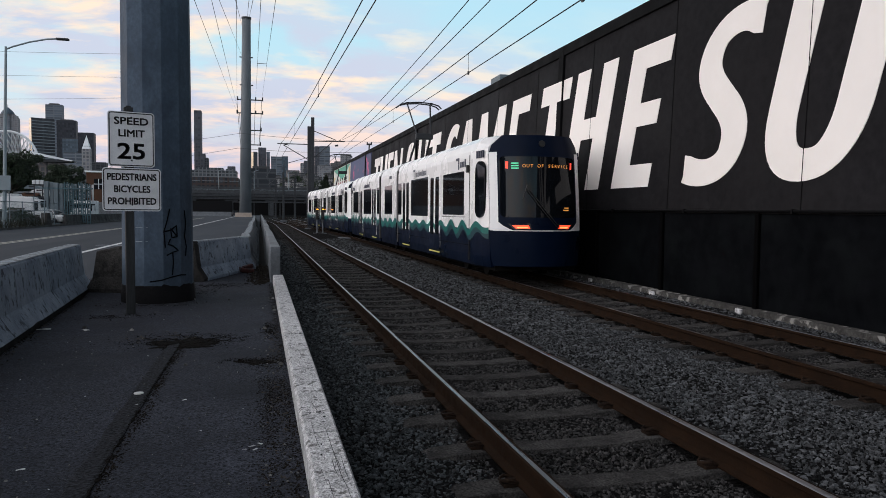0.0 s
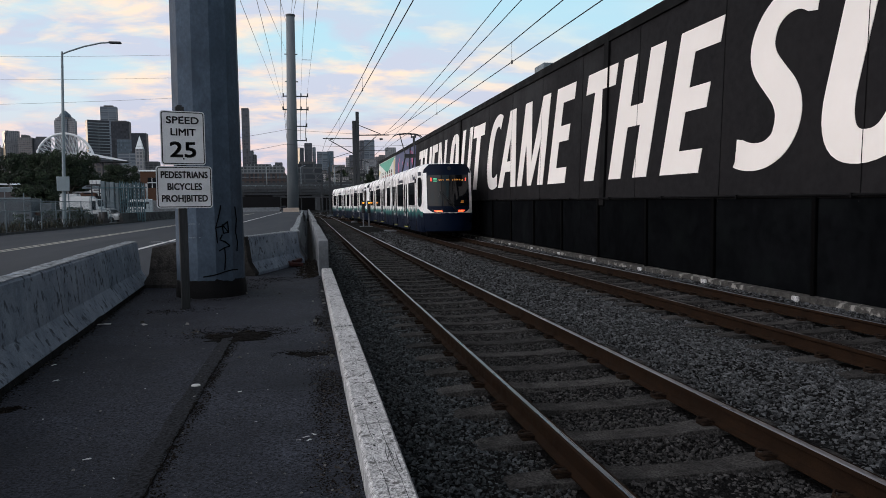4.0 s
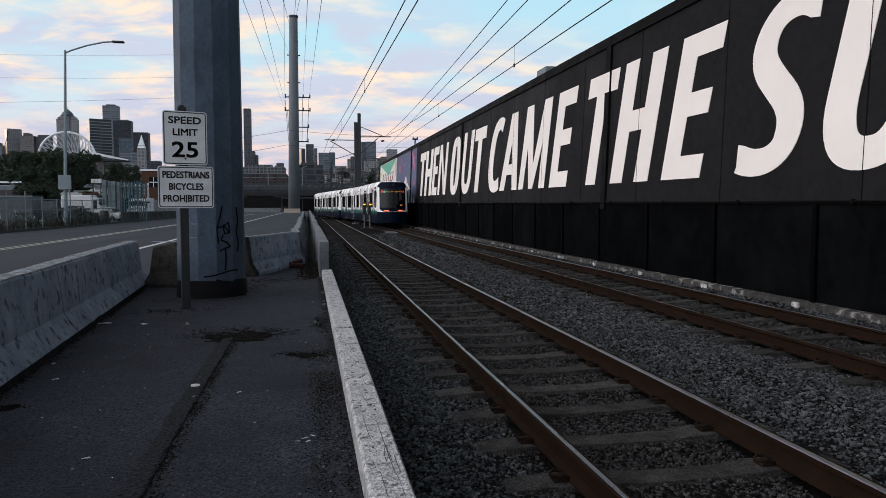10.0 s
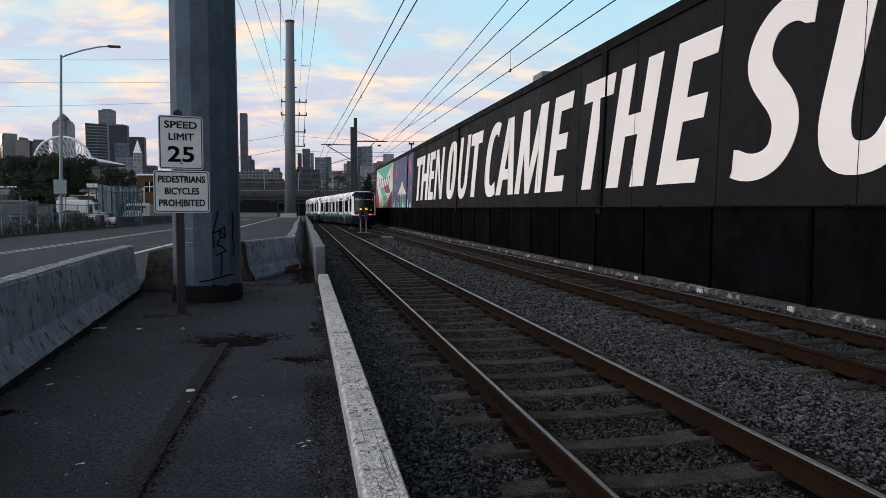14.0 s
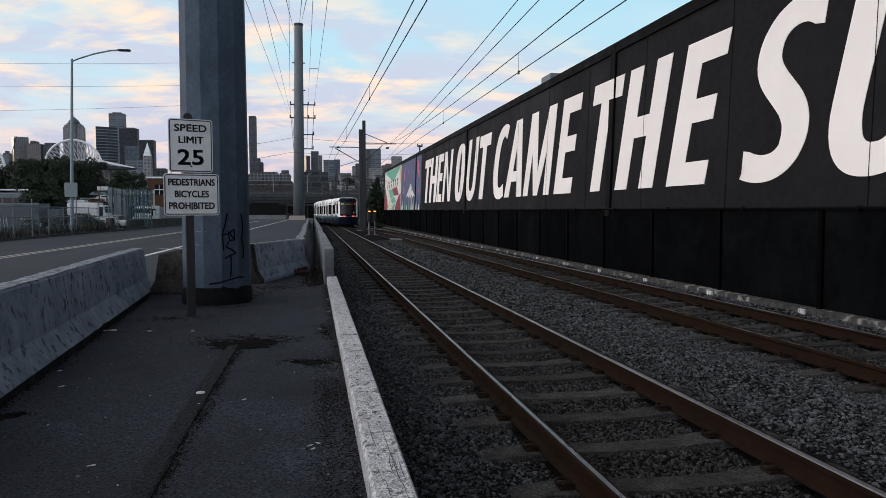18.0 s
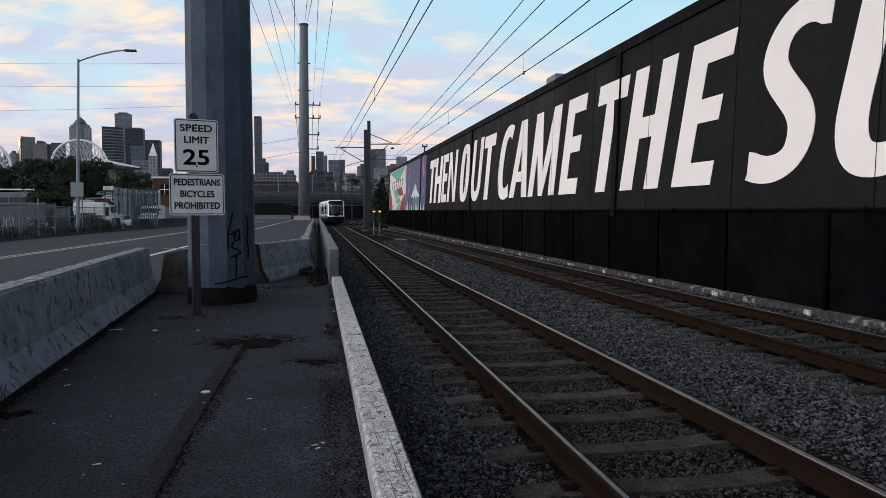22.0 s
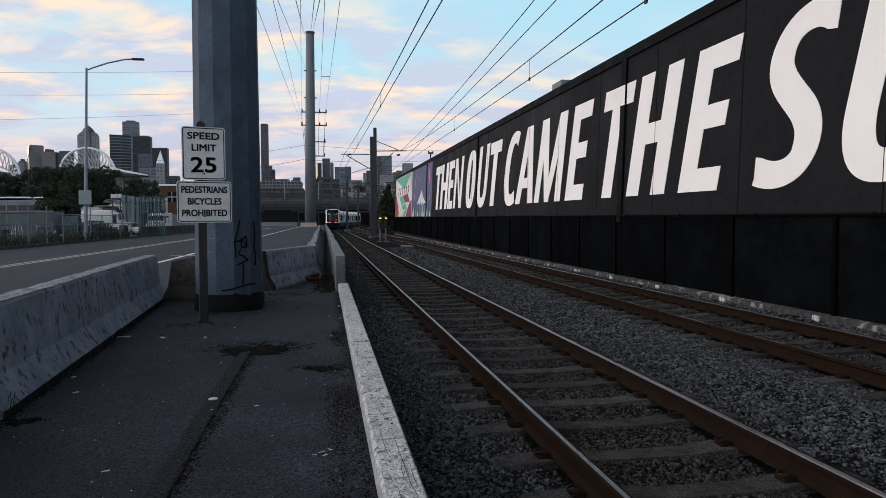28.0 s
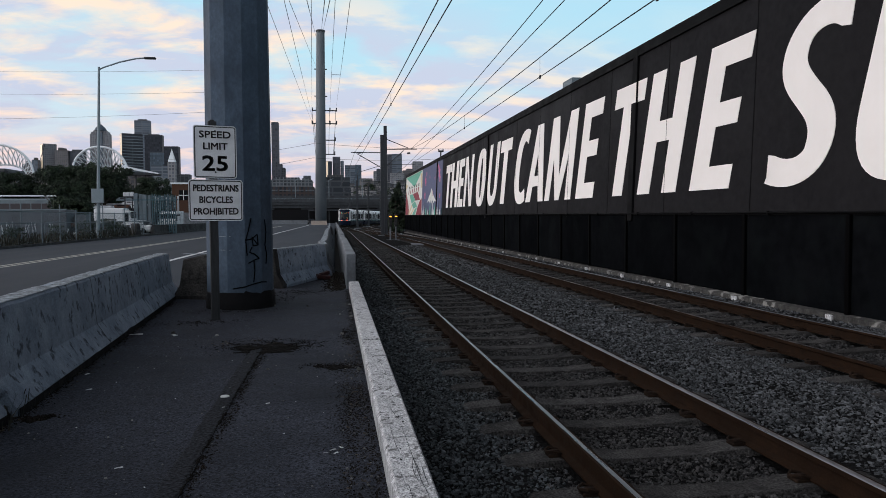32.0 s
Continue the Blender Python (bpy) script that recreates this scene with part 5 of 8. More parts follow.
def wave_strip(t, name, y0, y1, mat, side, low, high, out):
    bm = bmesh.new()
    n = int((y1 - y0) / 0.06)
    rows = []
    for i in range(n + 1):
        y = y0 + (y1 - y0) * i / n
        x = side * (half_width(y) + out)
        rows.append((bm.verts.new((x, y, low(y))), bm.verts.new((x, y, high(y)))))
    for r, s in zip(rows, rows[1:]):
        bm.faces.new((r[0], s[0], s[1], r[1]))
    return part(name, bm, mat, t)


def crest(y):
    amp = float(np.interp(y, [0, 0.8, 1.6, 3.4, 5.0, 8, 12], [0.02, 0.05, 0.12, 0.13, 0.085, 0.065, 0.06]))
    return 1.31 + amp * math.sin(2 * math.pi * y / 1.18 + 0.6)


def end_car(name):
    t = thing(name, Matrix(), "white and navy light rail car with teal wave band", "tram", "train cars")
    ys = [NOSE_Y, 0.8, 1.05, 1.6, LEN_END]
    part("body", loft(bmesh.new(), ys, [(1.0, 1.20), (1.0, 3.06), (0.985, 3.20), (0.93, 3.39), (0.80, 3.53), (0.5, 3.59)]), M["t_white"], t)
    part("skirt", loft(bmesh.new(), ys, [(0.955, 0.30), (0.985, 0.55), (1.004, 1.20), (1.0, 1.21)]), M["t_navy"], t, "navy lower body")
    # end face, bowed outwards
    def face(x0, x1, z0, z1, out, bow, nx=12, nz=10, clip=None):
        bm = bmesh.new()
        g = []
        for j in range(nz + 1):
            z = z0 + (z1 - z0) * j / nz
            row = []
            for i in range(nx + 1):
                x = x0 + (x1 - x0) * i / nx
                if clip:
                    x *= clip(z)
                y = NOSE_Y + 0.002 + rake(NOSE_Y, z) - bow * (1 - min(1, abs(x) / NOSE_W) ** 2.2) - out
                row.append(bm.verts.new((x, y, z)))
            g.append(row)
        for r, s in zip(g, g[1:]):
            for i in range(nx):
                bm.faces.new((r[i], r[i + 1], s[i + 1], s[i]))
        return bm
    narrow = lambda z: float(np.interp(z, [0.3, 0.6, 1.2, 3.06, 3.20, 3.32, 3.50], [0.93, 0.985, 1.0, 0.995, 0.975, 0.92, 0.76]))
    part("end_face", face(-1.176, 1.176, 0.34, 3.50, 0.0, BOW, 20, 14, clip=narrow), M["t_navy"], t, smooth=True)
    cornered = lambda z: float(np.interp(z, [1.23, 1.30, 1.50, 2.90, 3.05, 3.12], [0.72, 0.80, 0.985, 1.0, 0.97, 0.9]))
    part("windscreen_surround", face(-1.06, 1.06, 1.23, 3.12, 0.012, BOW, 16, 24, clip=cornered), M["t_navy"], t, "navy surround of the windscreen", smooth=True)
    eased = lambda z: float(np.interp(z, [1.52, 1.55, 1.60, 2.88, 2.95, 2.98], [0.93, 0.97, 1.0, 1.0, 0.98, 0.94]))
    part("windscreen", face(-0.985, 0.985, 1.52, 2.98, 0.018, BOW, 16, 24, clip=eased), M["t_glass"], t, "wide dark curved windscreen", smooth=True)
    for s in (-1, 1):
        inner = lambda z: float(np.interp(z, [1.205, 1.25, 1.33, 1.46], [0.70, 0.82, 0.94, 1.07]))
        bm = bmesh.new()
        rows = []
        for j in range(9):
            z = 1.205 + 0.27 * j / 8
            xs = [inner(z) + (1.10 - inner(z)) * i / 7 for i in range(8)]
            rows.append([bm.verts.new((s * x, NOSE_Y + 0.002 + rake(NOSE_Y, z) - BOW * (1 - min(1, x / NOSE_W) ** 2.2) - 0.012, z)) for x in xs])
        for r, q in zip(rows, rows[1:]):
            for i in range(7):
                bm.faces.new((r[i], r[i + 1], q[i + 1], q[i]))
        part("white_corner", bm, M["t_white"], t, "white corner sweeping below the windscreen", smooth=True)
    part("white_trim", face(-1.12, 1.12, 1.192, 1.212, 0.015, BOW, 18, 1), M["t_white"], t)
    for s in (-1, 1):
        part("pillar", face(s * 1.02, s * 1.178, 1.20, 3.10, 0.016, BOW, 4, 10, clip=lambda z: float(np.interp(z, [1.2, 3.06, 3.2, 3.32], [1.0, 0.995, 0.975, 0.92]))), M["t_white"], t, smooth=True)
    def on_face(x, z, out):
        return NOSE_Y + 0.002 + rake(NOSE_Y, z) - BOW * (1 - min(1, abs(x) / NOSE_W) ** 2.2) - out
    def lump(nm, x0, x1, z0, z1, mat, out=0.03, label=""):
        bm = bmesh.new()
        n = 4
        rows = []
        for i in range(n + 1):
            x = x0 + (x1 - x0) * i / n
            rows.append([bm.verts.new((x, on_face(x, (z0 + z1) / 2, out), z)) for z in (z0, z1)])
        for r, q in zip(rows, rows[1:]):
            bm.faces.new((r[0], q[0], q[1], r[1]))
        return part(nm, bm, mat, t, label)
    for s in (-1, 1):
        for nm, pts, key, out in (("tail_light", ((0.36, 1.255), (0.66, 1.245), (0.76, 1.335), (0.40, 1.34)), "red_glow", 0.034), ("lamp_core", ((0.40, 1.268), (0.63, 1.262), (0.66, 1.292), (0.42, 1.296)), "core_glow", 0.038),
                                  ("light_housing", ((0.32, 1.235), (0.70, 1.225), (0.84, 1.37), (0.36, 1.38)), "t_black", 0.026)):
            bm = bmesh.new()
            bm.faces.new([bm.verts.new((s * x, on_face(x, z, out), z)) for x, z in pts])
            part(nm, bm, M[key], t, "lit red tail light" if nm == "tail_light" else "")
        lump("marker_light", s * 0.80, s * 0.86, 2.66, 2.86, M["red_dim"], 0.03, "lit red marker light")
    for k in range(3):
        lump("route_symbol", -0.74, -0.58, 2.68 + 0.06 * k, 2.712 + 0.06 * k, M["green_glow"], 0.028, "green display bars")
    for i, ch in enumerate("OUT OF SERVICE"):
        x = -0.46 + 0.088 * i
        if ch != " ":
            lean = -math.degrees(math.atan((on_face(x + 0.02, 2.76, 0) - on_face(x - 0.02, 2.76, 0)) / 0.04))
            text_mesh(ch, 0.11, 0.0, M["amber"], "display_letter", t, pose(x, on_face(x, 2.76, 0.034), 2.715, 90, 0, -lean))
    # two small glowing amber bars, low on the right of the windscreen
    lump("cab_lamp", 0.52, 0.70, 1.68, 1.71, M["amber"], 0.026)
    lump("cab_lamp", 0.56, 0.70, 1.74, 1.765, M["amber"], 0.026)
    bm = bmesh.new()
    for dx in (0, 0.07):
        tube(bm, [(-0.42 + dx, on_face(-0.42, 2.15, 0.05), 2.16), (0.0 + dx, on_face(0, 1.6, 0.06), 1.62), (0.30 + dx, on_face(0.3, 1.3, 0.05), 1.30)], 0.014, 5)
    tube(bm, [(-0.52, on_face(-0.5, 2.1, 0.05), 1.95), (-0.42, on_face(-0.4, 2.2, 0.05), 2.3)], 0.010, 4)
    part("wiper", bm, M["t_black"], t, "black windscreen wiper arms")
    part("destination_glass", face(-0.87, 0.87, 2.62, 2.90, 0.022, BOW, 12, 2), M["t_glass"], t, smooth=True)
    bm = cyl(bmesh.new(), 0, 0, 0, 0.03, 0.085, 0.075, 14)
    o = part("horn_cover", bm, M["t_black"], t)
    o.matrix_basis = pose(0, on_face(0, 3.27, 0.0), 3.29, 82, 0, 0)
    for s in (-1, 1):
        side_plate(t, "cab_window", 0.87, 1.44, 1.50, 2.90, M["t_glass"], s, 0.24, 0.022, label="tall rounded dark cab window")
        side_plate(t, "window", 2.45, 4.65, 1.56, 2.72, M["t_glass"], s, 0.05, label="dark side window")
        side_plate(t, "window", 6.65, 9.25, 1.50, 2.76, M["t_glass"], s, 0.05, label="dark side window")
        side_plate(t, "window", 11.05, 11.85, 1.52, 2.72, M["t_glass"], s, 0.05, label="dark side window")
        for y0 in (5.0, 9.5):
            d = side_plate(t, "door", y0, y0 + 1.38, 0.52, 2.86, M["t_white"], s, 0.03, 0.010, "white double passenger door")
            for k in (0, 1):
                side_plate(d, "door_window", y0 + 0.13 + 0.66 * k, y0 + 0.57 + 0.66 * k, 0.95, 2.70, M["t_glass"], s, 0.08, 0.015)
            side_plate(d, "door_foot", y0 + 0.0, y0 + 1.38, 0.50, 1.0, M["t_navy"], s, 0.02, 0.0125)
            side_plate(t, "sill_strip", y0 + 0.05, y0 + 1.33, 0.40, 0.44, M["yellow_glow"], s, 0.01, 0.012, "yellow door sill strip")
        wave_strip(t, "wave_band", NOSE_Y + 0.03, LEN_END, M["t_navy"], s, lambda y: 1.0, lambda y: max(1.215, crest(y) - 0.24), 0.0075)
        wave_strip(t, "wave_band", NOSE_Y + 0.03, LEN_END, M["t_deep"], s, lambda y: crest(y + 0.12) - 0.27, lambda y: crest(y + 0.12) - 0.06, 0.0095)
        wave_strip(t, "wave_band", NOSE_Y + 0.03, LEN_END, M["t_teal"], s, lambda y: crest(y) - 0.15, crest, 0.0115)
        # printed names, as bars
        for y0, n in ((2.3, 4), (6.9, 11)):
            for i in range(n):
                side_plate(t, "printed_bar", y0 + 0.15 * i, y0 + 0.15 * i + 0.085, 2.83, 2.98 + 0.05 * (i % 4 == n % 4), M["t_print"], s, 0.012, 0.006)
            side_plate(t, "printed_logo", y0 + 0.15 * n + 0.05, y0 + 0.15 * n + 0.12, 2.78, 3.06, M["t_print"], s, 0.012, 0.006)
            side_plate(t, "printed_logo", y0 + 0.15 * n + 0.05, y0 + 0.15 * n + 0.34, 3.03, 3.10, M["t_print"], s, 0.012, 0.006)
        for i in range(4):
            side_plate(t, "number_bar", 0.98 + 0.12 * i, 1.06 + 0.12 * i, 2.98, 3.16, M["t_print"], s, 0.012, 0.010)
        side_plate(t, "panel_seam", 1.92, 1.935, 0.4, 3.1, M["t_black"], s, 0.002, 0.005)
        side_plate(t, "panel_seam", 2.3, 4.75, 1.50, 1.512, M["t_black"], s, 0.002, 0.005)
        side_plate(t, "panel_seam", 1.9, LEN_END, 0.78, 0.788, M["t_under"], s, 0.002, 0.009)
        side_plate(t, "joint_gap", LEN_END - 0.10, LEN_END + 0.11, 0.45, 3.22, M["t_black"], s, 0.01, 0.007, "dark gap between the cars")
        side_plate(t, "mirror", 1.98, 2.12, 2.66, 2.86, M["t_black"], s, 0.05, 0.05)
    underframe(t, [2.0, 3.9], 0.6, LEN_END - 0.1)
    return t


def underframe(t, axles, y0, y1):
    part("underframe", boxes((-1.05, 1.05, y0, y1, 0.22, 0.40)), M["t_under"], t)
    for y in axles:
        for s in (-1, 1):
            o = part("wheel", cyl(bmesh.new(), 0, 0, -0.06, 0.06, 0.32, 0.32, 18), M["t_under"], t)
            o.matrix_basis = pose(s * 0.755, y, 0.324, 0, 90, 0)


def mid_car(name):
    t = thing(name, Matrix(), "short white middle car with bellows and pantograph", "tram", "train cars")
    bm = bmesh.new()
    prof = [(1.0, 1.20), (1.0, 3.06), (0.985, 3.20), (0.93, 3.39), (0.80, 3.53), (0.5, 3.59)]
    def flat_loft(prof, y0, y1, mat, nm, k=1.0):
        bm = bmesh.new()
        rings = []
        for y in (y0, y1):
            rings.append([bm.verts.new((1.325 * k * a, y, z)) for a, z in prof] + [bm.verts.new((-1.325 * k * a, y, z)) for a, z in reversed(prof)])
        n = len(rings[0])
        for i in range(n):
            bm.faces.new((rings[0][i], rings[0][(i + 1) % n], rings[1][(i + 1) % n], rings[1][i]))
        bm.faces.new(rings[0][::-1])
        bm.faces.new(rings[1])
        return part(nm, bm, mat, t)
    flat_loft(prof, 0.20, LEN_MID - 0.20, M["t_white"], "body")
    flat_loft([(0.955, 0.30), (0.985, 0.55), (1.004, 1.20), (1.0, 1.21)], 0.20, LEN_MID - 0.20, M["t_navy"], "skirt")
    for y0, y1 in ((-0.17, 0.20), (LEN_MID - 0.20, LEN_MID + 0.17)):
        flat_loft([(1.0, 0.45)] + prof, y0, y1, M["t_black"], "bellows", 0.98)
    for s in (-1, 1):
        for nm, a, b, z0, z1 in (("window", 1.1, 2.9, 1.52, 2.72),):
            bm = bmesh.new()
            box(bm, min(s * 1.30, s * 1.330), max(s * 1.30, s * 1.330), a, b, z0, z1)
            part(nm, bm, M["t_glass"], t)
        n = 60
        for mat, f0, f1, out in ((M["t_deep"], lambda y: 1.0, lambda y: 1.27 + 0.10 * math.sin(5.4 * y + 1.2), 1.331), (M["t_teal"], lambda y: 1.06 + 0.10 * math.sin(5.4 * y), lambda y: 1.29 + 0.10 * math.sin(5.4 * y), 1.334)):
            bm = bmesh.new()
            rows = [(bm.verts.new((s * out, 0.14 + 3.67 * i / n, f0(3.67 * i / n))), bm.verts.new((s * out, 0.14 + 3.67 * i / n, f1(3.67 * i / n)))) for i in range(n + 1)]
            for r, q in zip(rows, rows[1:]):
                bm.faces.new((r[0], q[0], q[1], r[1]))
            part("wave_band", bm, mat, t)
        bm = bmesh.new()
        box(bm, min(s * 1.30, s * 1.329), max(s * 1.30, s * 1.329), 1.2, 1.75, 2.98, 3.10)
        part("printed_name", bm, M["t_print"], t)
    underframe(t, [1.1, 2.9], 0.3, LEN_MID - 0.3)
    # pantograph
    bm = bmesh.new()
    box(bm, -0.6, 0.6, 0.9, 3.0, 3.46, 3.72)
    for sx in (-1, 1):
        tube(bm, [(sx * 0.35, 2.7, 3.58), (sx * 0.28, 1.1, 4.75)], 0.045, 6)
        tube(bm, [(sx * 0.28, 1.1, 4.75), (sx * 0.50, 2.2, 6.22)], 0.035, 6)
    tube(bm, [(-0.28, 1.1, 4.75), (0.28, 1.1, 4.75)], 0.04, 6)
    for y in (2.0, 2.4):
        tube(bm, [(-0.95, y, 6.04), (-0.82, y, 6.15), (-0.55, y, 6.23), (0, y, 6.27), (0.55, y, 6.23), (0.82, y, 6.15), (0.95, y, 6.04)], 0.03, 6)
    tube(bm, [(-0.55, 2.0, 6.22), (-0.55, 2.4, 6.22)], 0.025, 5)
    box(bm, -0.36, 0.36, 1.0, 1.25, 4.62, 4.86, bevel=0.03)
    tube(bm, [(0.55, 2.0, 6.22), (0.55, 2.4, 6.22)], 0.025, 5)
    part("pantograph", bm, M["pole_dark"], t, "raised dark pantograph")
    return t


CAR_ONE = end_car("tram_car")
MID_ONE = mid_car("tram_middle_car")
CARS = [CAR_ONE, MID_ONE, copy_thing(CAR_ONE, Matrix()), copy_thing(CAR_ONE, Matrix()), copy_thing(MID_ONE, Matrix()), copy_thing(CAR_ONE, Matrix())]

WAY_S = np.concatenate([[0], np.cumsum(np.hypot(np.diff(TRAIN_WAY[0]), np.diff(TRAIN_WAY[1])))])
S_ZERO = float(np.interp(0.0, TRAIN_WAY[0], WAY_S))


def on_way(s):
    y = float(np.interp(s + S_ZERO, WAY_S, TRAIN_WAY[0]))
    return Vector((float(np.interp(y, *TRAIN_WAY)), y, 0))


# where the rear end of the train stands, in metres along its track
REAR = [(0, 15.5), (1, 20.7), (2, 25.0), (3, 28.9), (4.5, 34.2), (6, 39.4), (7.5, 45.0), (9, 50.9), (10.5, 56.4), (12, 62.2), (14, 70.4), (16.5, 81.0), (18, 88.0), (20, 97.0),
        (21.5, 102.8), (23, 108.4), (25, 116.2), (28, 128.5), (30, 137.0), (32, 145.6)]
U = 2 * LEN_END + LEN_MID + 0.3 + 0.6
SPANS = [(0.0, LEN_END, 0), (LEN_END + 0.15, LEN_END + 0.15 + LEN_MID, 0), (LEN_END + 0.3 + LEN_MID, 2 * LEN_END + 0.3 + LEN_MID, 1)]
SPANS += [(a + U, b + U, f) for a, b, f in SPANS]


def motions():
    ts = np.arange(0, 32.01, 1.0)
    kt, ks = zip(*REAR)
    kt, ks = np.array(kt), np.array(ks)
    fine = np.linspace(0, 32, 641)
    smooth = np.interp(fine, kt, ks)
    ker = np.hanning(43)[1:-1]
    ker /= ker.sum()
    first, last = smooth[1] - smooth[0], smooth[-1] - smooth[-2]
    pad = np.concatenate([smooth[0] + first * np.arange(-41, 0), smooth, smooth[-1] + last * np.arange(1, 42)])
    smooth = np.convolve(pad, ker, "same")[41:-41]
    for car, (a, b, flip) in zip(CARS, SPANS):
        rows = []
        for t in ts:
            s = float(np.interp(t, fine, smooth))
            p, q = on_way(s + a), on_way(s + b)
            ang = math.degrees(math.atan2(-(q - p).x, (q - p).y))
            rows.append((float(t), pose(q.x, q.y, 0, 0, 0, ang + 180) if flip else pose(p.x, p.y, 0, 0, 0, ang)))
        walk(car, rows)


# ---- overhead line ----
def catenary_mast(x, y, h, arms=True, name="catenary_mast", z=BED_Z, wide=0.6):
    wide = wide if arms else 0.34
    t = thing(name, pose(x, y, z), "dark steel overhead line mast with bracket arms between the tracks", "catenary mast", "overhead line masts")
    part("column", boxes((-wide * 0.58, -wide * 0.02, -0.12, 0.12, 0, h - 0.9), bevel=0.02), M["pole_dark"], t)
    part("column", boxes((wide * 0.0, wide * 0.55, -0.14, 0.10, 0, h), bevel=0.02), M["pole_dark"], t)
    part("base_block", boxes((-0.6, 0.6, -0.5, 0.5, -0.2, 0.14), bevel=0.03), M["wallcon"], t)
    if arms:
        for pts, r in ((((-0.3, 0, 8.5), (-3.3, 0, 8.5)), 0.05), (((-0.3, 0, 7.0), (-2.75, 0, 8.4)), 0.045), (((0.2, 0, 8.85), (3.4, 0, 8.9)), 0.055), (((0.2, 0, 9.9), (2.5, 0, 9.0)), 0.04),
                       (((0.2, 0, 7.1), (2.0, 0, 8.7)), 0.045), (((-0.2, 0, 7.3), (3.2, 0, 7.35)), 0.03), (((-0.3, 0, 7.2), (-2.4, 0, 6.55)), 0.03)):
            part("bracket_arm", tube(bmesh.new(), pts, r, 6), M["pole_dark"], t)
        for px in (-2.6, 2.4):
            part("insulator", tube(bmesh.new(), [(px, 0, 8.45), (px + 0.3, 0, 8.5)], 0.09, 8), M["pole_dark"], t)
    return t


def wires():
    def run(name, label, pts, r, sides=5):
        return tagged(part(name, tube(bmesh.new(), pts, r, sides), M["wire"]), label, "wire", "overhead wires")
    def sag(a, b, s, n=18):
        a, b = Vector(a), Vector(b)
        return [a.lerp(b, i / n) - Vector((0, 0, s * 4 * (i / n) * (1 - i / n))) for i in range(n + 1)]
    def line(far, near, y_end, s):
        """A line through two points that goes on over the camera."""
        f, n = Vector(far), Vector(near)
        k = (f.y - y_end) / (f.y - n.y)
        return sag(f, f + (n - f) * k, s)
    # each contact wire runs below its messenger; the messenger sags between its supports
    pairs = [((2.08, 73, 8.35), (2.5, 18.09, 6.84), (2.08, 73, 6.94), (2.5, 18.09, 6.3), (14, 30, 48)),
             ((7.75, 73, 8.71), (6.6, 23.12, 8.44), (7.75, 73, 7.43), (6.6, 23.12, 7.75), ()),
             ((7.75, 73, 8.72), (6.6, 17.3, 6.81), (7.75, 73, 7.16), (6.6, 17.3, 6.13), (13.5, 22.5, 38))]
    def at(l, y):
        for p, q in zip(l, l[1:]):
            if q.y <= y <= p.y:
                return p.lerp(q, (p.y - y) / (p.y - q.y))
        return l[-1]
    for (mf, mn, cf, cn, ties), dip in zip(pairs, (0.24, 0.30, 0.38)):
        a, b = line(mf, mn, -40, 0), line(cf, cn, -40, 0)
        for p in a:
            p.z -= dip * max(-2.0, (mf[1] - p.y) * (p.y - mn[1]) / ((mf[1] - mn[1]) / 2) ** 2)
        run("catenary_wire", "dark overhead messenger wire above the track", a, 0.016)
        run("contact_wire", "dark overhead contact wire above the track", b, 0.015)
        for y in ties:
            run("dropper", "thin dropper between the overhead wires", [at(a, y), at(b, y)], 0.006, 4)
            tagged(part("wire_clamp", boxes((-0.02, 0.02, -0.05, 0.05, -0.06, 0.05)), M["wire"]), "small dark clamp on the overhead wire", "clamp", "overhead wires").matrix_basis = Matrix.Translation(at(b, y))
    # behind the first mast
    for x0, z0, x1, z1 in ((2.1, 8.45, 1.0, 7.5), (2.5, 6.6, 1.4, 6.3), (7.3, 8.85, 5.5, 7.6), (7.7, 7.4, 5.8, 6.4)):
        run("contact_wire", "dark overhead wire beyond the mast", sag((x0, 73, z0), (x1, 128, z1), 0.5), 0.02)
        run("contact_wire", "dark overhead wire beyond the mast", sag((x1, 128, z1), (x1 + 2.5, 165, z1), 0.4), 0.02)
    # high transmission lines to the far tall pole
    for (fx, fz), (nx, nz) in (((-5.5, 26.4), (-3.3, 12.75)), ((-5.2, 26.4), (-2.42, 12.79)), ((-4.1, 40.4), (-2.03, 12.81)), ((-4.0, 47.6), (-1.19, 12.85)), ((-5.6, 29.9), (-1.14, 12.86)),
                               ((-3.0, 50.0), (-0.5, 12.88)), ((-2.6, 50.0), (-0.3, 12.89)), ((-1.0, 30.1), (0.12, 12.91)), ((0.55, 30.1), (0.88, 12.93))):
        f, n = Vector((fx, 190, fz)), Vector((nx, 40, nz))
        e = f + (n - f) * (190 - 11) / 150
        run("transmission_wire", "thin transmission wire to the tall pole", [f.lerp(e, i / 8) for i in range(9)], 0.015, 4)
    for (fx, fz), (nx, nz) in (((-5.6, 29.9), (-4.3, 11.5)), ((-5.0, 26.5), (-4.2, 11.5)), ((0.5, 29.9), (0.0, 18.5)), ((0.4, 26.4), (-0.2, 18.5)), ((-1.1, 29.9), (-1.4, 18.5))):
        run("jumper_wire", "thin wire hanging between the pole arms", [(fx, 190, fz), (nx, 190, nz)], 0.05, 4)
    tagged(part("wire_spacer", tube(bmesh.new(), [(-0.18, 80, 17.5), (0.79, 80, 17.5)], 0.03, 5), M["wire"]), "short spacer bar between two high wires", "spacer", "overhead wires")
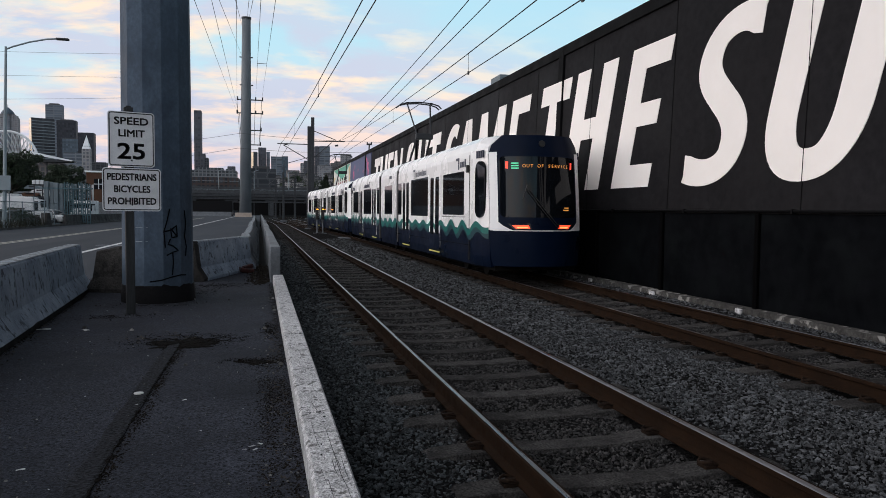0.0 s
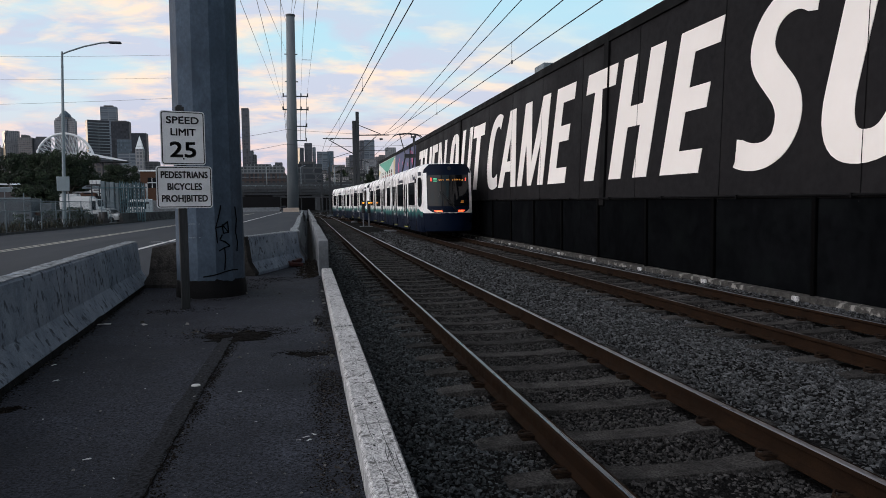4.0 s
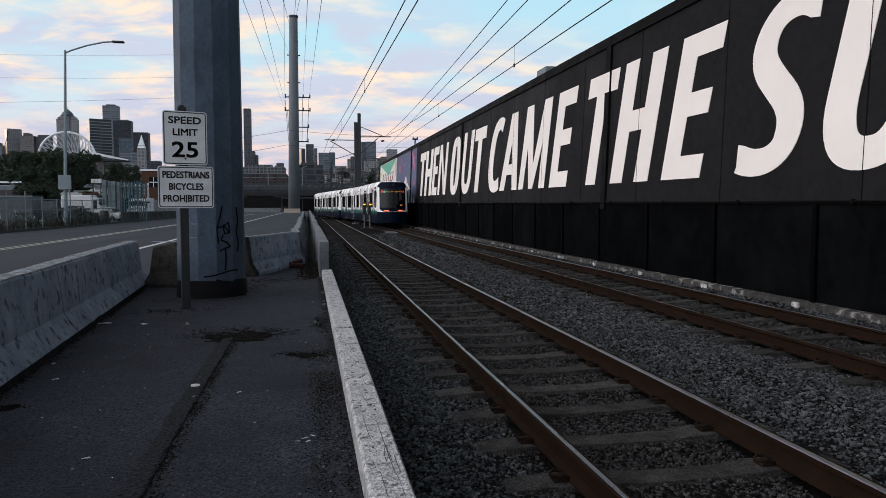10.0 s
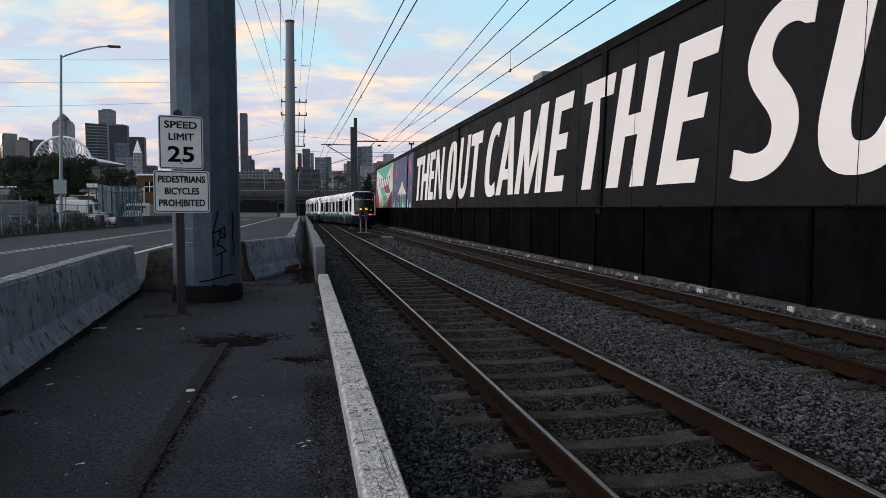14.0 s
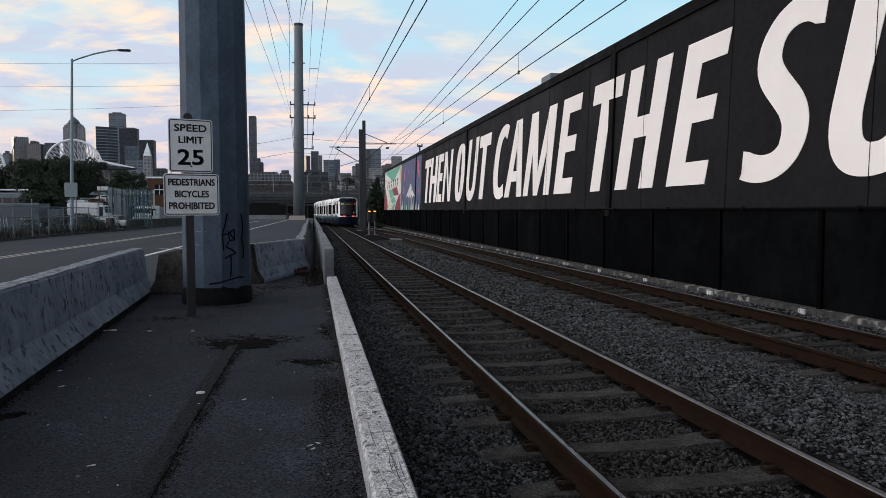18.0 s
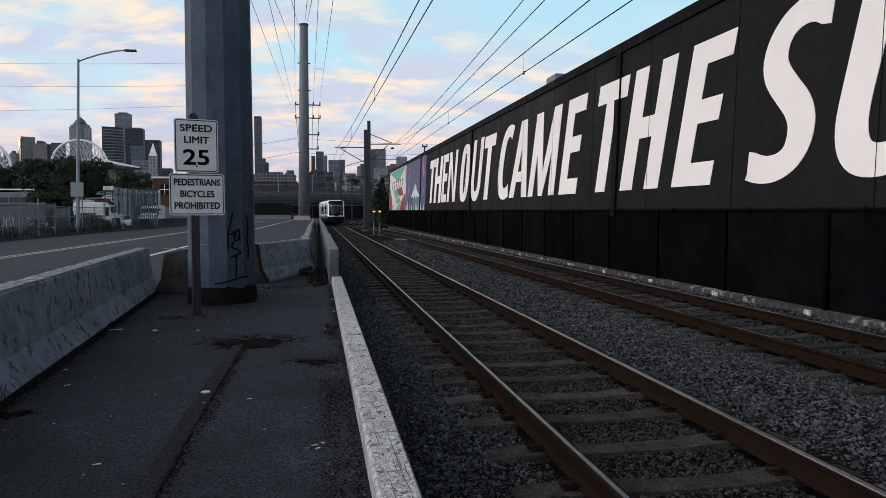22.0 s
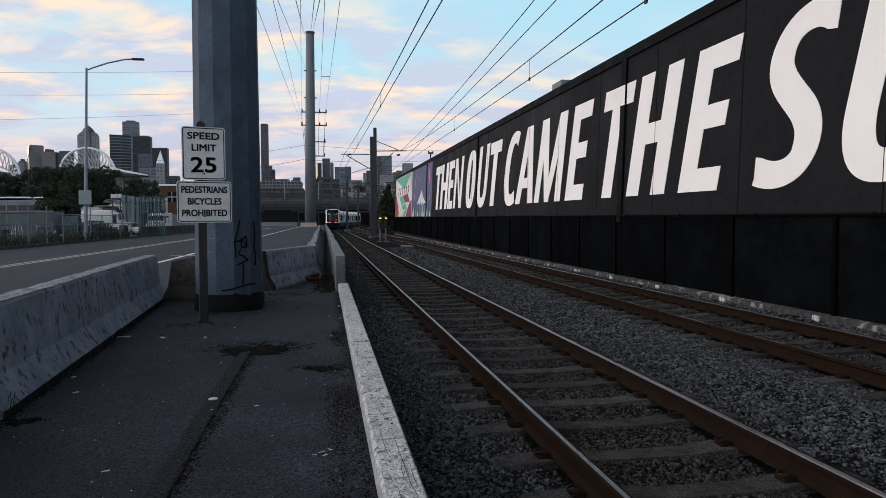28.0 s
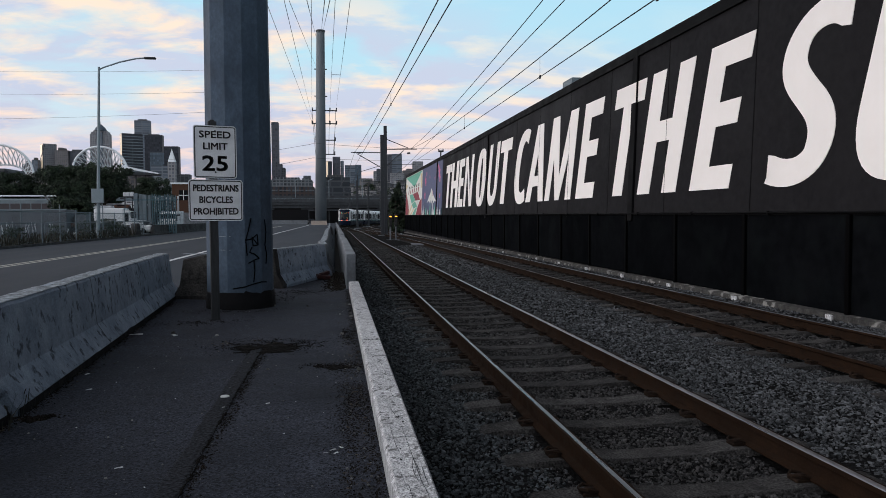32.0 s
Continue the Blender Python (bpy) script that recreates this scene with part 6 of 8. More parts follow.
    # lines across the road
    for a, b in (((-60, 120, 24.5), (-12, 120, 26.1)), ((-60, 120, 21.1), (-12, 120, 22.5)), ((-60, 120, 17.1), (-12, 120, 19.5))):
        run("crossing_wire", "thin wire crossing above the road", sag(a, b, 0.3), 0.018, 4)
    for pts in (sag((-16, 120, 11.9), (-3, 120, 14.1), 0.1) + sag((-1.8, 120, 14.0), (24, 120, 13.5), 0.35), sag((-16, 120, 9.4), (-3.4, 120, 11.7), 0.1) + sag((-1.8, 120, 11.6), (24, 120, 12.2), 0.5)):
        run("crossing_wire", "thin wire crossing above the tracks", pts, 0.024, 4)


def wooden_pole(x, y, h):
    t = thing("wooden_utility_pole", pose(x, y, 0.1), "weathered wooden utility pole with cross-arm", "utility pole")
    part("shaft", tube(bmesh.new(), [(0, 0, 0), (0, 0, h)], 0.22, 8, 0.13), M["bark"], t)
    part("cross_arm", boxes((-1.3, 1.3, -0.1, 0.1, h - 1.0, h - 0.8)), M["bark"], t)
    for k in (-1.1, -0.5, 0.5, 1.1):
        part("insulator", cyl(bmesh.new(), k, 0, h - 0.8, h - 0.55, 0.06, 0.05, 8), M["alu"], t)


def tall_pole():
    t = thing("transmission_pole", pose(-3.66, 190, ROAD_Z), "very tall tapered grey steel transmission pole", "utility pole")
    part("shaft", tube(bmesh.new(), [(0, 0, 0), (0.25, 0, 25), (0.5, 0, 50.1)], 1.5, 16, 1.06), M["tall_steel"], t, smooth=True)
    part("cap", cyl(bmesh.new(), 0.5, 0, 50.1, 50.5, 1.2, 1.2, 16), M["pole_dark"], t)
    for z, a, b in ((29.8, -1.9, 4.5), (26.4, -2.0, 4.5), (22.1, 0.5, 4.1), (18.4, 0.5, 3.9)):
        arm = part("cross_arm", boxes((a, b, -0.12, 0.12, z - 0.13, z + 0.13)), M["pole_dark"], t)
        for x in ((a + 0.1, b - 0.1, b * 0.6) if a < 0 else (b - 0.1,)):
            part("insulator", boxes((x - 0.16, x + 0.16, -0.16, 0.16, z - 0.2, z + 0.75)), M["pole_dark"], arm)
    for z in (40.5, 33.5):
        for s in (-1, 1):
            part("bracket", boxes((0.4 + min(s * 1.1, s * 1.65), 0.4 + max(s * 1.1, s * 1.65), -0.1, 0.1, z - 0.12, z + 0.12)), M["pole_dark"], t)


def street_lamp():
    t = thing("street_lamp", pose(-18.05, 59, 0.1), "grey steel street lamp with a long curved arm", "street lamp")
    part("pole", tube(bmesh.new(), [(-0.32, 0, 0), (-0.15, 0, 6.5), (0.05, 0, 13.4)], 0.15, 10, 0.085), M["galv_far"], t)
    part("arm", tube(bmesh.new(), [(0.04, 0, 13.2), (0.5, 0, 13.42), (1.6, 0, 13.82), (2.8, 0, 14.12), (3.6, 0, 14.2)], 0.06, 8), M["galv_far"], t)
    part("lamp_head", boxes((3.4, 4.3, -0.16, 0.16, 14.10, 14.26), bevel=0.05), M["pole_dark"], t)
    part("base", cyl(bmesh.new(), -0.32, 0, 0, 0.5, 0.26, 0.22, 10), M["galv_far"], t)
    part("control_box", boxes((-0.66, 0.24, -0.32, -0.16, 2.85, 3.95), bevel=0.02), M["galv_far"], t, "pale metal control box")


def dwarf_signals():
    for x in (4.52, 4.98):
        t = thing("track_signal", pose(x, 58.4, BED_Z), "slim track signal with a lit amber lamp", "railway signal", "track signals")
        part("post", cyl(bmesh.new(), 0, 0, 0, 1.2, 0.06, 0.06, 8), M["wallcon"], t)
        part("head", boxes((-0.13, 0.13, -0.12, 0.12, 1.15, 2.16), bevel=0.02), M["t_black"], t)
        for z in (1.98, 1.65, 1.35):
            part("hood", tube(bmesh.new(), [(0, -0.12, z), (0, -0.26, z)], 0.10, 10), M["t_black"], t)
        o = part("lamp", cyl(bmesh.new(), 0, 0, 0, 0.02, 0.052, 0.052, 12), M["signal"], t, "lit amber lamp")
        o.matrix_basis = pose(0, -0.262, 1.98, 90, 0, 0) @ Matrix.Diagonal((1.9, 1, 1, 1))
        part("base", boxes((-0.3, 0.3, -0.25, 0.25, -0.1, 0.06), bevel=0.02), M["wallcon"], t)
    tagged(part("track_plate", boxes((5.15, 6.3, 46.6, 48.4, -0.17, -0.10), bevel=0.02), M["wallcon"]), "pale concrete cable cover beside the rail", "cover")


# ---- plants ----
def leaves(n, blob, size, rng):
    """Small leaf cards strewn in clumps; blob gives (centre, radii) of each clump."""
    verts, faces = [], []
    for _ in range(n):
        c, r = blob[int(rng.integers(len(blob)))]
        d = rng.normal(size=3)
        d /= np.linalg.norm(d)
        p = np.array(c) + d * np.array(r) * rng.uniform(0.55, 1.0)
        a, b = rng.normal(size=3), rng.normal(size=3)
        a /= np.linalg.norm(a)
        b -= a * a.dot(b)
        b /= np.linalg.norm(b)
        s = size * rng.uniform(0.6, 1.4)
        k = len(verts)
        verts += [tuple(p - a * s - b * s * 0.5), tuple(p + a * s - b * s * 0.4), tuple(p + a * s * 0.8 + b * s * 0.6), tuple(p - a * s * 0.7 + b * s * 0.5)]
        faces.append((k, k + 1, k + 2, k + 3))
    return verts, faces


def tree(x, y, z, h, r, seed, n=11000, label="broad dark-green leafy tree", low=0.25, size=None):
    rng = np.random.default_rng(seed)
    t = thing("tree", pose(x, y, z), label, "tree", "trees")
    bm = bmesh.new()
    tube(bm, [(0, 0, 0), (0.1, 0, h * 0.3), (0.0, 0.1, h * 0.7)], r * 0.075, 8, r * 0.03)
    for k in range(5):
        a = 2 * math.pi * k / 5 + seed
        tube(bm, [(0.05, 0, h * (0.28 + 0.05 * k)), (0.4 * r * math.cos(a), 0.4 * r * math.sin(a), h * 0.5), (0.7 * r * math.cos(a), 0.7 * r * math.sin(a), h * 0.68)], r * 0.03, 5, r * 0.01)
    part("trunk", bm, M["bark"], t)
    blob = []
    for _ in range(90):
        a = rng.uniform(0, 2 * math.pi)
        zz = rng.uniform(low, 0.92)
        dome = math.sqrt(max(0.06, 1 - ((zz - low - 0.15) / (0.98 - low)) ** 2)) if zz > low + 0.15 else 0.95
        rr = r * dome * math.sqrt(rng.uniform(0.05, 0.80))
        blob.append(((rr * math.cos(a), rr * math.sin(a), h * zz), (r * rng.uniform(0.14, 0.26), r * rng.uniform(0.14, 0.26), h * rng.uniform(0.05, 0.09))))
    v, f = leaves(n if size else int(n * 2.1), blob, size or 0.082, rng)
    rows_mesh("crown", v, f, M["leaf"], t)
    return t


def conifer(x, y, z, h, r, seed, n=2400):
    rng = np.random.default_rng(seed)
    t = thing("conifer", pose(x, y, z), "dense dark conifer behind the warehouse", "tree", "trees")
    part("trunk", tube(bmesh.new(), [(0, 0, 0), (0, 0, h)], 0.16, 7, 0.03), M["bark"], t)
    blob = []
    for k in range(34):
        zz = 0.06 + 0.9 * k / 34
        a = rng.uniform(0, 6.28)
        rr = r * (1.02 - zz) * 0.75
        blob.append(((rr * math.cos(a), rr * math.sin(a), h * zz), (r * 0.32 * (1.15 - zz), r * 0.32 * (1.15 - zz), h * 0.05)))
    v, f = leaves(n * 3, blob, 0.09, rng)
    rows_mesh("crown", v, f, M["leaf"], t)


def weeds(name, spots, n, h, label, mat, seed):
    """Upright blades strewn over boxes (x0, x1, y0, y1, z)."""
    rng = np.random.default_rng(seed)
    verts, faces = [], []
    for _ in range(n):
        x0, x1, y0, y1, z = spots[int(rng.integers(len(spots)))]
        x, y = rng.uniform(x0, x1), rng.uniform(y0, y1)
        hh, w = h * rng.uniform(0.3, 1.0), h * 0.035
        lx, ly = rng.normal(0, 0.25, 2) * hh
        k = len(verts)
        a = rng.uniform(0, 3.14)
        cx, cy = w * math.cos(a), w * math.sin(a)
        verts += [(x - cx, y - cy, z), (x + cx, y + cy, z), (x + lx + cx * 0.6, y + ly + cy * 0.6, z + hh), (x + lx * 0.9 - cx * 0.6, y + ly * 0.9 - cy * 0.6, z + hh * 0.96)]
        faces.append((k, k + 1, k + 2, k + 3))
    return tagged(rows_mesh(name, verts, faces, mat), label, "weeds", kind="stuff")


# ---- yard behind the fence ----
def fence():
    t = thing("chain_link_fence", Matrix(), "rusty grey chain-link fence along the far road edge", "fence")
    y = 18.0
    k = 0
    x = -18.3
    one = part("fence_post", tube(bmesh.new(), [(0, 0, 0), (0, 0, 2.1)], 0.04, 6), M["steel_blue"], t)
    while y < 74:
        o = one if k == 0 else alike(one, Matrix(), t)
        o.matrix_basis = pose(x, y, 0.1) @ Matrix.Diagonal((1, 1, (1.0, 1.22, 1.05, 1.0, 1.28)[k % 5], 1))
        y += 3.0
        k += 1
    for z in (2.15, 1.45, 0.25):
        part("fence_rail", tube(bmesh.new(), [(x, 18, z), (x, 74, z)], 0.03, 5), M["steel_blue"], t)
    verts, faces = [], []
    def wire(a, b, r=0.006):
        k = len(verts)
        verts.extend([(a[0], a[1], a[2] - r), (a[0], a[1], a[2] + r), (b[0], b[1], b[2] + r), (b[0], b[1], b[2] - r)])
        faces.append((k, k + 1, k + 2, k + 3))
    for i in range(0, 56 * 11):
        y = 18 + i / 11
        for d in (1, -1):
            ya, yb = y, y + d * 1.85
            if 18 <= yb <= 74:
                wire((x + 0.02 * d, ya, 0.28), (x + 0.02 * d, yb, 2.13))
    tagged(rows_mesh("fence_mesh", verts, faces, M["steel_blue"], t), kind="stuff")


def box_van(x, y, turn, L=5.5, H=2.4, label="white box van parked in the yard", z=0.12):
    t = thing("van", pose(x, y, z, 0, 0, turn), label, "van", "parked vehicles")
    part("body", boxes((-1.0, 1.0, 0, L * 0.7, 0.45, H), bevel=0.08), M["van_white"], t)
    bm = bmesh.new()
    prism(bm, [(L * 0.7, 0.45), (L, 0.45), (L, 1.15), (L * 0.9, 1.3), (L * 0.82, H * 0.9), (L * 0.7, H * 0.93)], 1.9, pose(0.95, 0, 0, 0, 0, 90))
    part("cab", bm, M["van_white"], t)
    part("windscreen", boxes((-0.85, 0.85, L * 0.865, L * 0.875, 1.35, H * 0.86)), M["dark_glass"], t)
    for s in (-1, 1):
        part("side_window", boxes((s * 0.97 - 0.02, s * 0.97 + 0.02, L * 0.72, L * 0.82, 1.3, H * 0.84)), M["dark_glass"], t)
        for yy in (L * 0.16, L * 0.82):
            o = part("wheel", cyl(bmesh.new(), 0, 0, -0.12, 0.12, 0.36, 0.36, 14), M["tyre"], t)
            o.matrix_basis = pose(s * 0.9, yy, 0.36, 0, 90, 0)
    return t


def car(x, y, turn, mat, label, z=0.12):
    t = thing("car", pose(x, y, z, 0, 0, turn), label, "car", "parked vehicles")
    def hull(rings, name, m):
        """Closed shell through rings (half width, height, front, back)."""
        bm = bmesh.new()
        loops = [[bm.verts.new(p) for p in ((-w, a, h), (w, a, h), (w, b, h), (-w, b, h))] for w, h, a, b in rings]
        for r, q in zip(loops, loops[1:]):
            for i in range(4):
                bm.faces.new((r[i], r[(i + 1) % 4], q[(i + 1) % 4], q[i]))
        bm.faces.new(loops[0])
        bm.faces.new(loops[-1])
        bmesh.ops.bevel(bm, geom=bm.edges[:], offset=0.05, segments=1, affect="EDGES")
        return part(name, bm, m, t)
    hull([(0.80, 0.24, 0.1, 4.3), (0.87, 0.45, 0.0, 4.42), (0.87, 0.72, 0.02, 4.4), (0.80, 0.90, 0.1, 4.1)], "body", mat)
    hull([(0.78, 0.86, 0.45, 3.35), (0.62, 1.36, 1.15, 2.65)], "cabin_glass", M["dark_glass"])
    hull([(0.64, 1.35, 1.12, 2.68), (0.58, 1.44, 1.3, 2.5)], "roof", mat)
    for s in (-1, 1):
        for yy in (1.05, 2.0, 2.75):
            part("pillar", tube(bmesh.new(), [(s * 0.79, yy - 0.25 if yy < 1.5 else yy + (0.3 if yy > 2.5 else 0), 0.88), (s * 0.63, yy + 0.1 if yy < 1.5 else yy - (0.1 if yy > 2.5 else 0), 1.38)], 0.04, 4), mat, t)
        for yy in (0.85, 3.55):
            o = part("wheel", cyl(bmesh.new(), 0, 0, -0.1, 0.1, 0.31, 0.31, 14), M["tyre"], t)
            o.matrix_basis = pose(s * 0.8, yy, 0.31, 0, 90, 0)
    for yy in (-0.02, 4.40):
        for s in (-1, 1):
            part("lamp", boxes((s * 0.66 - 0.14, s * 0.66 + 0.14, yy, yy + 0.04, 0.58, 0.70)), M["red_plastic"] if yy < 0 else M["alu"], t)


def yard():
    fence()
    c = thing("shipping_container", pose(-27.9, 62.5, 0.02), "long grey steel shipping container behind the fence", "container")
    part("body", boxes((-9, 6.0, 0, 2.5, 0.1, 2.45), bevel=0.03), M["container"], c)
    rib = part("rib", boxes((-0.1, 0.1, -0.05, 0.0, 0.25, 2.3)), M["container"], c)
    for k in range(12):
        o = rib if k == 0 else alike(rib, Matrix(), c)
        o.matrix_basis = pose(-8.7 + 1.31 * k, 0.03, 0)
    part("top_rail", boxes((-9.02, 6.02, -0.06, 0.05, 2.4, 2.52)), M["steel_blue"], c)
    rng = np.random.default_rng(5)
    for k in range(9):
        x, q = 0.2 + 0.62 * k, float(rng.uniform(0.75, 1.25))
        pts = [(x + 0.5 * float(rng.uniform(0, 1)), -0.075, 0.35 + q * float(rng.uniform(0.0 if i % 2 else 0.75, 0.25 if i % 2 else 1.0))) for i in range(5)]
        part("scribble", tube(bmesh.new(), pts, 0.022, 4), M["arch_white" if k % 3 else "galv_far"], c, "pale painted scribble")
    c2 = thing("storage_box", pose(-21.2, 63.6, 0.12), "pale grey storage box beside the container", "container")
    part("body", boxes((-0.35, 0.45, 0, 1.2, 0, 1.9), bevel=0.02), M["wallcon"], c2)
    part("lid", boxes((-0.4, 0.5, -0.05, 1.25, 1.9, 1.96)), M["steel_blue"], c2)
    box_van(-23.2, 74.4, -90, 3.9, 2.62, "white box truck parked behind the fence")
    for x, y, a, L, H in ((-27.4, 80, -84, 5.6, 3.0), (-19.5, 92, 178, 4.5, 2.5), (-33, 88, 90, 7, 2.6), (-41, 90, 90, 7.5, 2.7)):
        box_van(x, y, a, L, H)
    car(-18.9, 79.0, 74, M["van_white"], "pale parked car behind the fence")
    car(-21.6, 75.5, 60, M["rust_red"], "rusty red parked car in the yard")
    car(-24.5, 77.0, 75, M["van_white"], "dirty white parked car in the yard")
    # wrecked cars stacked on trestles
    for x, y, z, w, key in ((-24.4, 83, 2.95, 2.1, "rust_red"), (-23.6, 84, 3.35, 1.9, "van_white"), (-24.2, 84, 3.75, 1.5, "steel_blue"), (-22.6, 83, 2.95, 1.6, "van_white")):
        w0 = thing("wrecked_car", pose(x, y, z), "battered wrecked car roof stacked in the yard", "car", "wrecked cars")
        bm = bmesh.new()
        prism(bm, [(0, 0), (w, 0), (w * 0.98, 0.2), (w * 0.7, 0.34), (w * 0.25, 0.36), (0.04, 0.16)], 1.6, Matrix())
        part("panel", bm, M[key], w0)
        part("window_strip", boxes((w * 0.3, w * 0.66, -0.01, 0.0, 0.18, 0.3)), M["dark_glass"], w0)
    tr = thing("scrap_trestle", pose(-24.6, 83, 0.12), "dark steel trestle carrying stacked panels", "trestle")
    part("deck", boxes((0, 4.0, 0, 2.6, 2.72, 2.83)), M["pole_dark"], tr)
    for x in (0.1, 1.4, 2.6, 3.8):
        part("leg", boxes((x, x + 0.12, 0, 0.12, 0, 2.72)), M["pole_dark"], tr)
    wb = thing("white_cabinet", pose(-22.3, 80, 0.12), "row of white boxes on a dark post frame", "cabinet")
    for k in range(3):
        part("white_box", boxes((0.35 * k, 0.35 * k + 0.3, 0, 0.4, 4.0, 4.42), bevel=0.02), M["van_white"], wb)
    part("frame", boxes((0, 1.05, 0.05, 0.3, 3.9, 4.0), (0.1, 0.2, 0.1, 0.2, 0, 3.9), (0.85, 0.95, 0.1, 0.2, 0, 3.9)), M["pole_dark"], wb)
    # long buses under pale roofs
    for k in range(4):
        b = thing("parked_bus", pose(-59.5 + 7.2 * k, 83.4 + 0.5 * k, 0.12), "pale grey bus parked in the yard", "bus", "parked buses")
        part("body", boxes((0, 6.9, 0, 2.5, 0.4, 3.9), bevel=0.12), M["steel_blue"], b)
        for j in range(6):
            part("window", boxes((0.25 + 1.08 * j, 1.23 + 1.08 * j, -0.015, 0.0, 1.75, 3.35), bevel=0.006), M["dark_glass"], b)
        for x in (1.2, 5.6):
            o = part("wheel", cyl(bmesh.new(), 0, 0, 0, 0.3, 0.45, 0.45, 14), M["tyre"], b)
            o.matrix_basis = pose(x, 0.3, 0.45, 90, 0, 0)
    canopy = thing("yard_canopy", pose(-57.4, 87.2, 0.12), "long flat pale canopy roof on thin posts", "canopy")
    part("roof", boxes((0, 26.2, 0, 2.2, 4.22, 4.36)), M["arch_white"], canopy)
    for x in range(0, 27, 5):
        part("post", boxes((x, x + 0.15, 0, 0.15, 0, 4.22)), M["pole_dark"], canopy)
    # mixed scrap lying about behind the fence
    rng = np.random.default_rng(77)
    for key, n, lab in (("van_white", 46, "pale scrap panels and boxes strewn behind the fence"), ("container", 60, "grey scrap and crates strewn behind the fence"), ("rust_red", 30, "rusty scrap strewn behind the fence"), ("pole_dark", 40, "dark scrap and tyres strewn behind the fence")):
        bm = bmesh.new()
        for _ in range(n):
            x, y = float(rng.uniform(-22.5, -18.8)), float(rng.uniform(62.5, 68.5))
            w, d, h = (float(q) for q in rng.uniform(0.1, 0.55, 3))
            z = float(rng.uniform(0.0, 1.0)) ** 2 * 1.2
            box(bm, -w / 2, w / 2, -d / 2, d / 2, 0, h * 0.7, pose(x, y, 0.12 + z * (0.4 if key == "van_white" else 1.0), float(rng.uniform(-25, 25)), float(rng.uniform(-25, 25)), float(rng.uniform(0, 180))))
        tagged(part("yard_scrap", bm, M[key]), lab, "scrap", kind="stuff")
    for x, y, L in ((-36.5, 86, 7.0), (-30.0, 92, 6.5), (-44.0, 87, 7.5)):
        sh = thing("yard_shed", pose(x, y, 0.12), "low pale shed with a flat white roof in the yard", "shed", "yard sheds")
        part("wall", boxes((0, L, 0, 3, 0, 3.3)), M["container"], sh)
        part("roof", boxes((-0.2, L + 0.2, -0.3, 3.2, 3.3, 3.5)), M["arch_white"], sh)
        for k in range(4):
            part("opening", boxes((0.4 + k * L / 4, 0.2 + (k + 0.8) * L / 4, -0.02, 0.0, 1.0, 2.8)), M["dark_glass"], sh)
    # stacked steel columns
    s = thing("steel_rack", pose(-21.2, 80, 0.12), "rack of upright blue-grey steel beams", "steel rack")
    one = part("beam", boxes((-0.20, 0.20, -0.22, 0.22, 0, 4.3), bevel=0.03), M["steel_blue"], s)
    for k in range(4):
        o = one if k == 0 else alike(one, Matrix(), s)
        o.matrix_basis = pose(0.22 + 0.44 * k, 0.2 * (k % 2), 0.0) @ Matrix.Diagonal((1.0 - 0.2 * (k % 2), 1, 1 - 0.015 * (k % 4), 1))
    col = part("lattice_column", boxes((-0.16, -0.09, -0.1, 0.1, 0, 4.25), (0.09, 0.16, -0.1, 0.1, 0, 4.25)), M["teal_steel"], s)
    lace = bmesh.new()
    for j in range(11):
        for d in (-1, 1):
            tube(lace, [(-0.12 * d, 0, 0.38 * j), (0.12 * d, 0, 0.38 * j + 0.38)], 0.03, 4)
    lac = part("lacing", lace, M["teal_steel"], col)
    for k in range(6):
        o = col if k == 0 else alike(col, Matrix(), s)
        o.matrix_basis = pose(2.0 + 0.42 * k, 0.12 * (k % 2), 0.0) @ Matrix.Diagonal((1, 1, 1 - 0.02 * (k % 3), 1))
        if k:
            alike(lac, Matrix(), o)
    for k in range(7):
        part("white_sheet", boxes((1.85 + 0.40 * k, 2.05 + 0.40 * k, 0.75, 0.80, 2.3 + 0.2 * (k % 3), 4.05 - 0.12 * (k % 2))), M["van_white"], s, "white sheet stacked behind the columns")
    part("cross_bar", boxes((-0.1, 4.6, -0.35, -0.25, 3.55, 3.67)), M["teal_steel"], s)
    part("cross_bar", boxes((-0.1, 4.6, 0.45, 0.55, 1.9, 2.05)), M["pole_dark"], s)
    o = thing("orange_building", pose(-25.9, 120, 0.12), "low orange-brown brick building with a white base", "building")
    part("wall", boxes((0, 9, 0, 8, 2.6, 7.2)), M["orange_wall"], o)
    part("base_wall", boxes((-0.02, 9.02, -0.02, 8, 0, 2.6)), M["wallcon"], o)
    for x in (1.1, 3.4, 5.8):
        w = part("window", boxes((x, x + 1.3, -0.05, 0.02, 4.6, 6.2)), M["dark_glass"], o)
        part("window_frame", boxes((x - 0.08, x + 1.38, -0.07, -0.05, 5.35, 5.45), (x + 0.61, x + 0.69, -0.07, -0.05, 4.6, 6.2)), M["arch_white"], w)
    part("roof_edge", boxes((-0.2, 9.2, -0.2, 8.2, 7.2, 7.45)), M["arch_white"], o)
    for x, y, h, r, sd in ((-32.0, 90, 8.3, 3.0, 1), (-26.7, 88, 8.3, 3.5, 3), (-26.4, 110, 8.1, 2.9, 5), (-37.6, 91, 7.4, 3.2, 2), (-43.5, 92, 7.6, 3.6, 4), (-50, 94, 8.0, 4, 7), (-29.4, 96, 7.2, 3.0, 8), (-22.3, 124, 6.6, 2.0, 6)):
        tree(x, y, 0.1, h, r, sd, low=0.50 if y < 100 else 0.4)
    tree(-27.7, 79, 0.1, 5.9, 2.7, 11, 9000, "ragged dark-green bush behind the fence", 0.05)
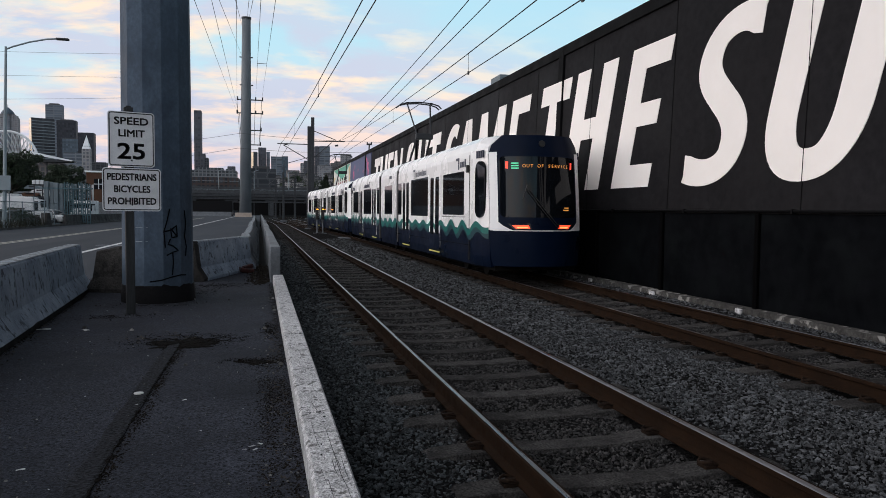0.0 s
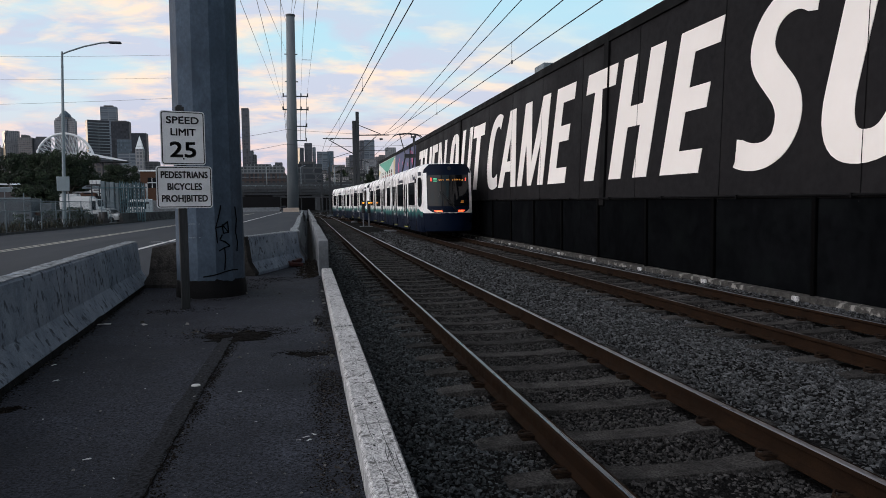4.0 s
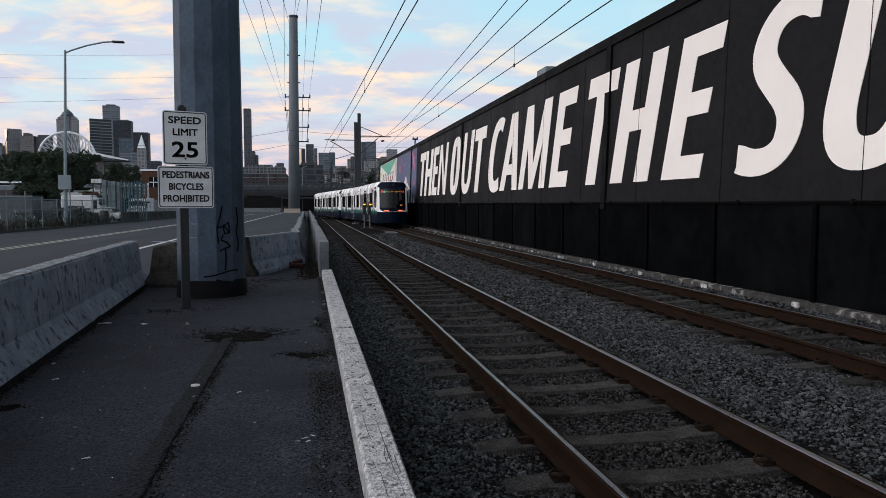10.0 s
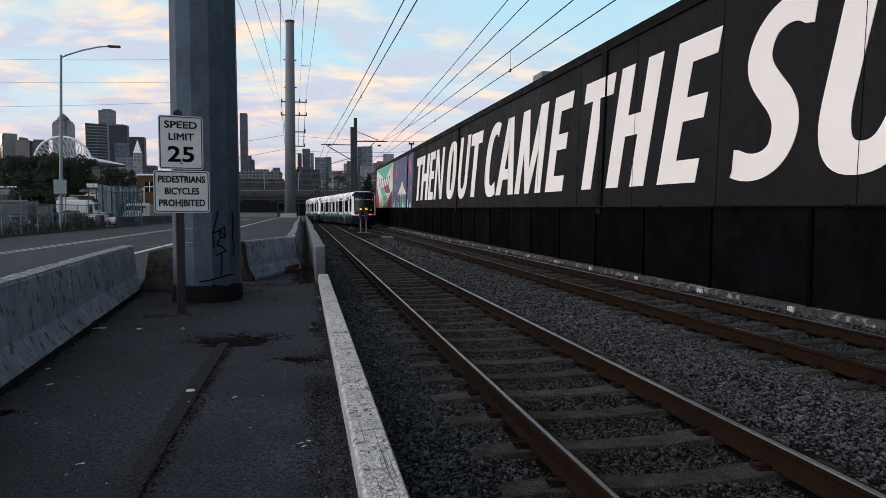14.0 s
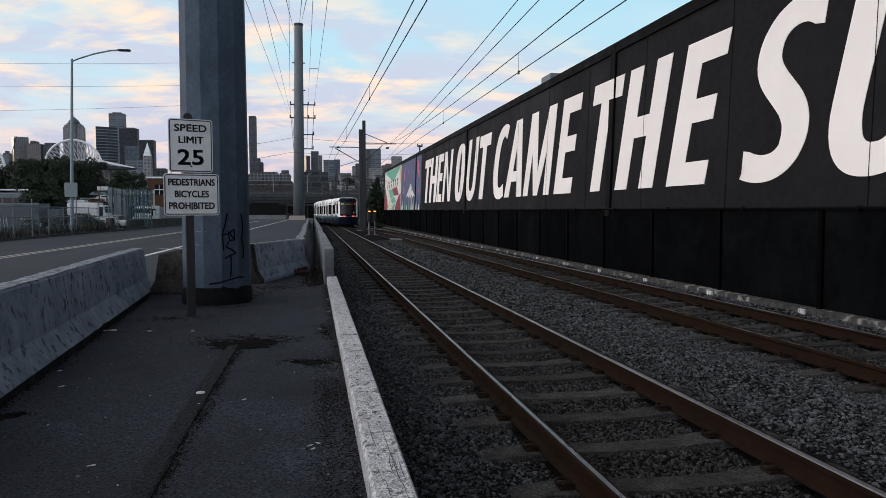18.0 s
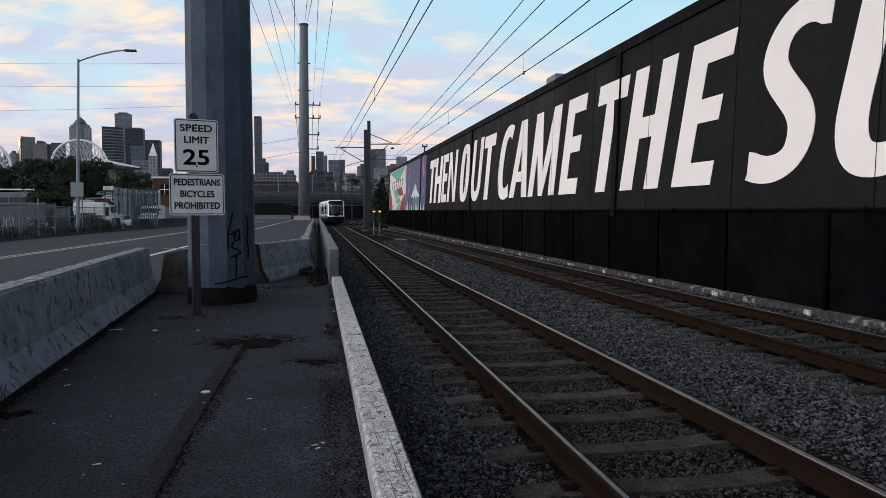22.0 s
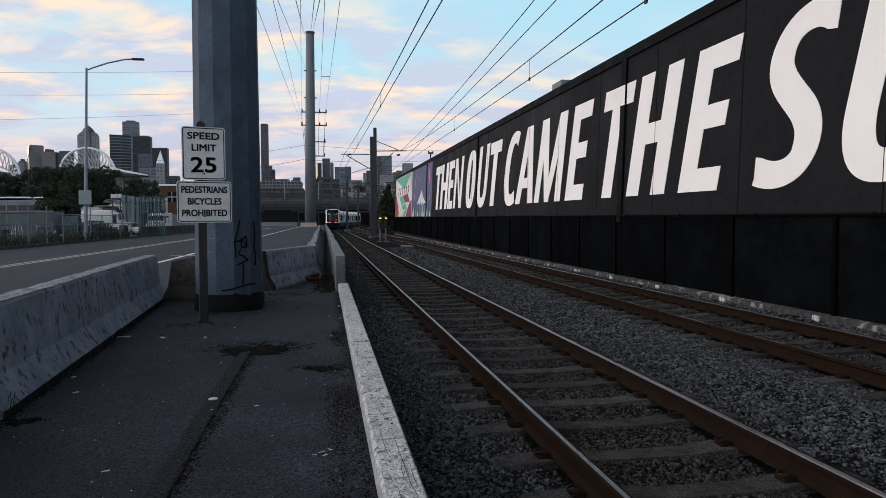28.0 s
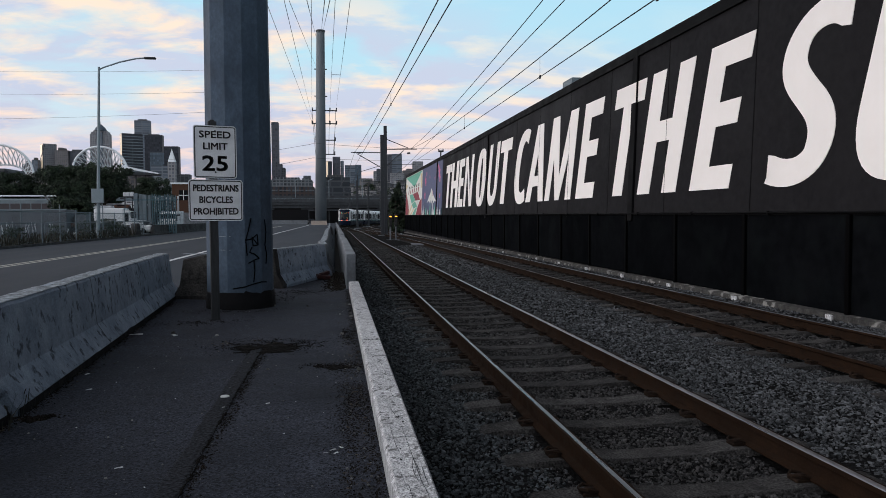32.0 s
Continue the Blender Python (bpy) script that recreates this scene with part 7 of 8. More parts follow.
    tree(-25.9, 76.5, 0.1, 3.8, 2.0, 12, 6000, "ragged dark-green bush behind the fence", 0.05)
    weeds("fence_weeds", [(-19.0, -17.9, 20 + 4 * k, 24 + 4 * k, 0.1) for k in range(12)], 1900, 0.8, "dry grass and weeds along the fence", M["leaf_dry"], 5)
    for x, y, hh in ((-18.7, 45.0, 1.2), (-18.8, 57.2, 1.5), (-18.6, 62.5, 1.6), (-18.9, 52.0, 1.2), (-18.7, 39, 0.9)):
        tree(x, y, 0.1, hh, 0.75, int(y), 900, "straggly weed bush by the fence", 0.05, 0.05)
    for x, y, hh in ((-20.3, 66.5, 1.7), (-19.4, 67.2, 1.5), (-21.2, 66.2, 1.5), (-18.9, 65.4, 1.3), (-22.0, 66.8, 1.3)):
        tree(x, y, 0.1, hh, 0.9, int(10 * y), 1300, "tangled dark weed bush behind the fence", 0.05, 0.05)
    conifer(7.7, 91, BED_Z, 5.8, 1.9, 21, 4200)
    conifer(8.5, 95, BED_Z, 6.8, 1.8, 22, 3600)
    conifer(8.6, 100, BED_Z, 6.2, 1.8, 23, 3600)
    car(-6.3, 199, 6, M["pole_dark"], "dark car parked at the end of the road")
    # pallets stacked in front of the parked vans
    for x, y, n in ((-21.7, 68.2, 9), (-20.4, 68.6, 11), (-19.2, 68.3, 7)):
        st = thing("pallet_stack", pose(x, y, 0.12, 0, 0, 4 * n - 30), "stack of weathered grey wooden pallets", "pallets", "pallet stacks")
        one = part("pallet", boxes((-0.58, 0.58, -0.5, 0.5, 0.10, 0.125), (-0.58, 0.58, -0.5, -0.4, 0.0, 0.1), (-0.58, 0.58, -0.06, 0.06, 0.0, 0.1), (-0.58, 0.58, 0.4, 0.5, 0.0, 0.1)), M["bark"], st)
        for k in range(1, n):
            alike(one, pose(0.03 * math.sin(k * 2.1), 0.03 * math.cos(k * 1.7), 0.145 * k, 0, 0, 3 * math.sin(k)), st)


# ---- city ----
def tower(x0, x1, y, h, mat, label, turn=0.0, depth=14.0, top=None):
    """An upright block between x0 and x1 on its front line, with a parapet and roof plant."""
    w = x1 - x0
    c = (x0 + x1) / 2
    t = thing("tower_block", pose(c, y, 0, 0, 0, turn), label, "tower", "skyline towers")
    part("wall", boxes((-w / 2, w / 2, 0, depth, 0, h)), mat, t)
    part("roof", boxes((-w / 2 + 0.4, w / 2 - 0.4, 0.4, depth - 0.4, h, h + 0.6)), M["roof_felt"], t)
    # turned towers get a plate whose warm colour stands in for sunlight
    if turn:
        part("sunlit_side", boxes((-w / 2 - 0.3, -w / 2, 0, depth, h * 0.3, h)), M["sunlit"], t, "side wall with low sunlight painted into its colour")
    if top:
        tw, th = top
        part("plant_room", boxes((-tw / 2, tw / 2, 2, depth - 2, h + 0.6, h + th)), M["roof_felt"], t)
    return t


def skyline():
    tower(-392.5, -363.5, 1500, 198.5, GLASS_GREY, "tall grey glass office tower", top=(16, 3))
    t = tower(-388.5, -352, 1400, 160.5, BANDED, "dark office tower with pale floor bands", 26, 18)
    for k in range(26):
        part("floor_band", boxes((-18.4, 18.4, -0.5, 0, 20 + 5.4 * k, 21.2 + 5.4 * k)), M["galv_far"], t)
    tower(-324, -295, 1300, 147.4, GLASS_DARK, "dark glass office tower", top=(18, 2))
    tower(-306, -277.5, 1260, 114, BLUE_TOWER, "grey-blue glass office block")
    tower(-249.5, -229, 1110, 109.5, GLASS_DARK, "dark grey glass office tower")
    tower(-254, -224, 1050, 76.5, GLASS_GREY, "low grey glass office block")
    tower(-225, -200, 1040, 64, OFFICE_DARK, "low dark office block in the skyline")
    # stepped tower with a dome
    t = tower(-508, -468.5, 1600, 182, STONE_TOWER, "pale stepped tower with a domed crown")
    part("setback", boxes((-13.5, 13.5, 1, 13, 182, 189.5), (-17.5, -14.5, 1, 13, 182, 187), (14.5, 17.5, 1, 13, 182, 187)), STONE_TOWER, t)
    part("centre_bay", boxes((-6, 6, -2, 1, 0, 186)), GLASS_GREY, t)
    part("crown", cyl(bmesh.new(), 0, 7, 189.5, 197, 13, 9, 12), BLUE_TOWER, t)
    part("crown", cyl(bmesh.new(), 0, 7, 197, 203, 8, 2, 12), BLUE_TOWER, t)
    part("spire", cyl(bmesh.new(), 0, 7, 203, 209, 0.7, 0.3, 6), M["galv_far"], t)
    # old slim tower with a pyramid roof
    t = tower(-198.6, -189.8, 900, 70.5, STONE_TOWER, "slim white tower with a pyramid roof", depth=8.8)
    bm = bmesh.new()
    a = [bm.verts.new(p) for p in ((-4.2, 0.2, 70.9), (4.2, 0.2, 70.9), (4.2, 8.6, 70.9), (-4.2, 8.6, 70.9))]
    p = bm.verts.new((0, 4.4, 87))
    for i in range(4):
        bm.faces.new((a[i], a[(i + 1) % 4], p))
    part("pyramid_roof", bm, M["arch_white"], t, "white pyramid roof")
    part("roof_stage", boxes((-3.4, 3.4, 1.0, 7.8, 71.1, 74.4)), STONE_TOWER, t)
    tower(-600, -574, 1600, 160, STONE_TOWER, "pale stone tower with sunlight painted on one side", 34, 22)
    tower(-573, -564.5, 1605, 153, STONE_TOWER, "narrow pale stone office tower")
    tower(-571, -544.5, 1580, 145, WARM_TOWER, "tan mid-rise tower in the skyline", top=(14, 5))
    tower(-544, -515, 1585, 144, BROWN_TOWER, "brown-grey mid-rise tower far off", top=(20, 4))
    tower(-623, -611.5, 1600, 127, GLASS_GREY, "small grey tower far off", top=(5, 5))
    tower(-650, -630, 1620, 120, WARM_TOWER, "tan tower far off in haze", top=(8, 6))
    tower(-84.4, -75.0, 1000, 133, BROWN_TOWER, "slim brown-grey glass office tower far off")
    tower(-74.8, -69.4, 985, 75, BROWN_TOWER, "brown-grey apartment block in the distance")
    tower(-69.4, -65.3, 980, 69.5, OFFICE_DARK, "dark apartment block in the distance")
    tower(-200, -150, 560, 25, WARM_TOWER, "low pale building beside the stadium")
    # centre, behind the overpass
    b = thing("brick_block", pose(-17.5, 330, 0), "wide brown brick office block with pale upper storey", "building")
    part("wall", boxes((-14, 8.2, 0, 24, 0, 16.2)), BRICK_BLOCK, b)
    for k, z in enumerate((4.2, 7.6, 11.0, 14.4)):
        part("string_course", boxes((-14.1, 8.3, -0.25, 0, z, z + 0.35)), M["wallcon"], b)
    for x in (-8.0, -2.2, 3.6):
        part("pilaster", boxes((x, x + 0.7, -0.3, 0, 0, 16.2)), BRICK_BLOCK, b)
    part("upper_storey", boxes((-14, 7.2, 0.6, 22, 16.2, 19.0)), PALE_BAND, b, "pale glazed upper storey")
    part("roof", boxes((-14.2, 7.4, 0.3, 22.2, 19.0, 19.3)), M["wallcon"], b)
    part("roof_plant", boxes((-9.5, 1.5, 4, 16, 19.3, 20.6), (2.6, 5.6, 4, 16, 19.3, 20.2)), PALE_BAND, b)
    b = thing("office_block", pose(-1, 360, 0), "dark glazed office block beyond the overpass", "building")
    part("wall", boxes((-7, 9.0, 0, 12, 0, 17)), OFFICE_DARK, b)
    part("upper_storey", boxes((-3.4, 8.6, 1, 12, 17, 22.3)), OFFICE_DARK, b)
    part("roof_plant", boxes((-2.6, 5.4, 3, 10, 22.3, 23.5)), M["roof_felt"], b)
    for k in range(9):
        part("roof_rail_post", boxes((-3.2 + 1.4 * k, -3.1 + 1.4 * k, 1, 1.1, 22.3, 23.3)), M["pole_dark"], b)
    for x0, x1, y, h, mat, lab, turn, dep in ((-13.0, -3.4, 1400, 112.0, BROWN_TOWER, "slim tower with gold evening light painted on one side", 38, 14), (-3.2, 11.6, 1410, 121.6, BROWN_TOWER, "dark grey tower with a rounded top", 0, 14),
                                              (12.0, 18.4, 1412, 114, GLASS_GREY, "grey glass tower with a pale edge", 0, 14), (20.4, 40, 1400, 104.5, GLASS_GREY, "grey glass apartment tower", 0, 14), (40, 52, 1400, 105.4, BLUE_TOWER, "blue-grey glass apartment tower", 0, 14),
                                              (45, 68, 1290, 73, WARM_TOWER, "pale mid-rise block on the hill", 0, 14), (75.8, 82, 1400, 93.4, STONE_TOWER, "pale narrow tower on the hill", 0, 14), (82, 89, 1400, 98, BROWN_TOWER, "dark apartment tower on the hill", 0, 14),
                                              (103, 111.6, 1402, 126.6, BROWN_TOWER, "dark apartment tower on the hill", 0, 14), (111.6, 131.4, 1400, 127, GLASS_GREY, "tall grey apartment tower on the hill", 0, 14), (107, 134, 1380, 88.6, STONE_TOWER, "pale apartment block on the hill", 0, 14),
                                              (131.6, 140, 1385, 94, WARM_TOWER, "tan apartment block on the hill", 0, 14), (152, 172, 1390, 112, STONE_TOWER, "pale far tower above the warehouse", 0, 14), (140, 156, 1395, 98, WARM_TOWER, "tan far tower above the warehouse", 0, 14),
                                              (-55, -42, 1300, 78, BROWN_TOWER, "brown-grey block in the distance", 0, 14)):
        tower(x0, x1, y, h, mat, lab, turn, dep)
    # wooded hillside with houses
    def hill_top(x, y):
        f = min(1.0, max(0.0, (y - 1040) / 160))
        return f * (44 + 12 * noise.noise(Vector((x * 0.012, 0, 0))) + 0.16 * max(-60, min(120, x)))
    bm = bmesh.new()
    rows = []
    for i in range(61):
        x = -140 + 760 * i / 60
        rows.append([bm.verts.new((x, y, hill_top(x, y))) for y in (1040, 1080, 1120, 1160, 1200, 1290)] + [bm.verts.new((x, 1500, 0))])
    for r, q in zip(rows, rows[1:]):
        for i in range(6):
            bm.faces.new((r[i], q[i], q[i + 1], r[i + 1]))
    tagged(part("hillside", bm, M["leaf"]), "dark wooded hillside in the distance", "hill", kind="structure")
    rng = np.random.default_rng(9)
    for i in range(170):
        x = float(rng.uniform(20, 250))
        y = float(1050 + 150 * rng.uniform() ** 0.8)
        w = float(rng.uniform(6, 15))
        h = float(rng.uniform(5, 10))
        t = thing("hill_house", pose(x, y, hill_top(x, y) - 0.5, 0, 0, float(rng.uniform(-25, 25))), "small pale house among trees on the far hill", "building", "hill houses")
        part("wall", boxes((-w / 2, w / 2, -4, 4, 0, h)), (HILL_BLOCK, HOUSE_PALE, WARM_TOWER, HOUSE_PALE)[i % 4], t)
        bm = bmesh.new()
        prism(bm, [(-w / 2 - 0.4, h), (w / 2 + 0.4, h), (w / 2 - 0.6, h + 1.6), (-w / 2 + 0.6, h + 1.6)], 8.6, Matrix.Translation((0, -4.3, 0)))
        part("roof", bm, M["roof_felt"], t)
    v, f = [], []
    for i in range(260):
        x, y = float(rng.uniform(-120, 420)), float(rng.uniform(1030, 1215))
        r = float(rng.uniform(3.5, 8))
        vv, ff = leaves(70, [((x, y, hill_top(x, y) + r * 0.5), (r, r * 0.8, r * 0.95))], 1.1, rng)
        b0 = len(v)
        v += vv
        f += [tuple(q + b0 for q in a) for a in ff]
    tagged(rows_mesh("far_woods", v, f, M["leaf"]), "dark far trees on the hillside", "woods", kind="stuff")
    # overpass
    o = thing("overpass", pose(0, 262, 0), "long grey concrete road overpass on columns", "bridge")
    part("deck", boxes((-90, 110, 0, 12, 6.6, 7.8), (-90, 110, 0.8, 11, 5.6, 6.6)), M["overpass"], o)
    part("parapet", boxes((-90, 110, -0.35, 0.0, 7.5, 8.5)), M["overpass"], o, "pale concrete parapet")
    for x in range(-90, 110, 4):
        part("girder_stiffener", boxes((x, x + 0.25, -0.06, 0.0, 6.7, 7.5)), M["pole_dark"], o)
    part("guard_rail", boxes((-90, 110, -0.3, -0.22, 8.95, 9.03)), M["galv_far"], o)
    for x in range(-90, 110, 3):
        part("rail_post", boxes((x, x + 0.08, -0.3, -0.22, 8.5, 9.0)), M["galv_far"], o)
    part("upper_deck", boxes((-90, 110, 14, 24, 8.9, 9.4), (-90, 110, 13.7, 14.0, 8.9, 10.2)), M["overpass"], o)
    # added black wall that plays the darkness below the deck
    tagged(part("embankment", boxes((-90, 140, 322, 326, GROUND_Z, 7.5)), M["tar"]), "black wall added to stand in for shade under the overpass", "wall", kind="structure")
    for x in range(-80, 111, 14):
        part("column", boxes((x - 0.7, x + 0.7, 2, 4, -0.4, 6.7)), M["overpass"], o)
        part("pier_cap", boxes((x - 2.2, x + 2.2, 1.6, 4.4, 4.9, 5.6)), M["overpass"], o)
    for x in range(-86, 110, 12):
        part("lamp_post", tube(bmesh.new(), [(x, 0, 9.3), (x, 0, 15.5), (x + 1.6, 0, 16.1)], 0.12, 5), M["galv_far"], o)
    o = thing("overpass", pose(0, 300, 0), "second concrete overpass further off", "bridge")
    part("deck", boxes((-30, 140, 0, 12, 9.6, 11.2)), M["overpass"], o)
    for x in range(-28, 140, 16):
        part("column", boxes((x - 0.8, x + 0.8, 2, 4, -0.4, 9.6)), M["overpass"], o)
    tagged(part("screen_wall", boxes((-40, -7.4, 205, 206, -0.4, 4.2)), M["tar"]), "dark screen wall at the end of the road", "wall", kind="structure")
    jersey((-40, 203), (-7.6, 203), M["wallcon"], "pale concrete barrier below the dark screen wall", 1.45, ROAD_Z)
    st = thing("station_shelter", pose(-2, 232, 0), "low dark station shelter roof by the tracks", "shelter")
    part("roof", boxes((-8, 18, 0, 6, 4.2, 4.6)), M["pole_dark"], st)
    for x in (-7, 0, 8, 17):
        part("post", boxes((x, x + 0.3, 1, 1.3, -0.4, 4.2)), M["pole_dark"], st)
    # stadium
    s = thing("stadium", pose(-190, 600, 0), "stadium with white lattice roof arches", "stadium")
    part("bowl", boxes((-75, 45, 10, 80, 0, 38), bevel=3), WARM_TOWER, s)
    def arch(cx, half, rise, z0, y):
        turns = [math.pi * i / 34 for i in range(35)]
        def at(k, a):
            return (cx + (half - 3.6 * k) * math.cos(a), y + 5 * k, z0 + (rise - 4.8 * k) * math.sin(a))
        for k, r in ((0, 0.95), (3, 0.6)):
            part("arch_rib", tube(bmesh.new(), [at(k, a) for a in turns], r, 6), M["arch_white"], s)
        for i in range(1, 34, 2):
            for d in (-2.6, 2.6):
                part("lattice_bar", tube(bmesh.new(), [at(0, turns[i]), at(1.4, turns[i] + 0.5 * d * math.pi / 34), at(3, min(math.pi, max(0, turns[i] + d * math.pi / 34)))], 0.36, 5), M["arch_white"], s)
    arch(7, 20.5, 20, 39.2, -2)
    arch(-68, 26, 23, 37, -2)
    bm = bmesh.new()
    rows = []
    for i in range(15):
        u = i / 14
        x = 22 + 30 * u
        zc = 45.4 - 6.8 * u ** 0.9
        rows.append((bm.verts.new((x, -4, zc)), bm.verts.new((x, -4, zc - 2.6 + 1.7 * u)), bm.verts.new((x, 12, zc - 1)), ))
    for r, q in zip(rows, rows[1:]):
        for i in range(3):
            bm.faces.new((r[i], r[(i + 1) % 3], q[(i + 1) % 3], q[i]))
    part("wing_soffit", boxes((24, 50, -3, 10, 37.2, 38.4)), M["pole_dark"], s)
    for x in (26, 33, 40):
        part("wing_column", boxes((x, x + 0.8, 0, 0.8, 20, 37.2)), M["pole_dark"], s)
    part("roof_wing", bm, M["arch_white"], s, "white sweeping roof edge")
    part("stand_roof", boxes((-110, -62, 0, 40, 36, 42), bevel=2), M["pole_dark"], s)
    c = thing("tower_crane", pose(-245, 640, 0), "thin construction crane in the skyline", "crane")
    part("mast", tube(bmesh.new(), [(4.5, 0, 0), (4.5, 0, 64)], 0.35, 5), M["pole_dark"], c)
    part("jib", tube(bmesh.new(), [(2.5, 0, 52), (6.5, 0, 65.5)], 0.28, 5), M["pole_dark"], c)


tall_pole()
for x, h in ((-60.0, 25.2), (-14.0, 27.0), (24.0, 14.2)):
    wooden_pole(x, 120, h)
street_lamp()
dwarf_signals()
catenary_mast(5.0, 72.6, 11.2)
for x, y, h in ((4.0, 128, 9.5), (7.0, 150, 9.3), (3.5, 170, 9.0), (10.5, 165, 9), (13, 182, 9), (17, 195, 9)):
    catenary_mast(x, y, h, False, "catenary_mast")
wires()
yard()
skyline()


# ---- small things on the footway ----
def strewn(name, spots, mat, label, seed, needles=0):
    """Small clods and needles lying thickest at each spot: (count, x, y, spread x, spread y, turn, size)."""
    rng = np.random.default_rng(seed)
    verts, faces = [], []
    for count, cx, cy, sx, sy, turn, size in spots:
        ct, st = math.cos(radians(turn)), math.sin(radians(turn))
        u, w = rng.normal(0, sx, count), rng.normal(0, sy, count)
        lump = np.array([noise.noise(Vector((cx + a * 7, cy + b * 7, seed))) for a, b in zip(u, w)])
        for a, b, l in zip(u, w, lump):
            if l < (-0.12 if sx > 0.06 else -0.45):
                continue
            x, y = cx + a * ct - b * st, cy + a * st + b * ct
            k = len(verts)
            if needles and rng.uniform() < needles:
                t = rng.uniform(0, 6.28)
                ln, wd = size * rng.uniform(1.5, 4.0), size * 0.12
                dx, dy = math.cos(t), math.sin(t)
                z = WALK_Z + rng.uniform(0.004, 0.012)
                verts += [(x - dy * wd, y + dx * wd, z), (x + dy * wd, y - dx * wd, z), (x + dx * ln + dy * wd, y + dy * ln - dx * wd, z + rng.uniform(0, 0.01)), (x + dx * ln - dy * wd, y + dy * ln + dx * wd, z)]
                faces.append((k, k + 1, k + 2, k + 3))
                continue
            r = size * rng.uniform(0.3, 1.0) ** 1.5
            t = rng.uniform(0, 6.28)
            for i in range(4):
                q = r * rng.uniform(0.7, 1.4)
                verts.append((x + q * math.cos(t + i * 1.57), y + q * math.sin(t + i * 1.57), WALK_Z + 0.001))
            verts.append((x, y, WALK_Z + 0.002 + r * rng.uniform(0.4, 0.8)))
            faces += [(k + i, k + (i + 1) % 4, k + 4) for i in range(4)]
    return tagged(rows_mesh(name, verts, faces, mat), label, "dirt", kind="stuff")


def footway_details():
    # filled trench across the asphalt
    bm = bmesh.new()
    rows = []
    for i in range(70):
        u = i / 69
        y = 1.2 + 6.5 * u
        x = -0.835 - 0.02 * math.sin(u * 3)
        w = 0.062 + 0.010 * noise.noise(Vector((u * 12, 0, 4)))
        e = 0.012 * noise.noise(Vector((u * 30, 1, 4)))
        rows.append([bm.verts.new((x + k * w + e, y, WALK_Z + (0.001 if abs(k) == 1 else 0.006))) for k in (-1, -0.8, 0.8, 1)])
    for r, s in zip(rows, rows[1:]):
        for k in range(3):
            bm.faces.new((r[k], r[k + 1], s[k + 1], s[k]))
    tagged(part("tar_strip", bm, M["patch"]), "dark filled trench strip across the footway", "patch", kind="stuff")
    # ragged seam along one edge of the trench, choked with dirt
    verts, faces = [], []
    for i in range(330):
        y = 1.2 + 6.45 * i / 329
        u = (y - 1.2) / 6.5
        x = -0.765 - 0.02 * math.sin(u * 3) + 0.012 * noise.noise(Vector((u * 14, 0.07, 2)))
        a, b = (0.002 + 0.034 * max(0.0, noise.noise(Vector((y * 6.4, q, 0.07))) + 0.7 * noise.noise(Vector((y * 16, q + 3, 0.07)))) for q in (2, 8))
        verts += [(x - a, y, WALK_Z + 0.0045), (x, y, WALK_Z + 0.0090), (x + b, y, WALK_Z + 0.0045)]
        if i:
            k = 3 * i
            faces += [(k - 3, k - 2, k + 1, k), (k - 2, k - 1, k + 2, k + 1)]
    tagged(rows_mesh("choked_seam", verts, faces, M["soil"]), "ragged seam choked with dark dirt", "seam", kind="stuff")
    def mound(cx, cy, rx, ry, h, seed, label):
        """A low ragged heap of soil."""
        verts, faces, n = [], [], 34
        for j in range(n + 1):
            for i in range(n + 1):
                u, w = 2.6 * i / n - 1.3, 2.6 * j / n - 1.3
                rag = 0.55 * noise.noise(Vector((u * 2.2, w * 2.2, seed))) + 0.35 * noise.noise(Vector((u * 6, w * 6, seed)))
                verts.append((cx + u * rx, cy + w * ry, WALK_Z - 0.012 + (h + 0.012) * min(1.0, max(-0.4, 1.0 - u * u - w * w + rag)) + 0.006 * noise.noise(Vector((u * 14, w * 14, seed)))))
        for j in range(n):
            for i in range(n):
                k = j * (n + 1) + i
                if max(verts[q][2] for q in (k, k + 1, k + n + 1, k + n + 2)) > WALK_Z - 0.004:
                    faces.append((k, k + 1, k + n + 2, k + n + 1))
        tagged(rows_mesh("soil_heap", verts, faces, M["soil"]), label, "dirt", kind="stuff")
    mound(-0.74, 7.62, 0.52, 0.38, 0.014, 3.0, "low ragged heap of dark soil on the footway")
    mound(0.03, 6.46, 0.24, 0.17, 0.011, 8.0, "small smear of dark soil near the kerb")
    strewn("dirt_heap", [(2600, -0.72, 7.8, 0.30, 0.22, 4, 0.011), (400, -0.42, 7.82, 0.16, 0.15, 0, 0.010), (300, -0.86, 7.45, 0.07, 0.22, 0, 0.010)], M["soil"], "heap of dark dirt and dry needles", 1)
    strewn("heap_needles", [(90, -0.95, 7.95, 0.28, 0.16, 0, 0.013), (60, -1.18, 7.95, 0.07, 0.10, 0, 0.016)], M["needle"], "dry brown needles on the dirt heap", 2, 0.9)
    strewn("kerb_dirt", [(600, 0.06, 6.45, 0.09, 0.13, 0, 0.010), (420, -0.18, 6.55, 0.07, 0.06, 0, 0.011), (300, 0.16, 5.2, 0.06, 0.28, 0, 0.009), (200, 0.12, 4.7, 0.05, 0.25, 0, 0.009), (500, 0.14, 8.3, 0.05, 0.3, 0, 0.012)], M["soil"], "small patches of dark dirt by the kerb", 3)
    strewn("kerb_soil", [(420, 0.16 - 0.03 * (k % 3), 2.6 + 0.42 * k, 0.065, 0.22, 0, 0.0075) for k in range(10)], M["dirt"], "brown soil washed against the kerb", 11)
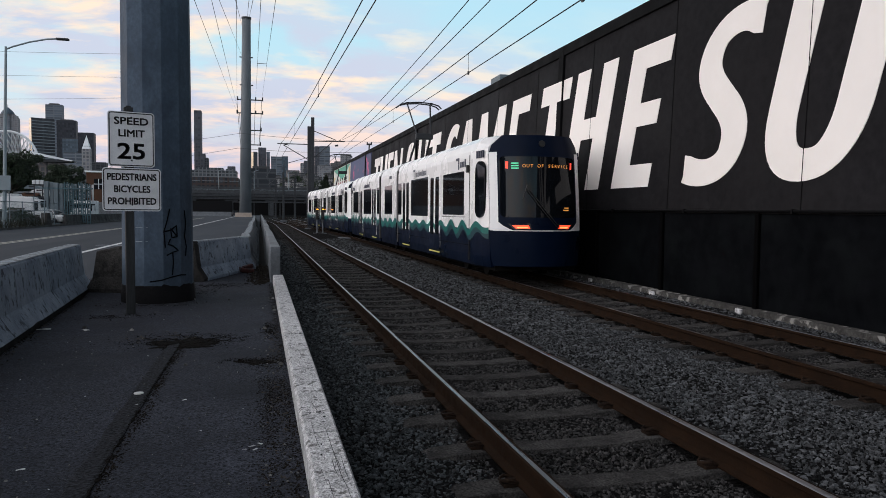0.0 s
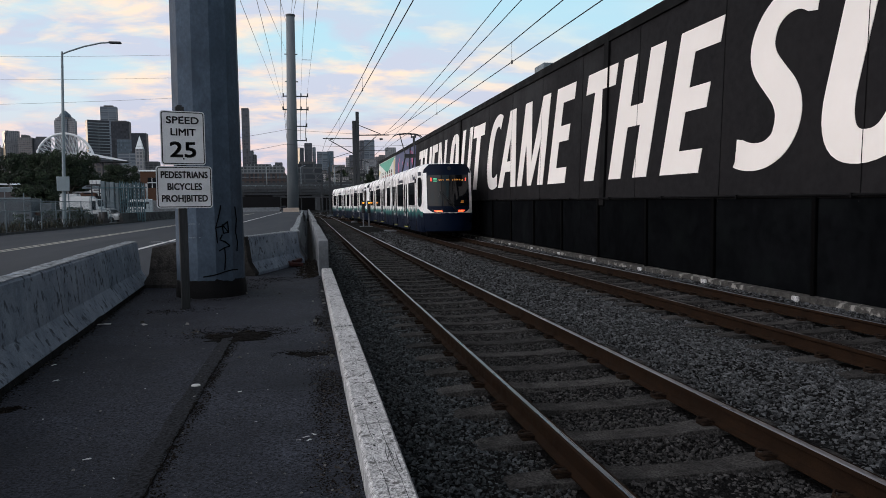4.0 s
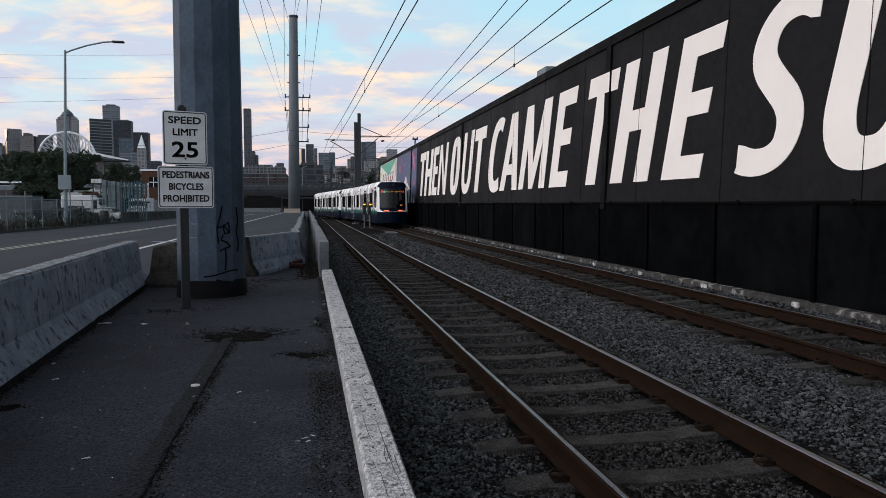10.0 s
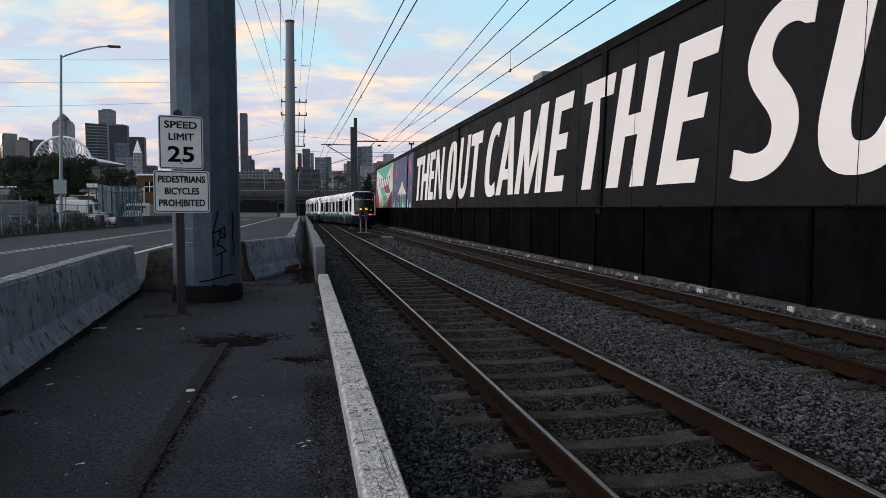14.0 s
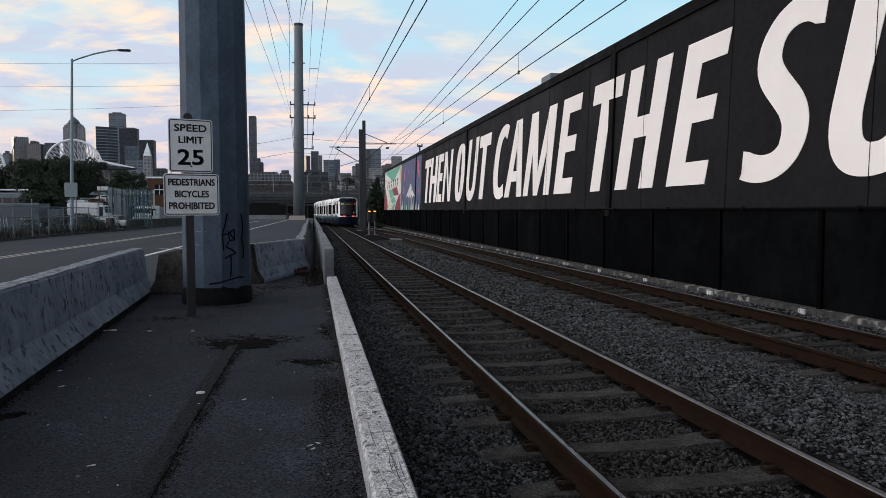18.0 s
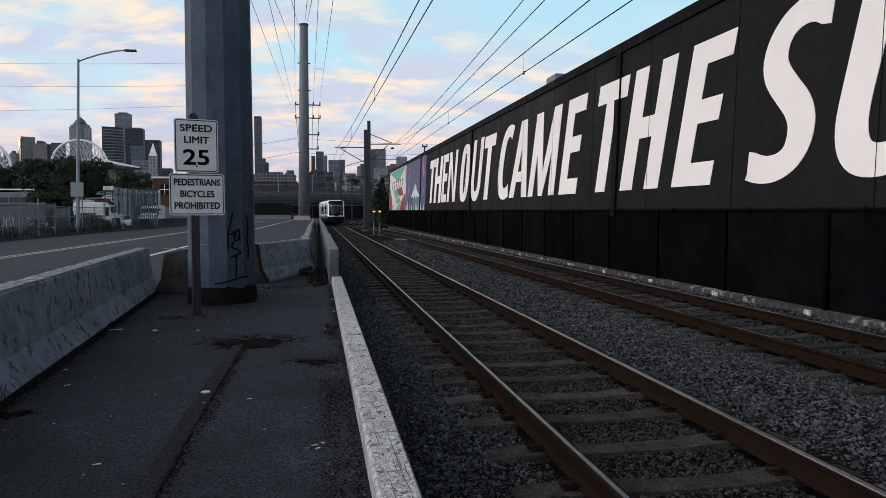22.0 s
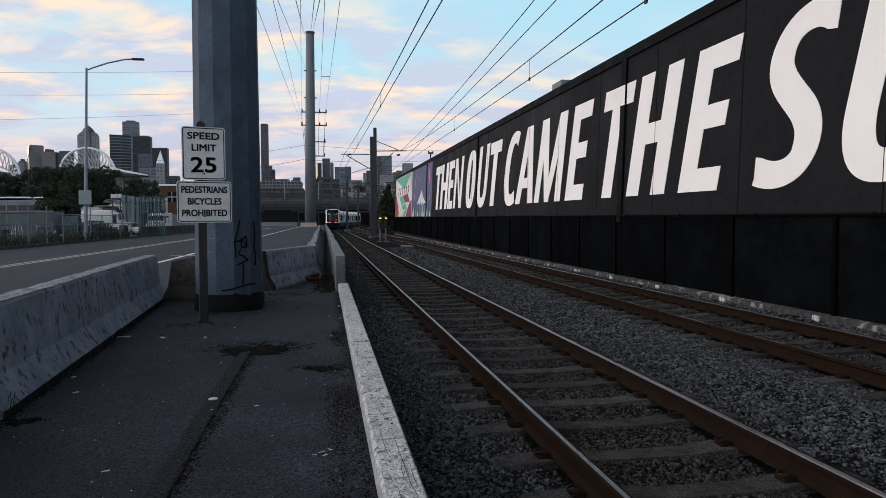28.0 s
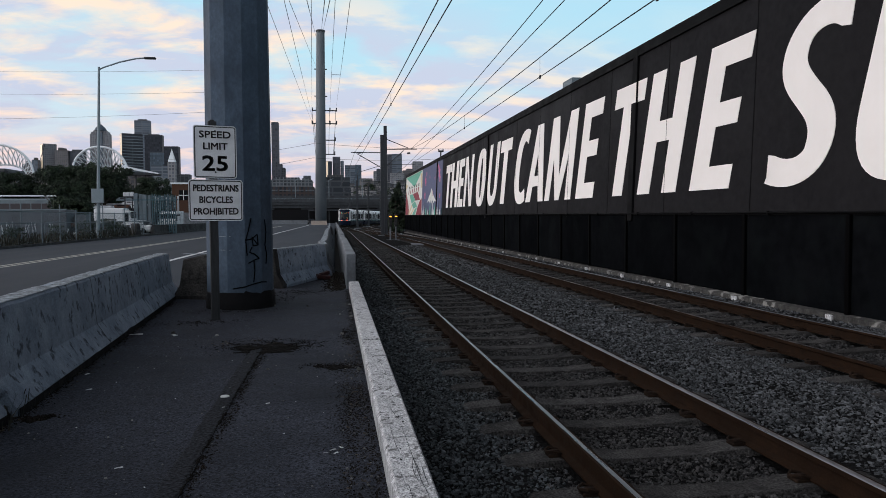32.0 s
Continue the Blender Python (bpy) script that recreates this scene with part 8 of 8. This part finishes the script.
    strewn("trench_grit", [(60 + 70 * (k * 5 % 3), -0.755 - 0.012 * math.sin(k), 1.6 + 0.32 * k, 0.014 + 0.012 * (k % 3), 0.12, 0, 0.0085) for k in range(19)], M["dirt"], "line of dark grit beside the filled trench", 4)
    strewn("post_dirt", [(900, -1.75, 9.75, 0.32, 0.14, 10, 0.010), (500, -1.5, 10.9, 0.4, 0.12, 0, 0.012)], M["dirt"], "earthy dirt at the foot of the sign post", 5)
    strewn("tar_clod", [(260, -2.07, 5.08, 0.05, 0.03, 15, 0.03)], M["dirt"], "dark clod of earth beside the barrier", 6)
    strewn("kerb_line_dirt", [(120, 0.235, 1.2 + 0.4 * k, 0.028 + 0.014 * (k * 7 % 5) / 4, 0.20, 0, 0.009) for k in range(32)], M["dirt"], "line of dark dirt swept against the kerb", 7)
    strewn("barrier_line_dirt", [(320, -2.25 - 0.071 * max(0, 3.0 + 0.35 * k - 5), 3.0 + 0.35 * k, 0.035 + 0.02 * (k * 5 % 4) / 3, 0.20, 3, 0.011) for k in range(27)], M["dirt"], "line of dark dirt swept against the barrier", 8)
    strewn("barrier_leaves", [(36, -2.18 - 0.071 * max(0, 3.2 + 0.7 * k - 5), 3.2 + 0.7 * k, 0.07, 0.3, 0, 0.012) for k in range(13)], M["needle"], "dry leaves and stalks along the barrier", 9, 0.7)
    strewn("kerb_leaves", [(30, 0.16, 3.0 + 0.6 * k, 0.05, 0.3, 0, 0.010) for k in range(9)], M["needle"], "dry leaves and stalks along the kerb", 10, 0.7)
    weeds("barrier_weeds", [(-2.42, -2.2, 4.6, 5.4, WALK_Z), (-2.3, -2.15, 4.0, 5.0, WALK_Z)], 60, 0.17, "thin dry weeds at the barrier joint", M["leaf_dry"], 31)
    weeds("gap_weeds", [(-0.12, 0.2, 14.5, 17.5, WALK_Z)], 40, 0.14, "dead weeds in the gap behind the barrier", M["leaf_dry"], 33)
    strewn("gap_debris", [(700, 0.02, 14.4 + 0.8 * k, 0.10, 0.35, 0, 0.035) for k in range(5)], M["dirt"], "dark rubble and dead leaves between barrier and wall", 12)
    strewn("pole_foot_dirt", [(500, -0.75, 13.6, 0.30, 0.25, 0, 0.016), (300, -0.95, 12.6, 0.16, 0.30, 0, 0.014)], M["soil"], "dark soil at the foot of the angled barrier", 13)
    # litter
    rng = np.random.default_rng(4)
    one = None
    spots = [(-2.36, 8.76, 0.05), (-2.22, 6.53, 0.03), (-0.02, 4.01, 0.025), (0.01, 3.96, 0.02), (0.04, 4.05, 0.02), (-0.05, 3.97, 0.015), (-1.9, 8.6, 0.04), (-2.0, 5.9, 0.03), (-1.2, 3.9, 0.025), (-0.5, 5.2, 0.02)]
    for i in range(26):
        spots.append((float(rng.uniform(-2.1, 0.1)), float(rng.uniform(3.0, 11.0)), float(rng.uniform(0.005, 0.012))))
    for x, y, s in spots:
        s *= 0.6 if s < 0.04 else 1.0
        if one is None:
            bm = bmesh.new()
            g = [[bm.verts.new((i - 1, (j - 1) * 0.6, 0.25 * noise.noise(Vector((i * 1.7, j * 2.3, 5))) + 0.25)) for i in range(4)] for j in range(3)]
            for r, q in zip(g, g[1:]):
                for i in range(3):
                    bm.faces.new((r[i], r[i + 1], q[i + 1], q[i]))
            bmesh.ops.solidify(bm, geom=bm.faces[:], thickness=0.06)
            one = tagged(part("paper_scrap", bm, M["litter"]), "small crumpled scrap of pale litter", "litter", "litter")
            o = one
        else:
            o = tagged(new("paper_scrap", one.data), "small crumpled scrap of pale litter", "litter", "litter")
        o.matrix_basis = pose(x, y, WALK_Z + 0.008, 0, 0, float(rng.uniform(0, 360))) @ Matrix.Diagonal((s, s, s, 1))
    tagged(part("cup_lid", cyl(bmesh.new(), -0.86, 5.47, WALK_Z + 0.008, WALK_Z + 0.015, 0.036, 0.033, 16), M["litter"]), "flat pale plastic lid on the footway", "litter", "litter")
    # pebbles and clods
    verts, faces = [], []
    for i in range(1100):
        x, y = float(rng.uniform(-2.2, 0.22)), float(rng.uniform(2.2, 12))
        if rng.uniform() < 0.4:
            x = float(rng.uniform(0.02, 0.24))
        s = 0.002 + 0.006 * float(rng.uniform()) ** 4
        if i < 12:
            s = float(rng.uniform(0.012, 0.024))
        k = len(verts)
        for dx, dy, dz in ((-1, -1, 0), (1, -1, 0), (1, 1, 0), (-1, 1, 0), (-0.6, -0.6, 1), (0.7, -0.5, 1.1), (0.5, 0.6, 0.9), (-0.6, 0.6, 1)):
            verts.append((x + s * (dx + rng.uniform(-0.3, 0.3)), y + s * (dy + rng.uniform(-0.3, 0.3)), WALK_Z + 0.004 + s * dz))
        faces += [(k, k + 1, k + 5, k + 4), (k + 1, k + 2, k + 6, k + 5), (k + 2, k + 3, k + 7, k + 6), (k + 3, k, k + 4, k + 7), (k + 4, k + 5, k + 6, k + 7)]
    tagged(rows_mesh("pebbles", verts, faces, M["grit"]), "scattered pebbles and grit on the footway", "pebbles", kind="stuff")
    # red plastic debris
    bm = bmesh.new()
    box(bm, -0.16, 0.16, -0.10, 0.10, 0, 0.10, pose(0, 0, 0, 6, 8, 20), bevel=0.02)
    box(bm, -0.05, 0.22, -0.05, 0.05, 0.06, 0.15, pose(0, 0, 0, 0, -10, 50), bevel=0.01)
    o = tagged(part("broken_lamp_housing", bm, M["red_plastic"]), "broken red plastic debris on the ground", "debris")
    o.matrix_basis = pose(-0.28, 16.4, WALK_Z + 0.01)


# ---- ballast stones near the camera ----
def ballast_stones():
    rng = np.random.default_rng(12)
    base = np.array([(-1, -1, -0.8), (1, -1, -0.8), (1, 1, -0.8), (-1, 1, -0.8), (-0.75, -0.8, 0.8), (0.8, -0.7, 0.75), (0.7, 0.8, 0.85), (-0.8, 0.7, 0.7)])
    quad = np.array([(0, 1, 5, 4), (1, 2, 6, 5), (2, 3, 7, 6), (3, 0, 4, 7), (4, 5, 6, 7)])
    def field(n, x0, x1, y0, y1, s0, s1, power):
        x = rng.uniform(x0, x1, n)
        y = y0 + (y1 - y0) * rng.uniform(0, 1, n) ** power
        return x, y, rng.uniform(s0, s1, n)
    groups = [field(16000, 0.49, 8.35, -4.5, 2.3, 0.012, 0.026, 1.0), field(98000, 0.49, 8.35, 2.3, 9.5, 0.006, 0.0155, 1.0), field(52000, 0.49, 8.35, 9.5, 24.0, 0.010, 0.024, 1.3), field(10000, 0.49, 8.35, 24, 46, 0.025, 0.045, 1.4)]
    x, y, s = (np.concatenate(a) for a in zip(*groups))
    # sleepers and rails stay clear
    phase1 = np.abs(((y - SLEEPER_ONE) / 0.762 + 0.5) % 1 - 0.5) * 0.762
    phase2 = np.abs(((y - SLEEPER_TWO) / 0.762 + 0.5) % 1 - 0.5) * 0.762
    on1 = (np.abs(x - 2.5) < 1.24) & (phase1 < 0.125)
    on2 = (np.abs(x - 6.62) < 1.24) & (phase2 < 0.125)
    rails = np.zeros(len(x), bool)
    for c in (2.5, 6.62):
        for d in (-0.7525, 0.7525):
            rails |= np.abs(x - c - d) < 0.085
    middle = np.minimum(np.abs(x - 2.5), np.abs(x - 6.62))
    chance = np.where(middle < 0.45, 0.20, np.where(middle > 1.0, 0.32, 0.07))
    keep = ~(on1 | on2 | rails) | ((rng.uniform(0, 1, len(x)) < chance) & (s < 0.018) & ~rails)
    x, y, s = x[keep], y[keep], s[keep]
    n = len(x)
    z = np.full(n, BED_Z + 0.004) + rng.uniform(-0.008, 0.014, n) + 0.05 * np.maximum(0, 1 - np.abs(x - 4.6) / 0.9)
    z -= 0.032 * np.clip(3 - np.abs(x - 2.5) / 0.5, 0, 1) + 0.032 * np.clip(3 - np.abs(x - 6.62) / 0.5, 0, 1)
    z += 0.065 * np.maximum(0, 1 - np.abs(x - 8.38) / 0.42)
    ang = rng.uniform(0, 2 * np.pi, n)
    tilt = rng.normal(0, 0.95, n)
    v = base[None] + rng.uniform(-0.35, 0.35, (n, 8, 3))
    v = v * s[:, None, None] * np.stack([rng.uniform(0.8, 1.35, n), rng.uniform(0.6, 1.0, n), rng.uniform(0.5, 0.9, n)], 1)[:, None, :]
    ct, st = np.cos(tilt)[:, None], np.sin(tilt)[:, None]
    vy, vz = v[..., 1] * ct - v[..., 2] * st, v[..., 1] * st + v[..., 2] * ct
    ca, sa = np.cos(ang)[:, None], np.sin(ang)[:, None]
    vx, vy = v[..., 0] * ca - vy * sa, v[..., 0] * sa + vy * ca
    every = np.stack([vx + x[:, None], vy + y[:, None], vz + z[:, None]], -1)
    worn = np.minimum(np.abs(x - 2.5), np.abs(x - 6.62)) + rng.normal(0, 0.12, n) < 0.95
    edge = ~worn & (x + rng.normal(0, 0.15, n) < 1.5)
    for pick, key, label in ((edge, "kerb_stone", "ballast stones beside the kerb, shade put into their colour"), (~worn & ~edge, "stone", "loose angular grey ballast stones beside the rails"), (worn, "oily_stone", "dark oily ballast stones between the rails")):
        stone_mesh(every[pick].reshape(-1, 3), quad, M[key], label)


def stone_mesh(co, quad, mat, label):
    fc = (quad[None] + (np.arange(len(co) // 8) * 8)[:, None, None]).reshape(-1, 4)
    me = bpy.data.meshes.new("ballast_stones")
    me.vertices.add(len(co))
    me.vertices.foreach_set("co", co.astype(np.float32).ravel())
    me.loops.add(fc.size)
    me.loops.foreach_set("vertex_index", fc.astype(np.int32).ravel())
    me.polygons.add(len(fc))
    me.polygons.foreach_set("loop_start", np.arange(0, fc.size, 4, dtype=np.int32))
    me.update(calc_edges=True)
    me.validate()
    me.polygons.foreach_set("use_smooth", np.zeros(len(me.polygons), dtype=bool))
    me.materials.append(mat)
    tagged(new("ballast_stones", me), label, "ballast", kind="stuff")


SLEEPER_ONE, SLEEPER_TWO = -2.74, -2.32
footway_details()
ballast_stones()
track("track_1", TRACK_ONE, -14, 230, SLEEPER_ONE, 70, "rusty railway track on concrete sleepers")
track("track_2", TRAIN_WAY, -14, 104, SLEEPER_TWO, 62, "rusty second railway track along the black wall")
track("track_3", TRACK_THREE, 64, 230, 64, 64, "far railway track curving away")

motions()
